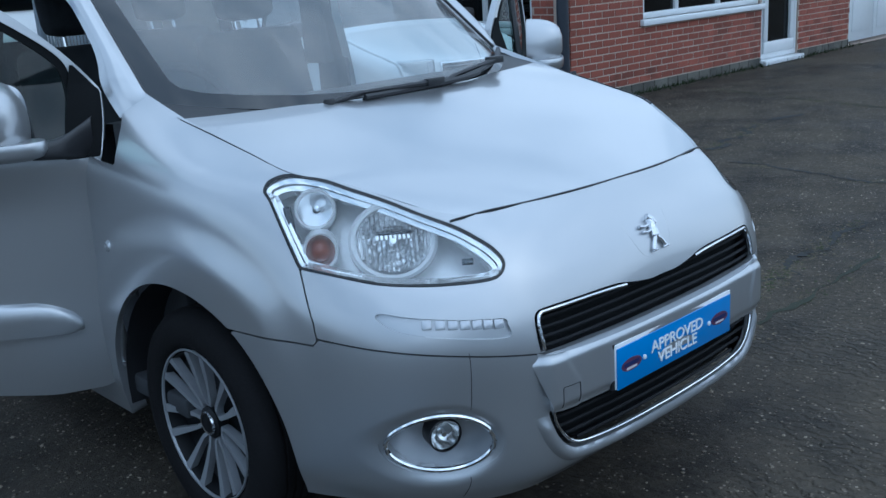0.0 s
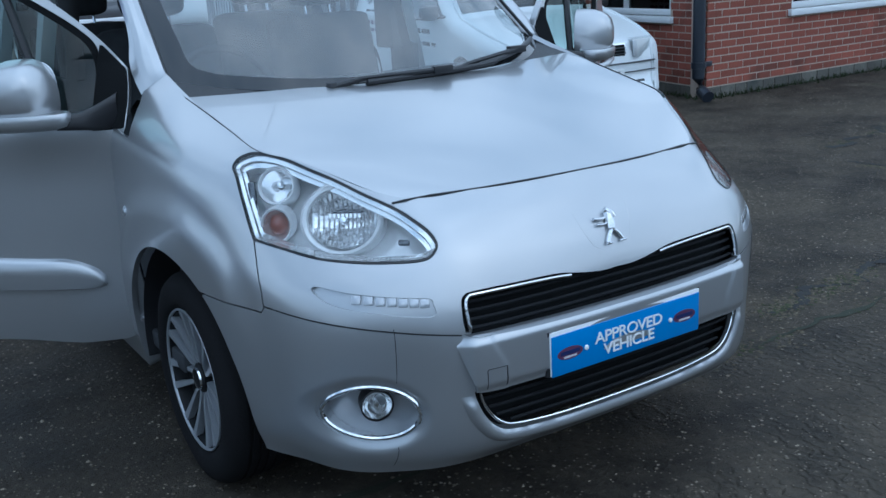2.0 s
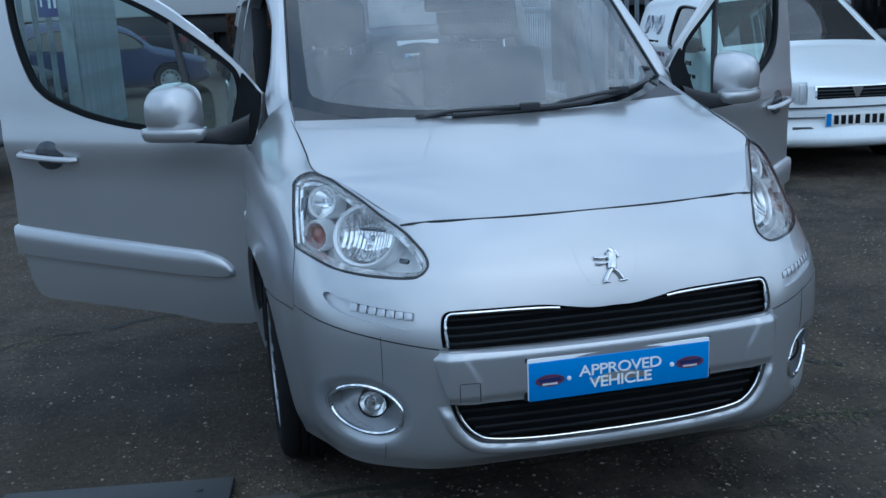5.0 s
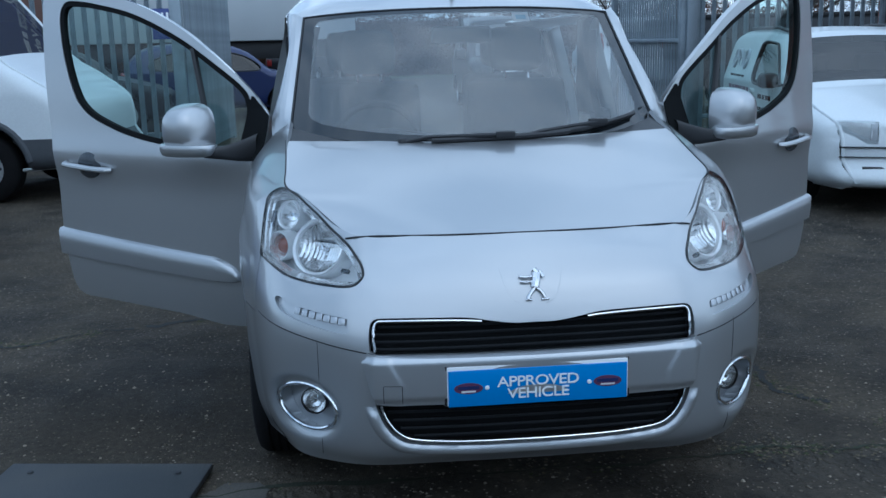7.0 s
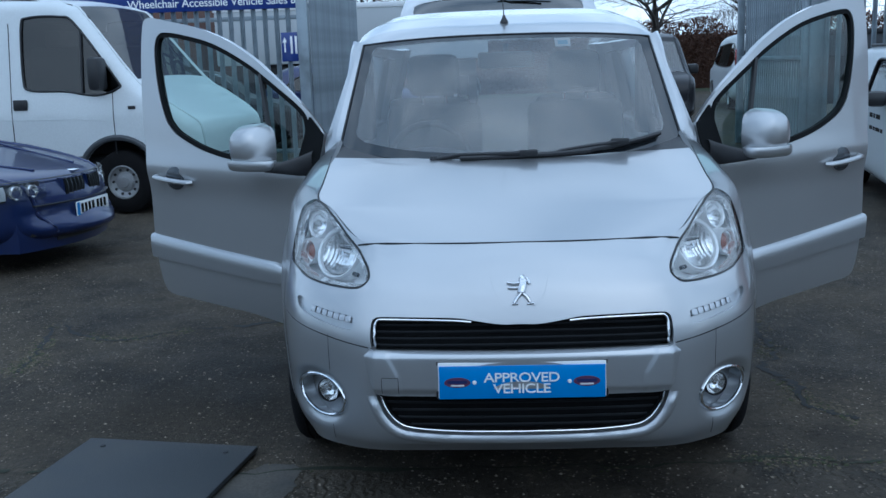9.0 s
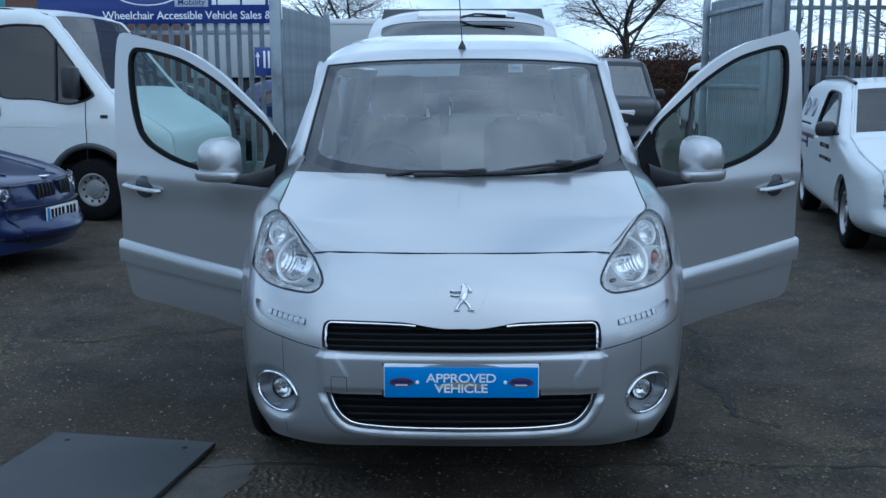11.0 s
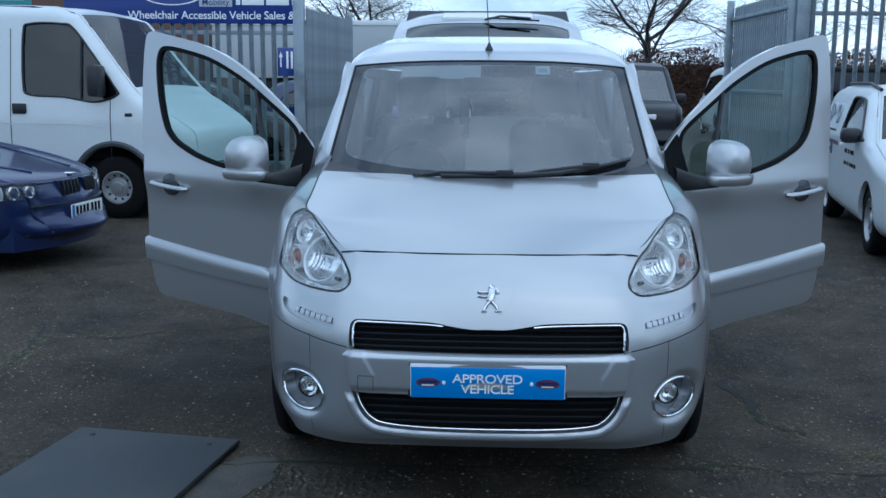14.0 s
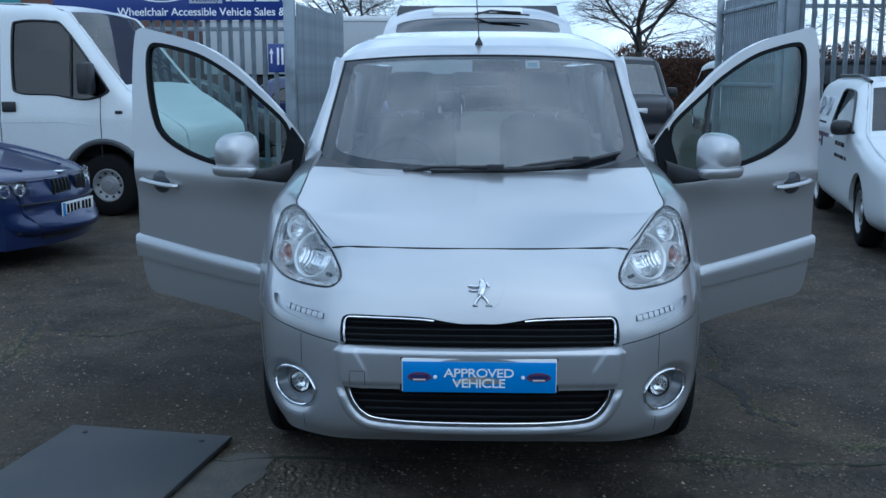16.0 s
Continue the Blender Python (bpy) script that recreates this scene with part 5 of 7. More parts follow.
def front_door(side, angle):
    """Local axes: x along the door from its hinge, y outwards, z up."""
    d = Vector((side * math.cos(radians(angle)), math.sin(radians(angle)), 0))
    n = Vector((side * math.sin(radians(angle)), -math.cos(radians(angle)), 0))
    m = Matrix(((d.x, n.x, 0, side * .872), (d.y, n.y, 0, 1.262), (0, 0, 1, 0), (0, 0, 0, 1)))
    door = new("front_door")
    door.parent = car
    door.matrix_basis = m
    door["label"] = "open silver front door with a dark window frame"
    tri = outline_field([(-.06, 1.012), (-.06, 1.168), (-.012, 1.196), (.042, 1.268), (.055, 1.20), (.070, 1.10), (.080, 1.012)], SZD)
    shell("door_skin", *cut_grid(SKIN_D, np.minimum(-fd, fw - .006)), SILVER, door, .03, flip=True)
    liner = SKIN_D - np.array([0, .075, 0])
    shell("door_lining", *cut_grid(liner, np.minimum(-fd - .02, fw - .045)), CABIN_DARK, door, 0, flip=True)
    shell("window_frame", *cut_grid(SKIN_D - np.array([0, .004, 0]), np.minimum(.006 - fw, fw + .015)), GRILLE_BLACK, door, .022, "black rubber window frame", flip=True)
    pane = shell("window_pane", *cut_grid(SKIN_D - np.array([0, .014, 0]), -fw - .004), SIDE_GLASS, door, 0, flip=True)
    pane.visible_shadow = False
    bm = bmesh.new()                          # bar of the quarter light
    tube(bm, [(.298, door_n(.298, 1.44) - .008, 1.447), (.231, door_n(.231, 1.19) - .008, 1.192), (.196, door_n(.196, 1.05) - .008, 1.052)], .013, 6)
    part("quarter_bar", bm, BLACK_TRIM, door)
    # dark triangle at the mirror's foot
    shell("mirror_base", *cut_grid(SKIN_D + np.array([0, .005, 0]), np.minimum(-tri, -fd - .002)), GRILLE_BLACK, door, .02, flip=True)
    # rubbing strip with a tapered, rounded front end
    top = lambda s: np.interp(s, [.105, .13, .17, .22, 1.125], [.552, .580, .603, .618, .676])
    low = lambda s: np.interp(s, [.105, .14, 1.125], [.522, .512, .553])
    bm = bmesh.new()
    rows = []
    for s in np.concatenate([[.105, .112, .128, .15, .18], np.linspace(.22, 1.125, 26)]):
        a, b, base = top(s), low(s), door_n(s, .62)
        rows.append([bm.verts.new((s, base + y, z)) for y, z in ((-.012, a + .004), (.012, a), (.021, a - .012), (.021, (a + b) / 2), (.016, b + .008), (-.012, b - .003))])
    for a, b in zip(rows, rows[1:]):
        for k in range(5):
            bm.faces.new((a[k], a[k + 1], b[k + 1], b[k]))
    bm.faces.new(rows[0])
    bm.faces.new(rows[-1][::-1])
    part("rubbing_strip", bm, SILVER_TRIM, door, sharp=50)
    # handle over a raised disc, coloured dark as the round recess's shade
    cx, cz = .888, .962
    bm = bmesh.new()
    cylinder(bm, Matrix.Translation((cx - .005, door_n(cx, cz) + .001, cz + .005)) @ Matrix.Rotation(radians(90), 4, "X") @ Matrix.Diagonal((1.25, 1.0, 1, 1)), .056, .006, 32, None, .002)
    part("handle_recess", bm, FACET_DARK, door, "dark disc with the handle recess's shade in its colour")
    bm = bmesh.new()
    tube(bm, [(cx + dx, door_n(cx, cz) + dy, cz - .002 + dx * .07) for dx, dy in ((-.132, .004), (-.120, .022), (-.07, .034), (0, .037), (.07, .035), (.122, .026), (.138, .004))], .0145, 10, flat=.85)
    part("door_handle", bm, SILVER, door)
    # mirror: housing with a lip, mirror glass on the cabin's side, black arm
    bm = bmesh.new()
    c = Vector((.213 if side > 0 else .240, .088, 1.138))
    rows = []
    for v in np.linspace(0, 1, 15):
        # sections from the back (glass side) to the front (rounded cover)
        k = math.sqrt(max(0.0, 1 - v ** 2.6))
        ring = []
        for a in np.linspace(0, 2 * math.pi, 36, endpoint=False):
            ca, sa = math.cos(a), math.sin(a)
            sx_ = math.copysign(abs(ca) ** .55, ca) * .096 * (.30 + .70 * k)
            sz_ = math.copysign(abs(sa) ** .60, sa) * (.101 if sa > 0 else .094) * (.30 + .70 * k)
            sx_ *= 1 - .24 * max(0, sz_ / .1) ** 1.5
            ring.append(bm.verts.new(c + Vector((sx_, -.070 + .140 * v, sz_))))
        rows.append(ring)
    for a, b in zip(rows, rows[1:]):
        for i in range(36):
            bm.faces.new((a[i], a[(i + 1) % 36], b[(i + 1) % 36], b[i]))
    bm.faces.new(rows[-1])
    mirror = part("door_mirror", bm, SILVER, door, "silver door mirror", sharp=60)
    bm = bmesh.new()
    ring = [c + Vector((math.copysign(abs(math.cos(a)) ** .55, math.cos(a)) * .094, -.071, math.copysign(abs(math.sin(a)) ** .6, math.sin(a)) * .095)) for a in np.linspace(0, 2 * math.pi, 36, endpoint=False)]
    bm.faces.new([bm.verts.new(p) for p in ring])
    part("mirror_glass", bm, CHROME, mirror)
    bm = bmesh.new()                          # proud lower shell, drawn out towards the door
    plan = smooth_line([(.098, -.050), (.104, .0), (.096, .040), (.060, .068), (.0, .074), (-.060, .070), (-.110, .056), (-.142, .030), (-.146, -.010), (-.125, -.040), (-.07, -.058), (.02, -.066)], 4, True)
    rows = [[bm.verts.new(c + Vector((x * k, y * k, z))) for x, y in plan] for z, k in ((-.098, .80), (-.092, .93), (-.075, 1.0), (-.058, 1.0), (-.052, .97))]
    for a, b in zip(rows, rows[1:]):
        for k in range(len(plan)):
            bm.faces.new((a[k], a[(k + 1) % len(plan)], b[(k + 1) % len(plan)], b[k]))
    bm.faces.new(rows[0][::-1])
    bm.faces.new(rows[-1])
    part("mirror_shell", bm, SILVER, mirror, sharp=50)
    bm = bmesh.new()
    rows = []
    for s, y, w, lo, hi in ((.005, -.075, .024, 1.014, 1.120), (.030, -.040, .028, 1.014, 1.104), (.052, .005, .030, 1.018, 1.090), (.076, .045, .032, 1.026, 1.080), (c.x - .110, .082, .034, 1.034, 1.078)):
        rows.append([bm.verts.new((s, y + w * math.copysign(abs(math.cos(a)) ** .7, math.cos(a)), (lo + hi) / 2 + (hi - lo) / 2 * math.copysign(abs(math.sin(a)) ** .7, math.sin(a)))) for a in np.linspace(0, 2 * math.pi, 20, endpoint=False)])
    for a, b in zip(rows, rows[1:]):
        for k in range(20):
            bm.faces.new((a[k], a[(k + 1) % 20], b[(k + 1) % 20], b[k]))
    bm.faces.new(rows[-1])
    part("mirror_arm", bm, BLACK_TRIM, mirror, "black mirror arm")
    return door


front_door(1, 38.5)
front_door(-1, 35.0)


# ---- the yard: brick building, fence, gates, sign, plate on the ground ----
def brick_material(name, color, spread, per_object):
    m = material(name, color, .85, 0, spread, 5.0, 70.0, .35, random_piece=.9 if per_object else 0.0, stain=(color[0] * .45, color[1] * .55, color[2] * .6), stain_scale=2.2, stain_cut=(.55, .75))
    if not per_object:
        n, l = m.node_tree.nodes, m.node_tree.links
        geo, rng, sc = n.new("ShaderNodeNewGeometry"), n.new("ShaderNodeMapRange"), n.new("ShaderNodeVectorMath")
        rng.inputs["To Min"].default_value, rng.inputs["To Max"].default_value = .72, 1.25
        sc.operation = "SCALE"
        l.new(geo.outputs["Random Per Island"], rng.inputs["Value"])
        l.new(rng.outputs["Result"], sc.inputs["Scale"])
        p = n["Principled BSDF"]
        l.new(p.inputs["Base Color"].links[0].from_socket, sc.inputs[0])
        l.new(sc.outputs["Vector"], p.inputs["Base Color"])
    return m


BRICK_ONE = brick_material("red facing brick", (.24, .070, .045), .22, True)
BRICK_MANY = brick_material("red facing brick run", (.24, .070, .045), .18, False)
STONE_BASE = brick_material("limewashed base block", (.105, .10, .085), .35, False)
MORTAR = material("pale pink mortar", (.42, .34, .28), .9, 0, .2, 6.0, 150.0, .3)
UPVC = material("white window plastic", (.74, .77, .79), .3, 0, .04, 3.0, 60.0, coat=.3)
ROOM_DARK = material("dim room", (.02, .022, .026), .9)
MOSS = material("moss and weeds", (.025, .038, .014), .95, 0, .4, 14.0, 160.0, .5)

CORNER = Vector((6.12, 5.10, 0))
LEFT_WAY = Vector((math.cos(radians(78)), math.sin(radians(78)), 0))
BRICK_W, BRICK_H, JOINT = .215, .065, .011


def brick_verts(x0, x1, z0, z1, proud):
    c = .004
    return [(x0, 0, z0), (x1, 0, z0), (x1, 0, z1), (x0, 0, z1), (x0 + c, -proud, z0 + c), (x1 - c, -proud, z0 + c), (x1 - c, -proud, z1 - c), (x0 + c, -proud, z1 - c)]


BRICK_F = [(4, 5, 6, 7), (0, 1, 5, 4), (1, 2, 6, 5), (2, 3, 7, 6), (3, 0, 4, 7)]


def brick_wall(name, m, length, height, holes, single, label, short=0.0, start=0.0):
    """A wall of stretcher courses along local x, facing local -y; holes are x0, x1, z0, z1."""
    wall = empty(name, m, label, "brick wall", kind="structure")
    bm = bmesh.new()
    xs = sorted({start, length - short} | {h[0] for h in holes} | {h[1] for h in holes})
    for a, b in zip(xs, xs[1:]):
        cuts = sorted((h[2], h[3]) for h in holes if h[0] <= a + 1e-6 and h[1] >= b - 1e-6)
        z = 0
        for c, d in cuts + [(height, height)]:
            if c > z + .001:
                box(bm, (a, .0, z), (b, .22, c))
            z = max(z, d)
    part("mortar_bed", bm, MORTAR, wall, smooth=False)
    verts, faces, base_v, base_f, count = [], [], [], [], 0
    z, k = 0.0, 0
    master = None
    while z < height - .02:
        base = k == 0
        hgt = .105 if base else BRICK_H
        x = -.5 * (BRICK_W + JOINT) * (k % 2)
        while x < length:
            wdt = BRICK_W * (1.0 if not base else random.uniform(.7, 1.35))
            a, b, c, d = max(x, 0), min(x + wdt, length), z, z + hgt
            x += wdt + JOINT
            if b - a < .03 or any(a < h[1] and b > h[0] and c < h[3] - .02 and d > h[2] + .02 for h in holes):
                spans = [(a, b)]
                for h in holes:
                    if c < h[3] - .02 and d > h[2] + .02:
                        spans = [q for s0, s1 in spans for q in ((s0, min(s1, h[0] - .006)), (max(s0, h[1] + .006), s1)) if q[1] - q[0] > .03]
                if b - a < .03:
                    spans = []
            else:
                spans = [(a, b)]
            for a, b in spans:
                proud = .004 + random.uniform(-.0015, .002)
                if not base and single[0] < a and b < single[1] and single[2] < c < single[3] and b - a > .2 and count < 300:
                    if master is None:
                        master = bpy.data.meshes.new("brick")
                        master.from_pydata(brick_verts(-BRICK_W / 2, BRICK_W / 2, 0, BRICK_H, .0045), [], BRICK_F)
                        master.materials.append(BRICK_ONE)
                    ob = new("brick", master)
                    ob.parent = wall
                    ob.matrix_basis = Matrix.Translation(((a + b) / 2, random.uniform(-.001, .002), c)) @ Matrix.Rotation(random.uniform(-.006, .006), 4, "Y")
                    count += 1
                    continue
                tv, tf = (base_v, base_f) if base else (verts, faces)
                n = len(tv)
                tv += brick_verts(a, b, c, d, proud + (.006 if base else 0))
                tf += [tuple(i + n for i in f) for f in BRICK_F]
        z += hgt + JOINT
        k += 1
    tagged(mesh_object("brick_courses", verts, faces, BRICK_MANY, wall, smooth=False), kind="stuff")
    tagged(mesh_object("base_course", base_v, base_f, STONE_BASE, wall, "limewashed base stones", smooth=False), kind="stuff")
    return wall


def window(name, m, width, height, bars, label, sill=True):
    """White plastic frame in local x-z, facing -y, its lower left corner at the origin."""
    w = empty(name, m, label, "window", kind="structure")
    for a, b in (((0, -.02, 0), (width, .06, .07)), ((0, -.02, height - .07), (width, .06, height)), ((0, -.02, .07), (.07, .06, height - .07)), ((width - .07, -.02, .07), (width, .06, height - .07))):
        bm = bmesh.new()
        box(bm, a, b, .008)
        part("window_frame", bm, UPVC, w)
    edges = [.07] + [e for x in bars for e in (x - .035, x + .035)] + [width - .07]
    for x in bars:
        bm = bmesh.new()
        box(bm, (x - .035, -.018, .07), (x + .035, .055, height - .07), .006)
        part("mullion", bm, UPVC, w)
    for a, b in zip(edges[::2], edges[1::2]):
        bm = bmesh.new()
        box(bm, (a, .015, .07), (b, .022, height - .07))
        part("pane", bm, DARK_GLASS, w, smooth=False)
    # near-black sheet behind the panes, its colour the shade of an unlit room
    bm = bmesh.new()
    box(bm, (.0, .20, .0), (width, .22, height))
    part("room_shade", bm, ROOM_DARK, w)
    if sill:
        bm = bmesh.new()
        box(bm, (-.06, -.10, -.07), (width + .06, .02, .0), .012)
        part("window_sill", bm, UPVC, w)
    return w


MAIN = Matrix.Translation(CORNER)
side_turn = math.atan2(-LEFT_WAY.y, -LEFT_WAY.x)
LEFT_LEN = 6.0
LEFT = Matrix.Translation(CORNER + LEFT_WAY * LEFT_LEN) @ Matrix.Rotation(side_turn, 4, "Z")
HEIGHT = 2.9
win_main = (1.32, 3.98, .80, 2.10)
door_main = (4.02, 5.05, .02, 2.12)
garage_main = (6.70, 9.40, .02, 2.15)
win_left = (LEFT_LEN - 3.5, LEFT_LEN - .62, .80, 2.05)
brick_wall("wall_south", MAIN, 10.5, HEIGHT, [win_main, door_main, garage_main], (.1, 2.6, .2, 1.6), "red brick office wall with limewashed base", start=.02)
brick_wall("wall_west", LEFT, LEFT_LEN, HEIGHT, [win_left], (99, 99, 0, 0), "red brick office side wall", .06)
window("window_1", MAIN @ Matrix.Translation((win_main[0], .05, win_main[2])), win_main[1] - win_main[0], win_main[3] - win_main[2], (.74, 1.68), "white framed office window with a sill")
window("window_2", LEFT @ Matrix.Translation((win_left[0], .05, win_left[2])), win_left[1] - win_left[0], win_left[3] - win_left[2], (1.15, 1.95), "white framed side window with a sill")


def glazed_door():
    d = window("door_1", MAIN @ Matrix.Translation((door_main[0], .04, .07)), door_main[1] - door_main[0], 2.04, (), "white plastic door with dark glass", False)
    d["category"] = "door"
    for a, b in (((.10, -.035, .07), (.93, .01, .22)), ((.10, -.035, .22), (.20, .01, 1.95)), ((.83, -.035, .22), (.93, .01, 1.95))):
        bm = bmesh.new()
        box(bm, a, b, .01)
        part("door_leaf", bm, UPVC, d)
    bm = bmesh.new()
    box(bm, (-.03, -.14, -.07), (1.06, .02, -.005), .01)
    part("threshold", bm, UPVC, d)


def garage_door():
    d = empty("door_2", MAIN @ Matrix.Translation((garage_main[0], .04, .02)), "white panelled double door", "door", kind="structure")
    for k in range(3):
        bm = bmesh.new()
        box(bm, (k * .9 + .01, -.03, .04), (k * .9 + .89, .02, 2.11), .012)
        leaf = part("leaf", bm, UPVC, d)
        for z0, z1 in ((.18, 1.0), (1.12, 1.98)):
            bm = bmesh.new()
            box(bm, (k * .9 + .12, -.042, z0), (k * .9 + .78, -.028, z1), .006)
            part("door_panel", bm, UPVC, leaf)


glazed_door()
garage_door()
bm = bmesh.new()
box(bm, (-.3, -.35, HEIGHT), (10.8, .6, HEIGHT + .12), .02, MAIN)
tagged(part("eaves", bm, UPVC), "white eaves board along the office", "eaves", kind="structure")
bm = bmesh.new()
box(bm, (-.2, .24, HEIGHT + .12), (10.6, 6.4, HEIGHT + .25), .02, MAIN)
tagged(part("office_roof", bm, MORTAR), "flat office roof", "roof", kind="structure")
# downpipe before the corner
bm = bmesh.new()
PIPE = material("dark blue-grey drain plastic", (.022, .028, .040), .4, 0, .15, 5.0, 60.0)
tube(bm, [(5.985, 5.08, 2.85), (5.985, 5.08, .22), (5.97, 5.02, .10), (5.93, 4.90, .05)], .062, 16)
pipe = part("drainpipe", bm, PIPE)
tagged(pipe, "dark plastic drainpipe at the wall's corner", "drainpipe", kind="structure")
for z in (.35, 1.6, 2.6):
    bm = bmesh.new()
    lathe(bm, [(.064, -.03), (.075, -.028), (.075, .028), (.064, .03)], Matrix.Translation((5.985, 5.08, z)), 20)
    box(bm, (.0, -.02, -.025), (.20, .02, .025), .004, Matrix.Translation((5.99, 5.10, z)))
    part("bracket", bm, PIPE, pipe)
# weeds along the wall's foot
bm = bmesh.new()
for k in range(900):
    along = random.random() < .7
    if along:
        p = Vector((6.12 + random.random() ** 1.3 * 7, 5.07 - abs(random.gauss(0, .05)), 0))
    else:
        p = CORNER + LEFT_WAY * random.random() * 3 + Vector((-.05 - abs(random.gauss(0, .05)), 0, 0))
    h, a = random.uniform(.015, .07), random.uniform(0, 6.28)
    d = Vector((math.cos(a), math.sin(a), 0)) * random.uniform(.004, .012)
    t = p + Vector((random.gauss(0, .02), random.gauss(0, .02), h))
    bm.faces.new([bm.verts.new(q) for q in (p - d, p + d, t)])
tagged(part("weeds", bm, MOSS, smooth=False), "green weeds at the foot of the brick wall", "weeds", kind="stuff")

# ---- steel palisade fence, gates and sign ----
STEEL = material("weathered galvanised steel", (.27, .315, .355), .5, .45, .2, 2.5, 90.0, .15, stain=(.16, .185, .205), stain_scale=3.0, stain_cut=(.45, .7), random_piece=.8)
NAVY = material("navy sign board", (.012, .035, .21), .35, 0, .06, 2.0, 60.0, coat=.4)
SIGN_GREY = material("grey sign strip", (.42, .45, .50), .5, 0, .05, 4.0, 60.0)
FENCE_Y = 10.5


def pale(bm, m, height):
    """A W-section pale with a split, pointed head."""
    prof = [(-.034, .0), (-.022, -.014), (-.010, -.002), (0, -.012), (.010, -.002), (.022, -.014), (.034, .0)]
    low = [bm.verts.new(m @ Vector((x, y, .05))) for x, y in prof]
    top = [bm.verts.new(m @ Vector((x, y, height - abs(abs(x) - .017) * 2.6))) for x, y in prof]
    for i in range(6):
        bm.faces.new((low[i], low[i + 1], top[i + 1], top[i]))


def palisade(name, a, b, height, spacing, label, category, gate_like=False):
    """Pales, two rails and posts from a to b."""
    a, b = Vector(a), Vector(b)
    d = (b - a)
    length = d.length
    m = Matrix.Translation(a) @ Matrix.Rotation(math.atan2(d.y, d.x), 4, "Z")
    ob = empty(name, m, label, category)
    bm = bmesh.new()
    pale(bm, Matrix.Identity(4), height)
    first = part("pale", bm, STEEL, ob, smooth=False)
    first.matrix_basis = Matrix.Translation((.06, -.04, 0))
    x = .06 + spacing
    while x < length - .03:
        o = new("pale", first.data)
        o.parent, o.matrix_basis = ob, Matrix.Translation((x, -.04, 0))
        x += spacing
    for z in ((.35, height - .32) if not gate_like else (.12, height * .5, height - .22)):
        bm = bmesh.new()
        box(bm, (0, -.03, z - .028), (length, .02, z + .028), .005)
        part("rail", bm, STEEL, ob)
    for x in ((0.0, length) if gate_like else np.arange(0, length + .01, 2.75)):
        bm = bmesh.new()
        box(bm, (x - .05, -.03, 0), (x + .05, .07, height + (.08 if gate_like else -.1)), .006)
        part("post", bm, STEEL, ob)
    return ob


palisade("fence_left", (-10.2, FENCE_Y + .25, 0), (-2.42, FENCE_Y, 0), 2.45, .155, "grey galvanised palisade fence behind the van", "fence")
palisade("fence_right", (4.50, FENCE_Y, 0), (13.0, FENCE_Y + .3, 0), 2.75, .155, "grey galvanised palisade fence beside the gate", "fence")
palisade("gate_left", (-2.32, FENCE_Y + .02, 0), (-2.02, FENCE_Y + 3.1, 0), 2.50, .105, "grey steel palisade gate swung open", "gate", True)
palisade("gate_right", (4.33, FENCE_Y + .02, 0), (4.30, FENCE_Y + 3.1, 0), 2.75, .105, "grey steel palisade gate swung open", "gate", True)
for x, h in ((-2.36, 2.6), (4.40, 2.9)):
    bm = bmesh.new()
    box(bm, (x - .07, FENCE_Y - .09, 0), (x + .07, FENCE_Y + .05, h), .008)
    tagged(part("gate_post", bm, STEEL), "square galvanised gate post", "post", group="gate posts")

sign = empty("sign_board", Matrix.Translation((-3.80, FENCE_Y - .06, 2.245)), "navy blue sales sign with white lettering on the fence", "sign")
bm = bmesh.new()
box(bm, (-1.75, -.012, 0), (1.42, .012, 1.05), .004)
part("board", bm, NAVY, sign)
text("lettering", "Wheelchair Accessible Vehicle Sales &", .150, Matrix.Translation((1.40, -.016, .105)) @ up, LETTER, sign, .98, "RIGHT")
bm = bmesh.new()
box(bm, (.10, -.018, .22), (.55, -.013, .34), .002)
strip_ = part("strip", bm, SIGN_GREY, sign)
text("lettering", "Mobility", .115, Matrix.Translation((.325, -.0195, .28)) @ up, NAVY, strip_)
for z in (.285,):
    for x0, x1 in ((.60, .66), (.68, .98), (1.01, 1.32), (1.36, 1.40)):
        bm = bmesh.new()
        box(bm, (x0, -.017, z - .04), (x1, -.0135, z + .04), .002)
        part("number_bar", bm, LETTER, sign)
for r, mat, y in ((.36, LETTER, -.0155), (.335, NAVY, -.0175)):
    bm = bmesh.new()
    cylinder(bm, Matrix.Translation((-.27, y, .46)) @ up @ Matrix.Diagonal((1.36, .62, 1, 1)), r, .003, 48)
    part("oval", bm, mat, sign)
bm = bmesh.new()
box(bm, (-.62, -.0215, .44), (.08, -.0195, .57), .002)
part("oval_bar", bm, SIGN_GREY, sign)
for k in range(5):
    bm = bmesh.new()
    c = Vector((-.27 + (k - 2) * .095, -.021, .345))
    pts = [c + Vector((math.sin(a) * r, 0, math.cos(a) * r)) for a, r in ((i * math.pi / 5, (.038, .016)[i % 2]) for i in range(10))]
    bm.faces.new([bm.verts.new(p) for p in pts])
    part("star", bm, LETTER, sign, smooth=False)
notice = empty("notice", Matrix.Translation((-2.53, FENCE_Y - .07, 1.55)), "small blue notice with a white arrow on the fence", "sign")
bm = bmesh.new()
box(bm, (-.12, -.008, 0), (.12, .008, .38), .003)
part("board", bm, NAVY, notice)
bm = bmesh.new()
for q in ([(-.085, .12), (-.065, .12), (-.065, .25), (-.085, .25)], [(-.105, .25), (-.045, .25), (-.075, .32)]):
    bm.faces.new([bm.verts.new((x, -.0105, z)) for x, z in q])
part("arrow", bm, LETTER, notice, smooth=False)
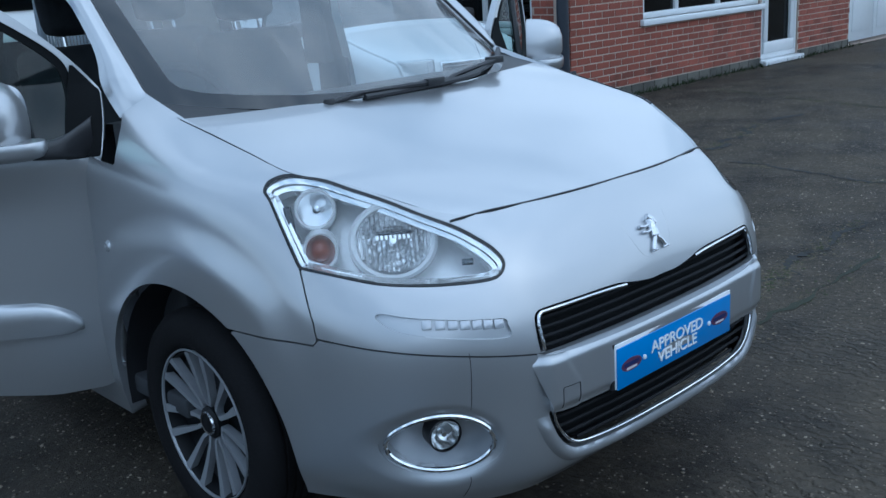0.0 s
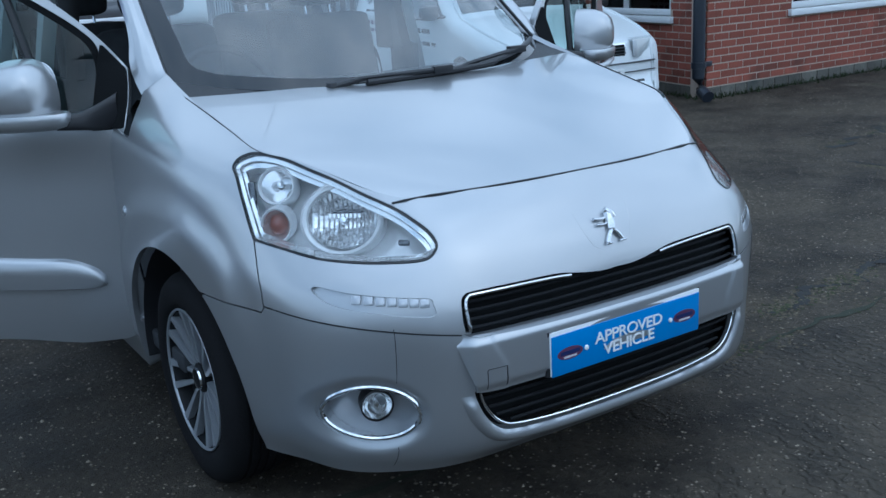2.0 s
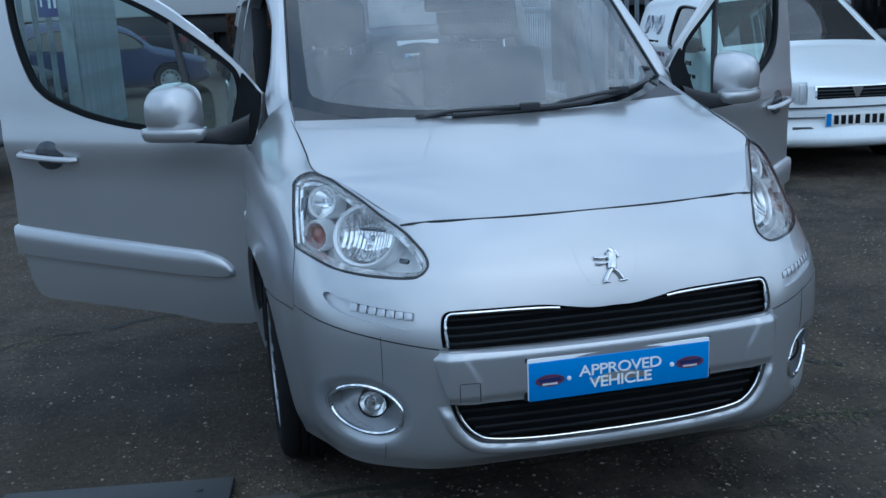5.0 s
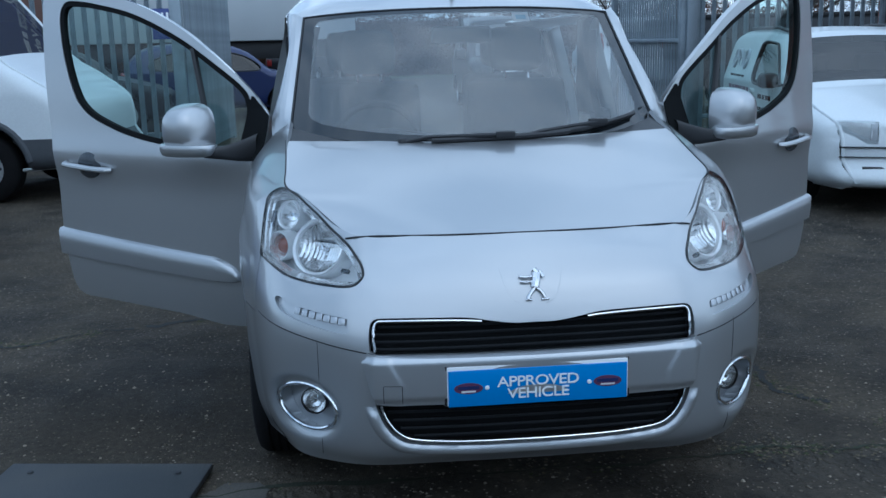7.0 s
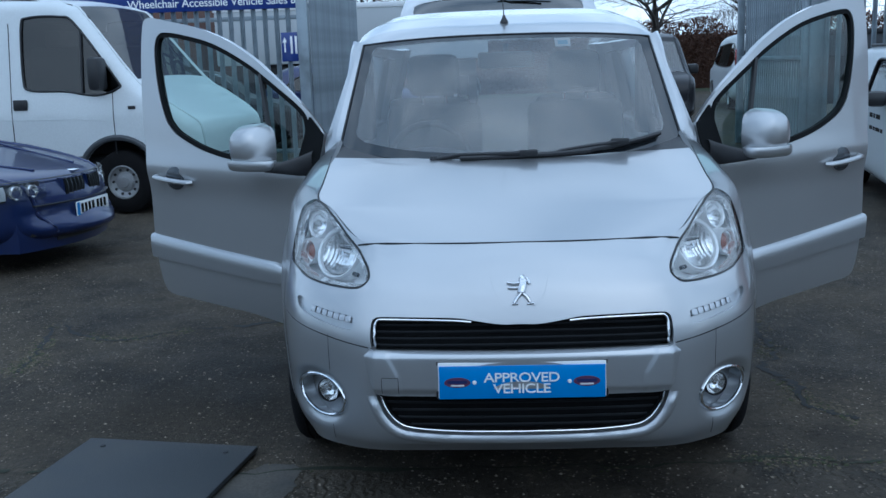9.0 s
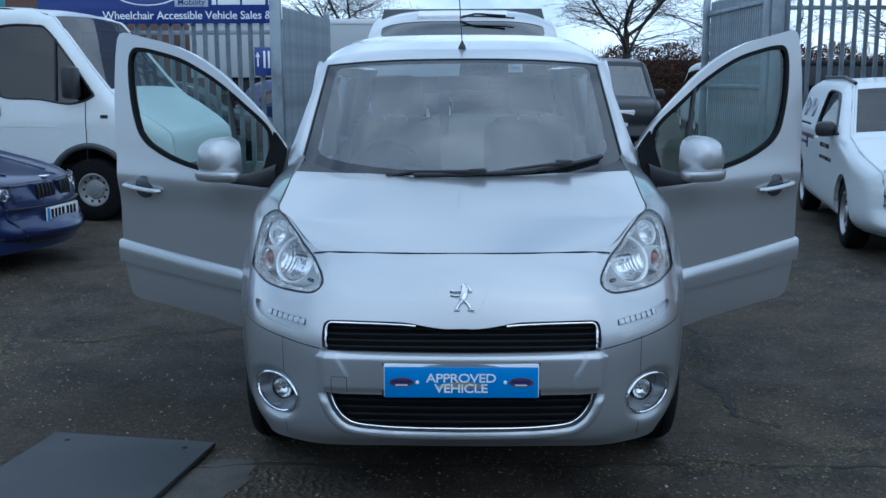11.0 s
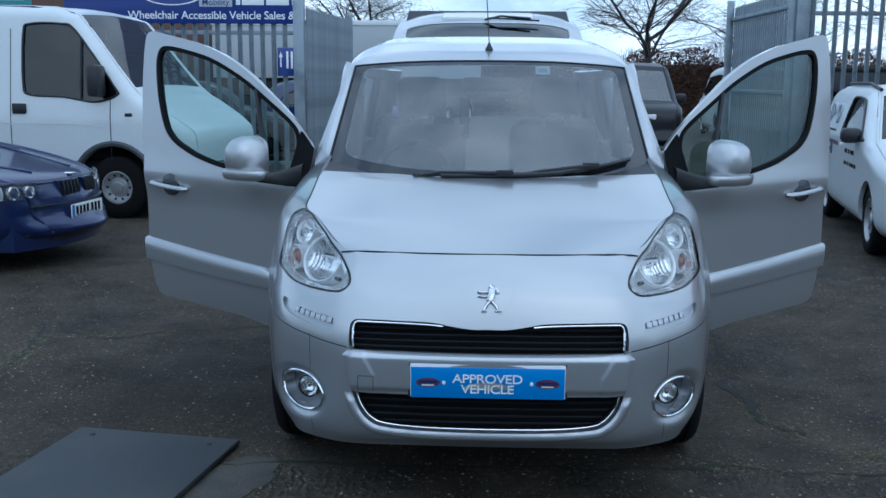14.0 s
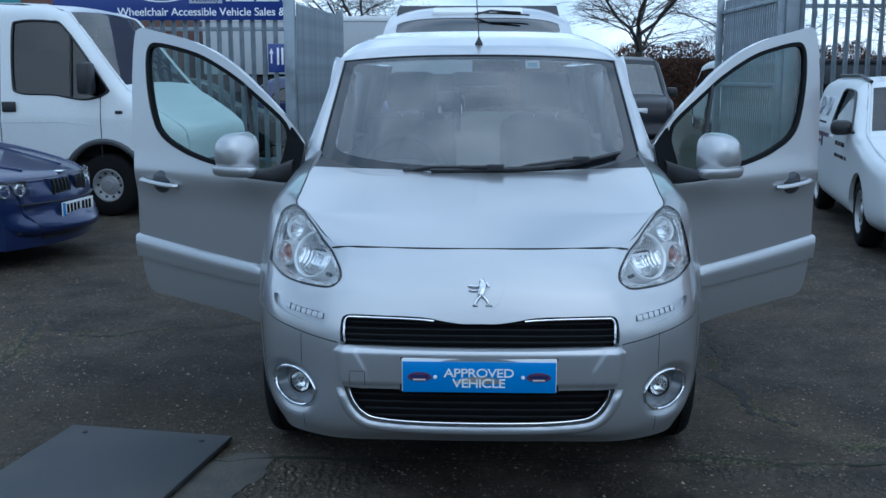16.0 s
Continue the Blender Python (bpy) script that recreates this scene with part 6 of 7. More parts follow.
for x in (.0, .06):
    bm = bmesh.new()
    box(bm, (x, -.011, .10), (x + .03, -.009, .33), .001)
    part("word_bar", bm, LETTER, notice)
teal = empty("teal_notice", Matrix.Translation((-6.9, FENCE_Y + .06, 2.30)), "small teal notice on the fence", "sign")
bm = bmesh.new()
box(bm, (0, -.01, 0), (.85, .01, .45), .003)
part("board", bm, material("teal board", (.05, .22, .25), .4), teal)
for z in (.12, .28):
    bm = bmesh.new()
    box(bm, (.08, -.014, z - .03), (.77, -.0115, z + .03), .001)
    part("word_bar", bm, LETTER, teal)

# dark rubber-faced plate lying on the concrete
PLATE = material("dark ribbed plate", (.030, .034, .038), .5, .1, .15, 3.0, 200.0, .3, stain=(.05, .05, .048), stain_scale=2.0)
bm = bmesh.new()
box(bm, (-.72, -1.35, 0), (0, 0, .022), .006, Matrix.Translation((-1.0, .73, .004)) @ Matrix.Rotation(radians(-10), 4, "Z"))
ramp_plate = part("ground_plate", bm, PLATE)
tagged(ramp_plate, "dark steel cover plate lying on the concrete", "plate")
for x, y in ((-.62, -.08), (-.1, -.08)):
    bm = bmesh.new()
    cylinder(bm, Matrix.Translation((-1.0, .73, .028)) @ Matrix.Rotation(radians(-10), 4, "Z") @ Matrix.Translation((x, y, 0)), .012, .006, 12, .010)
    part("bolt", bm, BLACK_TRIM, ramp_plate)


# ---- parked vehicles: a side profile, rounded into a body, with parts set into it ----
PAINT_WHITE = material("white vehicle paint", (.66, .70, .72), .34, 0, .06, 1.5, 60.0, coat=.35)
PAINT_BLUE = material("dark blue vehicle paint", (.008, .019, .085), .30, .25, .06, 2.0, 500.0, coat=.6)
PAINT_BLACK = material("black vehicle paint", (.009, .010, .014), .35, 0, .06, 2.0, 500.0, coat=.15, spec=.3)
PALE_SCREEN = glass("sky-lit windscreen", (.28, .33, .34), 0.0, 1.9, .16)
VAN_SIDE = glass("dark vehicle side glass", (.05, .06, .06), 0.0, 1.75)
PAINT_RED = material("red vehicle paint", (.22, .02, .02), .25, 0, .06, 2.0, 300.0, coat=.8)
PAINT_GREY = material("grey box panel", (.42, .45, .47), .45, 0, .08, 1.2, 60.0)
BUMPER_GREY = material("grey bumper plastic", (.06, .066, .075), .6, 0, .15, 5.0, 120.0, .1)
STEEL_WHEEL = material("grey steel wheel", (.42, .43, .44), .42, .6, .12, 9.0, 120.0)
PLATE_WHITE = material("white number plate", (.72, .74, .74), .4, 0, .03, 9.0, 60.0)


def parked(name, m, paint, profile, width, wheels, windows, label, category, shoulder=.95, lean=.16, nose=.10, nose_from=.8, wheel_r=.31, screen=None, lower=None, lower_mat=None, group="", bulge=.05, pane_mat=None, rim_k=.62, arch_k=1.16):
    """profile: closed side outline (x forward, z up). windows: side outlines. screen: the profile's span (x, x) that is glass in front."""
    ob = empty(name, m, label, category, group)
    prof = smooth_line(profile, 6, True)
    front, back_x = prof[:, 0].max(), prof[:, 0].min()
    xs, zs = np.linspace(back_x, front, 130), np.linspace(prof[:, 1].min(), prof[:, 1].max(), 70)
    XZ2 = np.stack(np.meshgrid(xs, zs), axis=-1)
    inside = -outline_field(prof, XZ2)
    r = .13

    def half(x, z):
        h = width / 2 - lean * np.maximum(0, z - shoulder) - .05 * np.maximum(0, (.45 - z) / .25) ** 2
        return h - nose * np.maximum(0, (x - (front - nose_from)) / nose_from) ** 2.2 - .05 * np.maximum(0, ((back_x + .5) - x) / .5) ** 2

    def rounded(d):
        k = np.clip(1 - d / r, 0, 1)
        return r * .75 * (1 - np.sqrt(1 - k * k))

    Y = half(XZ2[..., 0], XZ2[..., 1]) - rounded(inside)
    skin = np.stack([XZ2[..., 0], Y, XZ2[..., 1]], axis=-1)
    keep = inside + 1e-4
    arches = [np.hypot(XZ2[..., 0] - wx, XZ2[..., 1] - wheel_r) - wheel_r * arch_k for wx in wheels]
    holes = [outline_field(smooth_line(w, 5, True), XZ2) for w in windows]
    body_f = np.minimum.reduce([keep] + arches + holes)
    for side in (1, -1):
        s = skin * np.array([1, side, 1])
        v, f = cut_grid(s, body_f)
        shell("body_side", v, f, paint, ob, .04, flip=side > 0)
        for h in holes:
            v, f = cut_grid(s - np.array([0, side * .012, 0]), np.minimum(-h, keep))
            shell("side_window", v, f, VAN_SIDE, ob, 0, flip=side > 0)
        for w in windows:
            bm = bmesh.new()
            tube(bm, [(x, side * (float(half(x, z)) - .001), z) for x, z in smooth_line(w, 6, True)], .013, 6, True)
            part("window_rubber", bm, BLACK_TRIM, ob)
        bm = bmesh.new()                      # rounded edge between side and top
        tube(bm, [(x, side * (float(half(x, z)) - r * .75 - .004), z) for x, z in prof[::2]], .016, 8, True)
        part("body_edge", bm, paint, ob)
        if lower is not None:
            v, f = cut_grid(s + np.array([0, side * .012, 0]), np.minimum.reduce([keep, lower - XZ2[..., 1]] + arches))
            shell("lower_trim", v, f, lower_mat or BUMPER_GREY, ob, .02, flip=side > 0)
    # the band over nose, bonnet, screen, roof and tail
    v, body, pane, low_f = [], [], [], []
    n = 17
    for x, z in prof:
        w = float(half(x, z)) - r * .75
        for u in np.concatenate([[-1], np.linspace(-.95, .95, n - 2), [1]]):
            bow = .05 * (1 - u * u)
            ahead = bulge * (1 - u * u) * min(1, max(0, (x - (front - 1.3)) / 1.0)) ** 1.5 * min(1, max(0, (1.45 - z) / .5))
            top = min(1, max(0, (z - .55) / .35))
            v.append((x + ahead, u * w, z + bow * .6 * top))
    for i in range(len(prof)):
        j = (i + 1) % len(prof)
        mx, mz = (prof[i] + prof[j]) / 2
        glassy = screen and screen[0] < mx < screen[1] and mz > screen[2]
        for k in range(n - 1):
            q = (i * n + k, i * n + k + 1, j * n + k + 1, j * n + k)
            (pane if glassy and 0 < k < n - 2 else low_f if lower is not None and mz < lower else body).append(q)
    for nm, fs, mat in (("body_shell", body, paint), ("front_screen", pane, pane_mat or DARK_GLASS), ("front_bumper", low_f, lower_mat or BUMPER_GREY)):
        if fs:
            used = sorted({i for q in fs for i in q})
            idx = {a: b for b, a in enumerate(used)}
            mesh_object(nm, [v[i] for i in used], [[idx[i] for i in q] for q in fs], mat, ob)
    bm = bmesh.new()
    box(bm, (back_x + .3, -width / 2 + .22, .32), (front - .45, width / 2 - .22, .60), .03)
    part("underbody", bm, BLACK_TRIM, ob)
    if windows:
        top = max(z for w in windows for _, z in w)
        wx0, wx1 = min(x for w in windows for x, _ in w), max(x for w in windows for x, _ in w)
        bm = bmesh.new()
        box(bm, (wx0 - .1, -width / 2 + .30, .60), (wx1 - .25, width / 2 - .30, top - .30), .05)
        for y in (-.36, .36):
            box(bm, (wx0 + .05, y - .22, .6), (wx0 + .25, y + .22, top - .12), .06)
        part("cabin_interior", bm, CABIN_DARK, ob)
        bm = bmesh.new()
        box(bm, (wx0 - .25, -width / 2 + .16, .7), (wx0 - .2, width / 2 - .16, top - .02), .01)
        part("bulkhead", bm, CABIN_DARK, ob)
    for wx in wheels:
        for side in (1, -1):
            w = new("wheel")
            w.parent = ob
            w.matrix_basis = Matrix.Translation((wx, side * (width / 2 - .13), wheel_r)) @ Matrix.Rotation(radians(-90 * side), 4, "X")
            bm = bmesh.new()
            R = wheel_r
            k = rim_k
            lathe(bm, [(R * k, -.10), (R * .93, -.095), (R, -.07), (R, .065), (R * .95, .09), (R * (k + .1), .096), (R * (k + .04), .092), (R * (k + .01), .06)], Matrix.Identity(4), 36)
            part("tyre", bm, RUBBER, w, sharp=60)
            bm = bmesh.new()
            lathe(bm, [(R * (k + .035), .088), (R * k, .090), (R * k * .93, .060), (R * k * .64, .045), (R * k * .55, .062), (R * k * .36, .066), (R * k * .32, .080), (.001, .082)], Matrix.Identity(4), 36)
            rim = part("rim", bm, STEEL_WHEEL, w)
            for q in range(10):
                a = 2 * math.pi * q / 10
                bm = bmesh.new()
                cylinder(bm, Matrix.Translation((math.cos(a) * R * k * .79, math.sin(a) * R * k * .79, .0545)), R * k * .09, .012, 10)
                part("vent", bm, BLACK_TRIM, rim)
    return ob, half


def fitting(name, ob, lo, hi, mat, bevel=.01, m=None, label=""):
    bm = bmesh.new()
    box(bm, lo, hi, bevel, m)
    return part(name, bm, mat, ob, label)


def lamp_pair(ob, x, y, z, size, turn, lens=None):
    for s in (1, -1):
        m = Matrix.Translation((x, s * y, z)) @ Matrix.Rotation(radians(s * turn), 4, "Z")
        fitting("headlamp", ob, (-.06, -size[0] / 2, -size[1] / 2), (.0, size[0] / 2, size[1] / 2), REFLECTOR, .02, m)
        g = fitting("lamp_glass", ob, (-.05, -size[0] / 2 - .01, -size[1] / 2 - .01), (.015, size[0] / 2 + .01, size[1] / 2 + .01), CLEAR, .03, m)
        g.visible_shadow = False


def reg_plate(ob, m, rear=False):
    p = fitting("number_plate", ob, (-.004, -.26, -.055), (.006, .26, .055), PLATE_WHITE, .003, m)
    fitting("plate_band", p, (.0065, -.255, -.05), (.0085, -.215, .05), PLATE_BLUE, 0, m)
    for k in range(7):
        y = -.175 + k * .058 + (.02 if k > 3 else 0)
        fitting("character_bar", p, (.0065, y - .019, -.036), (.0085, y + .019, .036), BLACK_GLOSS, 0, m)
    return p


def side_mirror(ob, x, y, z, mat, size=(.12, .22, .20)):
    for s in (1, -1):
        fitting("door_mirror", ob, (-size[0] / 2, s * (y + size[1] / 2) - size[1] / 2, -size[2] / 2 + z), (size[0] / 2, s * (y + size[1] / 2) + size[1] / 2, size[2] / 2 + z), mat, .045, Matrix.Translation((x, 0, 0)))


# tall white panel van, nose towards the gate
VAN = [(2.42, .34), (2.47, .60), (2.45, .88), (2.36, 1.00), (2.05, 1.21), (1.78, 1.40), (1.24, 2.06), (1.06, 2.19), (.5, 2.26), (-2.6, 2.27), (-2.72, 2.05), (-2.74, .6), (-2.70, .34), (0, .30)]
van_turn = radians(-9)
fx = 1.58
van_pos = Vector((-3.83, 7.40, 0)) + Matrix.Rotation(van_turn, 3, "Z") @ Vector((-fx, .90, 0))
van, vh = parked("panel_van", Matrix.Translation(van_pos) @ Matrix.Rotation(van_turn, 4, "Z"), PAINT_WHITE, VAN, 1.98, (fx, -1.7),
                 [[(.62, 1.32), (.54, 1.44), (.54, 1.98), (.62, 2.07), (.98, 2.07), (1.16, 1.99), (1.60, 1.42), (1.63, 1.32), (1.38, 1.25), (1.02, 1.30)]],
                 "white high panel van with grey wheel arch trims", "van", shoulder=1.05, lean=.11, nose=.16, nose_from=.7, wheel_r=.335, screen=(1.13, 1.80, 1.38), lower=.62, lower_mat=BUMPER_GREY, pane_mat=VAN_SCREEN, rim_k=.50, arch_k=1.34)
lamp_pair(van, 2.40, .70, .84, (.36, .20), 20)
fitting("grille", van, (2.38, -.48, .68), (2.50, .48, .80), BLACK_TRIM, .02)
side_mirror(van, 1.46, .96, 1.47, BLACK_TRIM, (.14, .20, .34))
for s in (1, -1):
    fitting("indicator", van, (2.24, s * .862 - .03, .74), (2.37, s * .862 + .03, .83), AMBER, .02)
    bm = bmesh.new()
    tube(bm, [(1.22, s * (float(vh(1.22, z)) - .004), z) for z in (1.28, 1.6, 1.93)], .016, 6)
    part("window_bar", bm, BLACK_TRIM, van)
    fitting("door_handle", van, (.42, s * .99 - .014, 1.115), (.58, s * .99 + .014, 1.225), BLACK_TRIM, .01)
    fitting("side_repeater", van, (1.73, s * .985 - .012, 1.10), (1.81, s * .985 + .012, 1.135), BLACK_TRIM, .006)
    bm = bmesh.new()
    tube(bm, [(fx + .475 * math.cos(a), s * .985, .335 + .475 * math.sin(a)) for a in np.linspace(.15, math.pi - .15, 18)], .034, 8)
    part("arch_trim", bm, BUMPER_GREY, van)
    for x in (.39, 1.56):
        bm = bmesh.new()
        tube(bm, [(x, s * (float(vh(x, z)) + .0005), z) for z in np.linspace(.64, 2.02 if x < 1 else 1.28, 10)], .005, 5)
        part("door_gap", bm, BLACK_TRIM, van)
    bm = bmesh.new()
    tube(bm, [(x, s * (float(vh(x, 2.10)) - .10), z) for x, z in ((1.28, 2.04), (1.08, 2.185), (.6, 2.255), (-.6, 2.275))], .012, 6)
    part("roof_gutter", bm, BLACK_TRIM, van)
    bm = bmesh.new()
    tube(bm, [(x, s * (float(vh(x, .98)) + .0005), .98 + .03 * (x < 1.5)) for x in np.linspace(-2.5, 1.5, 12)], .004, 5)
    part("side_crease", bm, PAINT_WHITE, van)

# dark blue saloon
SALOON = [(2.14, .24), (2.20, .45), (2.16, .62), (2.02, .72), (1.4, .86), (.98, .96), (.28, 1.36), (.0, 1.41), (-.7, 1.40), (-1.25, 1.08), (-2.0, 1.02), (-2.18, .85), (-2.2, .45), (-2.15, .24), (0, .22)]
sal_turn = radians(-6)
sal_front = Vector((-3.24, 4.88, 0))
saloon, sh = parked("blue_saloon", Matrix.Translation(sal_front - Matrix.Rotation(sal_turn, 3, "Z") @ Vector((2.34, 0, 0))) @ Matrix.Rotation(sal_turn, 4, "Z"), PAINT_BLUE, SALOON, 1.80, (1.38, -1.38),
                    [[(.75, .97), (.32, 1.28), (-.55, 1.32), (-1.0, 1.06), (-.9, .95), (0, .93)]], "dark blue saloon car with a white number plate", "car", shoulder=.90, lean=.42, nose=.34, nose_from=.9, wheel_r=.32, screen=(.30, .97, .97), bulge=.16)


def nose_fit(ob, name, y0, y1, z0, z1, x, mat, deep=.05, bevel=.015, bulge=.16, half_w=.62):
    """A piece that follows the rounded nose."""
    bm = bmesh.new()
    cols = []
    for y in np.linspace(y0, y1, 9):
        bow = bulge * (1 - (y / half_w) ** 2)
        cols.append([bm.verts.new((x + bow + d, y, z)) for d, z in ((-deep, z0), (0, z0), (.004, (z0 + z1) / 2), (-.01, z1), (-deep, z1))])
    for a, b in zip(cols, cols[1:]):
        for k in range(4):
            bm.faces.new((a[k], a[k + 1], b[k + 1], b[k]))
    bm.faces.new(cols[0])
    bm.faces.new(cols[-1][::-1])
    return part(name, bm, mat, ob)


for s in (1, -1):
    a, b = sorted((s * .285, s * .025))
    ring = nose_fit(saloon, "kidney_grille", a, b, .548, .690, 2.172, PAINT_BLUE)
    nose_fit(saloon, "grille_mesh", a + .012, b - .012, .558, .682, 2.180, GRILLE_BLACK)
    for k in range(5):
        y = a + .035 + k * .046
        nose_fit(saloon, "grille_bar", y, y + .008, .560, .680, 2.183, FACET_DARK, deep=.02)
    a, b = sorted((s * .46, s * .80))
    lamp = nose_fit(saloon, "headlamp", a, b, .560, .690, 2.135, FACET_DARK)
    for y, r in ((s * .545, .050), (s * .665, .054)):
        bm = bmesh.new()
        lathe(bm, [(r, -.02), (r, .014), (r * .86, .018), (r * .6, .002), (.001, -.014)], Matrix.Translation((2.146 + .16 * (1 - (y / .62) ** 2), y, .624)) @ Matrix.Rotation(radians(90), 4, "Y") @ Matrix.Rotation(radians(-s * 18), 4, "X"), 24)
        part("lamp_bowl", bm, REFLECTOR, lamp)
    a, b = sorted((s * .73, s * .80))
    nose_fit(saloon, "indicator", a, b, .575, .676, 2.143, LAMP_GREY)
    g = nose_fit(saloon, "lamp_glass", *sorted((s * .455, s * .805)), .556, .695, 2.176, CLEAR, deep=.02)
    g.visible_shadow = False
    a, b = sorted((s * .36, s * .62))
    nose_fit(saloon, "fog_recess", a, b, .285, .375, 2.196, BLACK_TRIM)
nose_fit(saloon, "front_skirt", -.70, .70, .17, .40, 2.172, PAINT_BLUE, deep=.30)
nose_fit(saloon, "lower_intake", -.40, .40, .225, .345, 2.180, BLACK_TRIM)
nose_fit(saloon, "bumper_groove", -.58, .58, .505, .515, 2.201, BLACK_TRIM)
fitting("round_badge", saloon, (2.20, -.035, .715), (2.27, .035, .735), CHROME, .008)
reg_plate(saloon, Matrix.Translation((2.372, 0, .440)))
side_mirror(saloon, .78, .86, .98, PAINT_BLUE, (.14, .18, .13))
nose_fit(saloon, "bonnet_shut_line", -.80, .80, .700, .706, 2.150, BLACK_TRIM, deep=.02)
for s in (1, -1):
    bm = bmesh.new()
    tube(bm, [(x, s * y, z) for x, y, z in ((2.08, .30, .755), (1.7, .42, .825), (1.0, .58, .975))], .010, 6)
    part("bonnet_crease", bm, PAINT_BLUE, saloon)
bm = bmesh.new()
cylinder(bm, Matrix.Translation((1.02, -.30, .985)), .03, .03, 12, .02)
part("washer_jet", bm, BLACK_TRIM, saloon)

# white car-derived van by the office
SMALL = [(1.98, .22), (2.03, .45), (1.99, .66), (1.86, .76), (1.2, .93), (.95, 1.0), (.30, 1.38), (.05, 1.44), (-.6, 1.47), (-1.7, 1.45), (-1.95, 1.35), (-2.04, .8), (-2.03, .40), (-1.98, .24), (0, .20)]
small_turn = radians(-102)
small_front = Vector((4.12, 4.58, 0))
small, smh = parked("white_van", Matrix.Translation(small_front - Matrix.Rotation(small_turn, 3, "Z") @ Vector((2.10, 0, 0))) @ Matrix.Rotation(small_turn, 4, "Z"), PAINT_WHITE, SMALL, 1.70, (1.22, -1.38),
                    [[(.80, .98), (.72, 1.02), (.30, 1.30), (.12, 1.35), (-.32, 1.36), (-.42, 1.28), (-.40, 1.0), (0, .95)]], "small white van with faded side lettering", "van", shoulder=.95, lean=.30, nose=.17, nose_from=.8, wheel_r=.30, screen=(.30, .97, .99), bulge=.12, pane_mat=VAN_SCREEN)
def van_fit(name, *spec, **more):
    return nose_fit(small, name, *spec, bulge=.12, half_w=.66, **more)


for s in (1, -1):
    a, b = sorted((s * .395, s * .655))
    lamp = nose_fit(small, "headlamp", a, b, .590, .742, 1.992, COLLAR, deep=.14, bulge=.17, half_w=.60)
    g = nose_fit(small, "lamp_glass", a - .006, b + .006, .580, .752, 2.006, CLEAR, deep=.14, bulge=.17, half_w=.60)
    g.visible_shadow = False
    a, b = sorted((s * .395, s * .44))
    van_fit("indicator", a, b, .60, .73, 2.020, LAMP_GREY, deep=.05)
van_fit("grille_surround", -.32, .32, .598, .720, 2.002, CHROME)
van_fit("grille_mesh", -.305, .305, .610, .708, 2.008, GRILLE_BLACK)
for z in (.625, .650, .675):
    van_fit("grille_bar", -.30, .30, z + .005, z + .005 + .007, 2.013, BUMPER_GREY, deep=.02)
bm = bmesh.new()                              # wedge badge
pts = [(-.050, .712), (.050, .712), (.012, .628), (-.012, .628)]
vs = [bm.verts.new((2.125 + d, y, z)) for d in (0, .02) for y, z in pts]
for f in ((3, 2, 1, 0), (4, 5, 6, 7), (0, 1, 5, 4), (1, 2, 6, 5), (2, 3, 7, 6), (3, 0, 4, 7)):
    bm.faces.new([vs[i] for i in f])
part("wedge_badge", bm, CHROME, small)
van_fit("bumper_crease", -.66, .66, .545, .556, 2.034, BLACK_TRIM, deep=.02)
van_fit("bumper_crease", -.66, .66, .470, .478, 2.038, BLACK_TRIM, deep=.02)
for z0, z1, w in ((.375, .402, .50), (.300, .345, .50), (.235, .262, .56)):
    van_fit("bumper_slot", -w, w, z0, z1, 2.062, BLACK_TRIM, deep=.03)
reg_plate(small, Matrix.Translation((2.168, 0, .455)))
side_mirror(small, .66, .83, 1.02, BLACK_TRIM, (.13, .18, .14))
for s in (1, -1):
    fitting("door_handle", small, (-.38, s * .845 - .02, .86), (-.22, s * .845 + .02, .90), WHITE, .01)
    for x0, x1, z, h, c in ((-.05, .52, .84, .022, BLACK_GLOSS), (-.05, .62, .72, .018, BLACK_GLOSS), (-1.5, -.8, 1.0, .016, BLACK_GLOSS), (-1.5, -.45, .88, .022, BADGE_RED), (-1.5, -.9, .80, .018, BADGE_RED)):
        x = x0
        for wide in (.16, .09, .21, .12) * 3:        # word by word
            end = min(x + wide, x1)
            y = float(smh((x + end) / 2, z)) - .004
            fitting("side_lettering_bar", small, (x, s * y - .006, z - h), (end, s * y + .006, z + h), c, 0)
            x = end + .035
            if x > x1 - .04:
                break
    for k, x in enumerate((-1.42, -1.16, -.90)):                  # three ring-shaped logo marks
        y = float(smh(x, 1.18)) - .006
        bm = bmesh.new()
        tube(bm, [(x + .075 * math.cos(a), s * (y + .012 - .30 * .095 * math.sin(a) * (k != 1)), 1.18 + .095 * math.sin(a)) for a in np.linspace(0, 2 * math.pi, 24, endpoint=False)], .020, 6, True, flat=.5)
        part("logo_ring", bm, SIGN_GREY, small)
    fitting("fuel_flap", small, (-1.0, s * .845 - .006, .74), (-.86, s * .845 + .006, .90), BLACK_TRIM, .01)
    bm = bmesh.new()
    tube(bm, [(x, s * (float(smh(x, 1.4)) - .11), z) for x, z in ((.25, 1.44), (-.3, 1.50), (-1.5, 1.50))], .018, 8)
    part("roof_bar", bm, BLACK_TRIM, small)

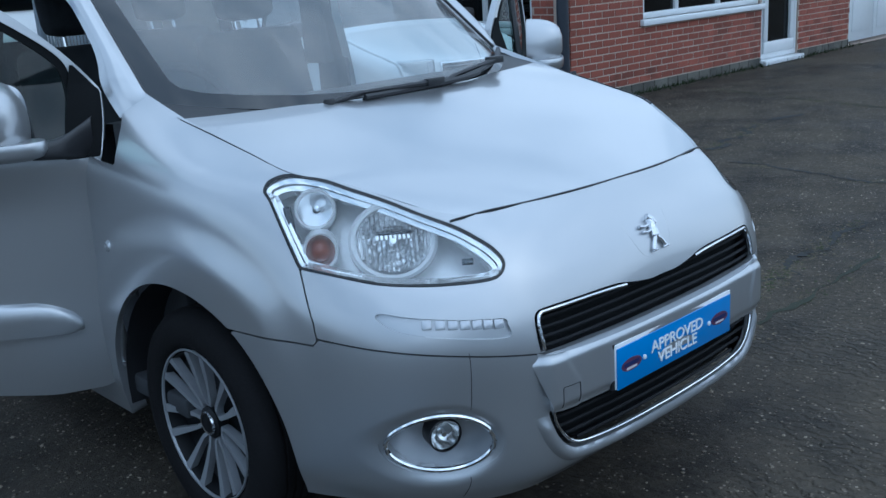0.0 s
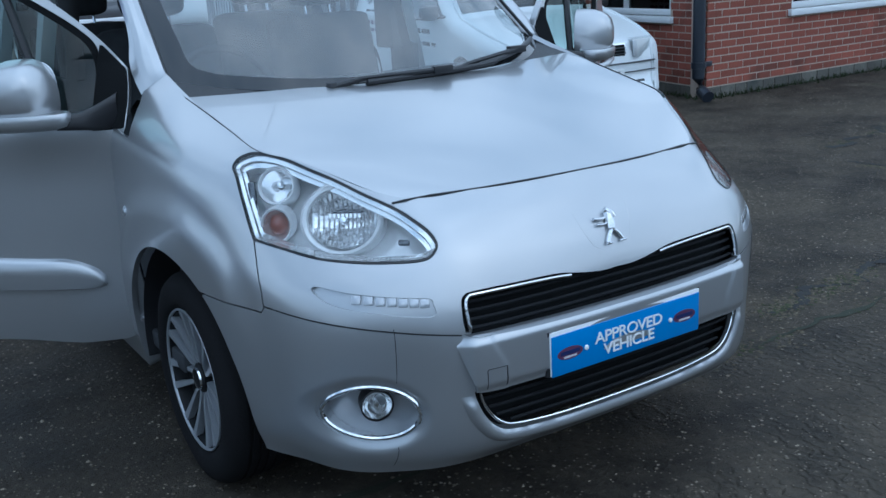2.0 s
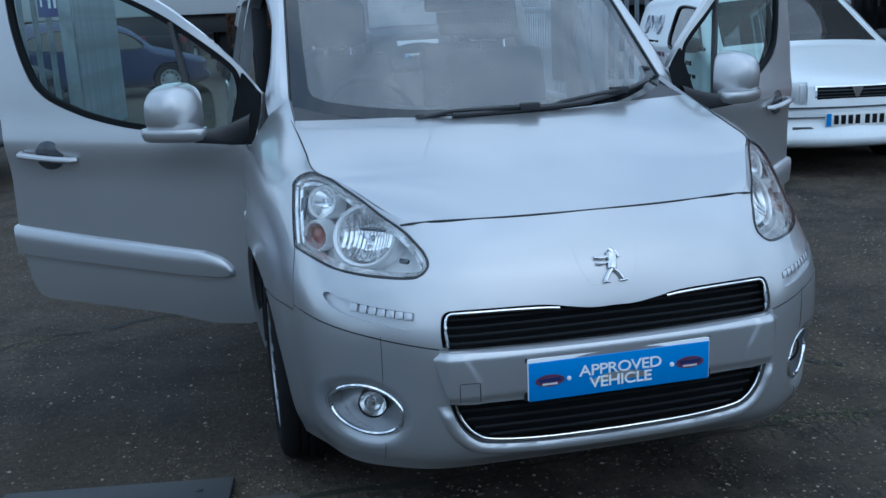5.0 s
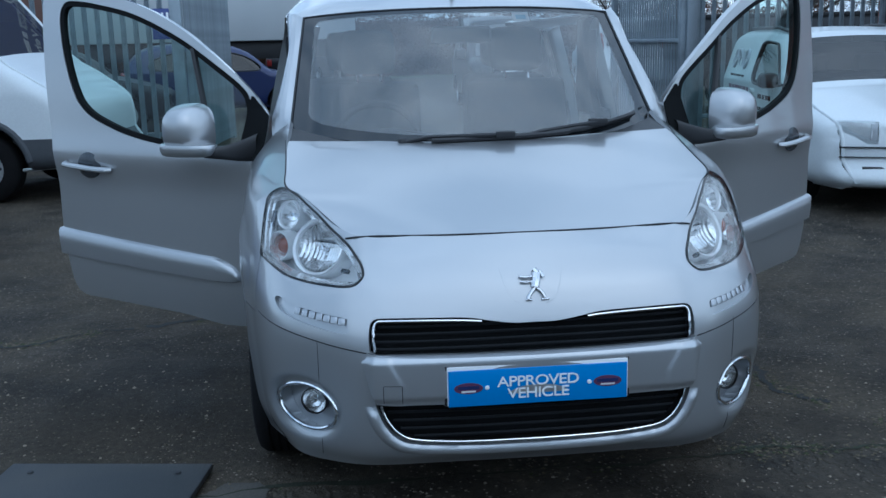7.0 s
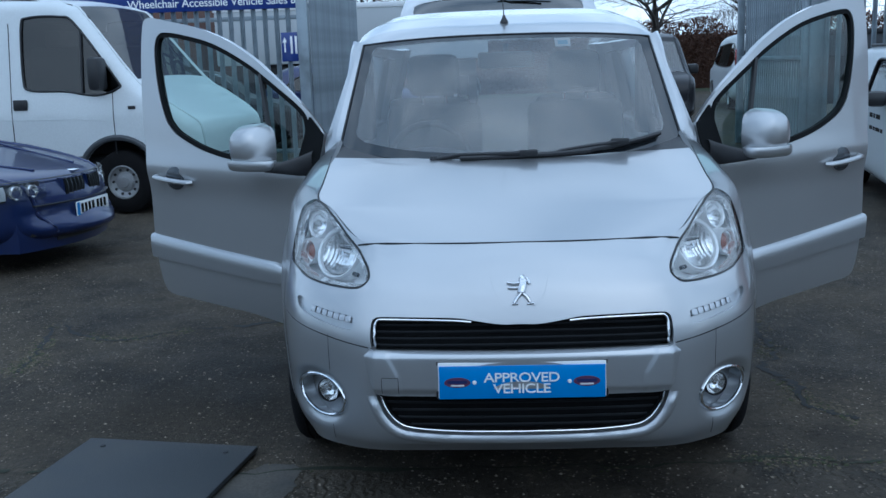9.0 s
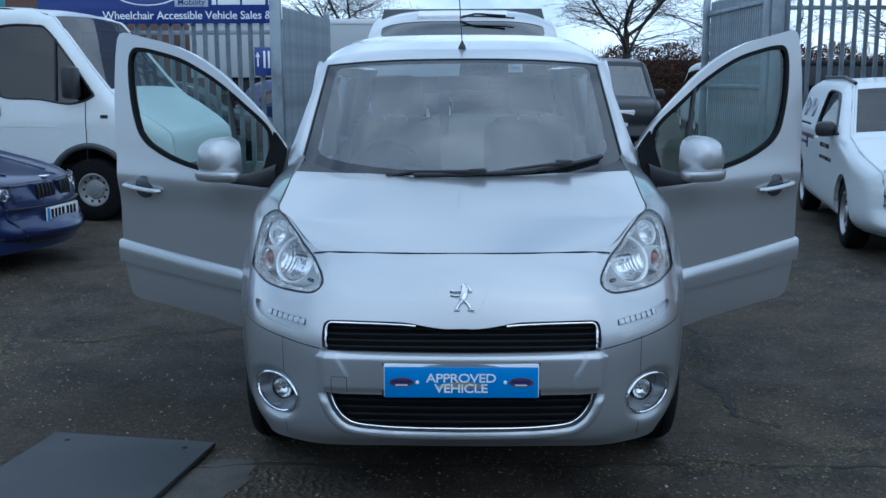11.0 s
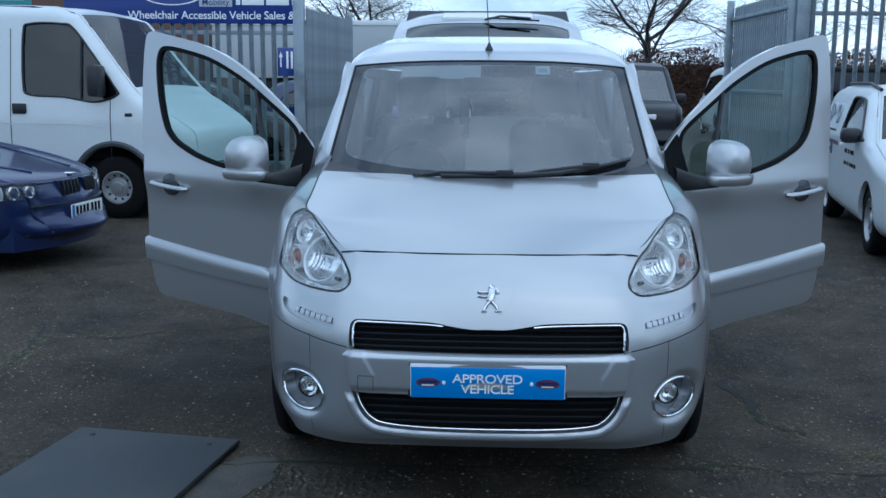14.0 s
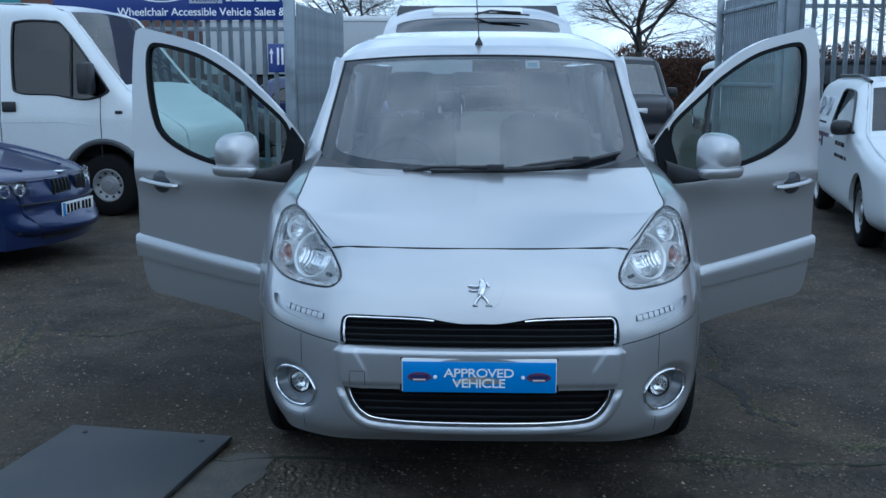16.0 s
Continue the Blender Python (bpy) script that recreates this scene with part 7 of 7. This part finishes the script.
# black people carrier beyond the gate
MPV = [(2.25, .30), (2.30, .60), (2.22, .92), (1.95, 1.06), (1.45, 1.18), (.78, 1.72), (.5, 1.84), (-.5, 1.90), (-2.3, 1.86), (-2.4, 1.2), (-2.4, .34), (0, .28)]
mpv, mh = parked("black_van", Matrix.Translation((3.30, 18.2, 0)) @ Matrix.Rotation(radians(-93), 4, "Z"), PAINT_BLACK, MPV, 1.90, (1.45, -1.5), [[(.95, 1.16), (.55, 1.55), (.3, 1.66), (-.4, 1.68), (-.4, 1.14)]],
                 "black people carrier parked beyond the gate", "van", shoulder=1.0, lean=.16, nose=.16, nose_from=.7, wheel_r=.33, screen=(.76, 1.50, 1.15), pane_mat=PALE_SCREEN)
lamp_pair(mpv, 2.16, .70, .86, (.34, .17), 25)
fitting("grille", mpv, (2.20, -.40, .74), (2.315, .40, .90), LAMP_GREY, .03)
fitting("bumper_slot", mpv, (2.20, -.60, .40), (2.335, .60, .52), BLACK_TRIM, .02)
reg_plate(mpv, Matrix.Translation((2.345, 0, .60)))
side_mirror(mpv, 1.0, .93, 1.18, BLACK_TRIM, (.14, .22, .20))

# further off: box lorry, small cars
lorry = empty("box_lorry", Matrix.Translation((-1.2, 22, 0)), "long pale grey box lorry standing beyond the fence", "lorry")
fitting("box_body", lorry, (-5.3, 0, 1.55), (1.5, 5.5, 2.98), PAINT_GREY, .03)
fitting("box_rail", lorry, (-5.33, -.02, 2.86), (1.53, 5.52, 2.99), UPVC, .01)
fitting("chassis", lorry, (-5.0, .3, 1.12), (1.2, 5.2, 1.55), BLACK_TRIM, .02)
for x in (-4.6, 1.1):
    for y in (1.0, 4.4):
        bm = bmesh.new()
        lathe(bm, [(.20, -.12), (.57, -.12), (.60, -.08), (.60, .08), (.57, .12), (.20, .12)], Matrix.Translation((x, y, .60)) @ Matrix.Rotation(radians(90), 4, "Y"), 28)
        part("tyre", bm, RUBBER, lorry)
HATCH = [(1.9, .25), (1.95, .5), (1.88, .70), (1.1, .92), (.9, .98), (.25, 1.42), (-1.3, 1.45), (-1.85, 1.0), (-1.9, .4), (-1.85, .25), (0, .22)]


def hatch(x, y, turn, paint, label):
    ob, h = parked("hatchback", Matrix.Translation((x, y, 0)) @ Matrix.Rotation(radians(turn), 4, "Z"), paint, HATCH, 1.72, (1.2, -1.25), [[(.75, .98), (.25, 1.30), (-1.0, 1.32), (-1.4, 1.02), (0, .95)]], label, "car", lean=.3, nose=.15, screen=(.25, .92, .97), group="cars beyond the fence")
    lamp_pair(ob, 1.84, .60, .62, (.3, .14), 22)
    reg_plate(ob, Matrix.Translation((1.99, 0, .42)))
    for s in (1, -1):
        fitting("tail_lamp", ob, (-1.94, s * .68 - .08, .72), (-1.86, s * .68 + .08, .95), PAINT_RED, .02)


carrier, ch = parked("white_people_carrier", Matrix.Translation((7.7, 25.0, 0)) @ Matrix.Rotation(radians(84), 4, "Z"), PAINT_WHITE, MPV, 1.86, (1.45, -1.5), [[(.95, 1.16), (.55, 1.55), (.3, 1.66), (-2.0, 1.68), (-2.0, 1.14)]],
                     "white people carrier with red tail lamps beyond the gate", "car", shoulder=1.0, lean=.16, nose=.16, nose_from=.7, wheel_r=.33, screen=(.76, 1.50, 1.15))
for s in (1, -1):
    fitting("tail_lamp", carrier, (-2.43, s * .80 - .07, .95), (-2.30, s * .80 + .07, 1.55), PAINT_RED, .02)
fitting("rear_glass", carrier, (-2.45, -.66, 1.20), (-2.38, .66, 1.72), DARK_GLASS, .02)
reg_plate(carrier, Matrix.Translation((-2.42, 0, .85)) @ Matrix.Rotation(radians(180), 4, "Z"))
hatch(-1.1, 33.5, 72, PAINT_BLACK, "black hatchback parked far beyond the gate")
hatch(-2.7, 18.6, 12, PAINT_BLUE, "dark blue hatchback parked under the box lorry")
hatch(-5.2, 15.6, 5, PAINT_BLACK, "dark hatchback beyond the fence")
hatch(-8.6, 15.5, 20, PAINT_RED, "dark red hatchback beyond the fence")
hatch(-10.5, 20.5, 0, PAINT_BLUE, "dark blue hatchback beyond the fence")
flat = empty("flatbed_lorry", Matrix.Translation((6.0, 15.0, 0)), "dark grey flatbed lorry behind the fence", "lorry")
fitting("bed", flat, (0, 0, 1.35), (6.0, 2.2, 1.75), BUMPER_GREY, .03)
fitting("rail", flat, (0, -.03, 1.72), (6.0, .03, 1.80), BLACK_TRIM, .01)
fitting("chassis", flat, (.3, .3, .5), (5.7, 1.9, 1.35), BLACK_TRIM, .03)
for x in (1.0, 4.6):
    bm = bmesh.new()
    lathe(bm, [(.20, -.12), (.44, -.12), (.47, -.08), (.47, .08), (.44, .12), (.20, .12)], Matrix.Translation((x, .2, .47)) @ Matrix.Rotation(radians(90), 4, "X"), 28)
    part("tyre", bm, RUBBER, flat)


# ---- far side: brown hedge, bare trees, low buildings ----
BARK = material("dark winter bark", (.045, .040, .036), .95, 0, .25, 3.0, 40.0, .4)
HEDGE = material("brown beech hedge leaves", (.085, .040, .024), .9, 0, .35, 1.2, 30.0, .3)
TWIG = material("fine winter twigs", (.055, .046, .038), .95, 0, .25, 3.0, 40.0)


def bare_tree(name, x, y, height, seed, label):
    """A short trunk, spreading limbs and six orders of ever finer, slightly hanging twigs."""
    rng = random.Random(seed)
    tree = empty(name, Matrix.Translation((x, y, 0)), label, "tree")
    wood, twigs = ([], []), ([], [])

    def limb(p, d, length, r, level):
        pts, q, n = [p.copy()], p.copy(), 5 if level < 2 else 4 if level < 4 else 3
        for k in range(n):
            sag = (.10, .05, .02, -.02, -.07, -.10)[level]
            d = (d + Vector((rng.gauss(0, .17), rng.gauss(0, .17), rng.gauss(sag, .10)))).normalized()
            q = q + d * length / n
            pts.append(q.copy())
        seg = 8 if level == 0 else 5 if level < 3 else 3
        verts, faces = wood if level < 2 else twigs
        first = len(verts)
        for i, a in enumerate(pts):
            rr = r * (1 - .5 * i / n) * (1.35 if level == 0 and i == 0 else 1)
            t = (pts[min(i + 1, n)] - pts[max(i - 1, 0)]).normalized()
            s = t.cross(Vector((.3, .2, .9))).normalized()
            u = s.cross(t)
            verts.extend(tuple(a + (s * math.cos(6.2832 * k / seg) + u * math.sin(6.2832 * k / seg)) * rr) for k in range(seg))
        for i in range(n):
            for k in range(seg):
                b, c = first + i * seg, (k + 1) % seg
                faces.append((b + k, b + c, b + seg + c, b + seg + k))
        if level >= 5:
            return
        for k in range((6, 5, 5, 4, 3)[level]):
            at = pts[rng.choice((3, 4, 5, 5))] if level == 0 else pts[max(1, min(n, int(n * rng.uniform(.3, 1.1))))]
            a, spread = rng.uniform(0, 6.283), rng.uniform(.55, 1.15)
            nd = (d * (.55 if level else .45) + Vector((math.cos(a) * spread, math.sin(a) * spread, rng.uniform(-.15, .40)))).normalized()
            limb(at, nd, length * (rng.uniform(.85, 1.2) if level == 0 else rng.uniform(.5, .74)), max(r * rng.uniform(.27, .42) * (1.3 if level > 1 else 1), .005), level + 1)

    limb(Vector((0, 0, -.1)), Vector((0, 0, 1)), height * .30, height * .021, 0)
    mesh_object("trunk", *wood, BARK, tree)
    mesh_object("crown", *twigs, TWIG, tree)


for k, (x, y, h) in enumerate(((6.4, 33, 10.5), (11.6, 36, 9.5), (-4.2, 37, 10), (16.5, 33, 9))):
    bare_tree("bare_tree", x, y, h, 21 + k, "tall bare winter tree beyond the yard")


def hedge(name, x0, x1, y, height, count, seed, mat, label):
    rng = random.Random(seed)
    v, f = [], []
    for k in range(count):
        x = rng.uniform(x0, x1)
        top = height * (1 + .10 * math.sin(x * .9) + .06 * math.sin(x * 2.7))
        z = top * rng.random() ** .7
        p = Vector((x, y + rng.gauss(0, .45) * (1 - .3 * z / top), z))
        a, b = Vector([rng.gauss(0, 1) for _ in range(3)]).normalized(), Vector([rng.gauss(0, 1) for _ in range(3)]).normalized()
        s = rng.uniform(.03, .085)
        n = len(v)
        v += [tuple(p - a * s), tuple(p + b * s * .6), tuple(p + a * s), tuple(p - b * s * .6)]
        f.append((n, n + 1, n + 2, n + 3))
    tagged(mesh_object(name, v, f, mat, smooth=False), label, "hedge", kind="stuff")


hedge("hedge", -12, 22, 40, 2.7, 60000, 5, HEDGE, "tall brown beech hedge along the far side")
# thin upright shoots of bare scrub
rng = random.Random(6)
v, f = [], []
for k in range(15000):
    x = rng.uniform(-16, 32)
    top = 2.9 + .5 * math.sin(x * .55) + .35 * math.sin(x * 1.7 + 1)
    z = top * rng.random() ** .6
    p, a = Vector((x, 43 + rng.gauss(0, .7), z)), Vector((rng.gauss(0, .35), 0, 1)).normalized() * rng.uniform(.25, .7)
    w = Vector((rng.uniform(.006, .014), 0, 0))
    n = len(v)
    v += [tuple(p - w), tuple(p + w), tuple(p + a)]
    f.append((n, n + 1, n + 2))
tagged(mesh_object("scrub", v, f, TWIG, smooth=False), "bare scrub rising behind the hedge", "scrub", kind="stuff")
WALL_FAR = material("brown boundary wall", (.10, .055, .042), .9, 0, .25, .8, 12.0, .2)
bm = bmesh.new()
box(bm, (-40, 40.6, 0), (50, 40.9, 2.3), .02)
tagged(part("boundary_wall", bm, WALL_FAR), "brown boundary wall behind the hedge", "wall", kind="structure")
# workshop behind the left fence
SHED = material("brown profiled cladding", (.12, .065, .05), .7, 0, .2, .9, 20.0, .1)
shed = empty("workshop", Matrix.Translation((-14, 24, 0)), "brown clad workshop behind the fence", "building")
fitting("wall", shed, (-6, 0, 0), (6.5, 8, 4.2), SHED, .02)
fitting("roof", shed, (-6.3, -.3, 4.2), (6.8, 8.3, 4.45), BUMPER_GREY, .02)
for k in range(3):
    fitting("shutter", shed, (-4.5 + k * 3.6, -.05, 0), (-1.9 + k * 3.6, .02, 3.0), PAINT_GREY, .01)
GRASS = material("rough verge grass", (.045, .058, .028), .95, 0, .35, 1.5, 40.0, .4)
mesh_v = [(-40, 37.0, .012), (45, 37.0, .012), (45, 39.8, .012), (-40, 39.8, .012)]
tagged(mesh_object("verge", mesh_v, [(0, 1, 2, 3)], GRASS), "rough grass verge before the hedge", "grass", kind="structure")

# behind the walk, unseen: a pale block with shutters, added to brighten reflections
unit = empty("industrial_unit", Matrix.Translation((0, -13.5, 0)), "unseen pale grey block added behind the walk to brighten reflections", "building")
fitting("wall", unit, (-26, -6, 0), (26, 0, 3.4), PAINT_GREY, .02)
fitting("roof", unit, (-26.4, -6.4, 3.4), (26.4, .4, 3.65), BUMPER_GREY, .02)
for k in range(6):
    fitting("shutter", unit, (-23 + k * 8, -.02, 0), (-19 + k * 8, .05, 2.9), UPVC, .01)
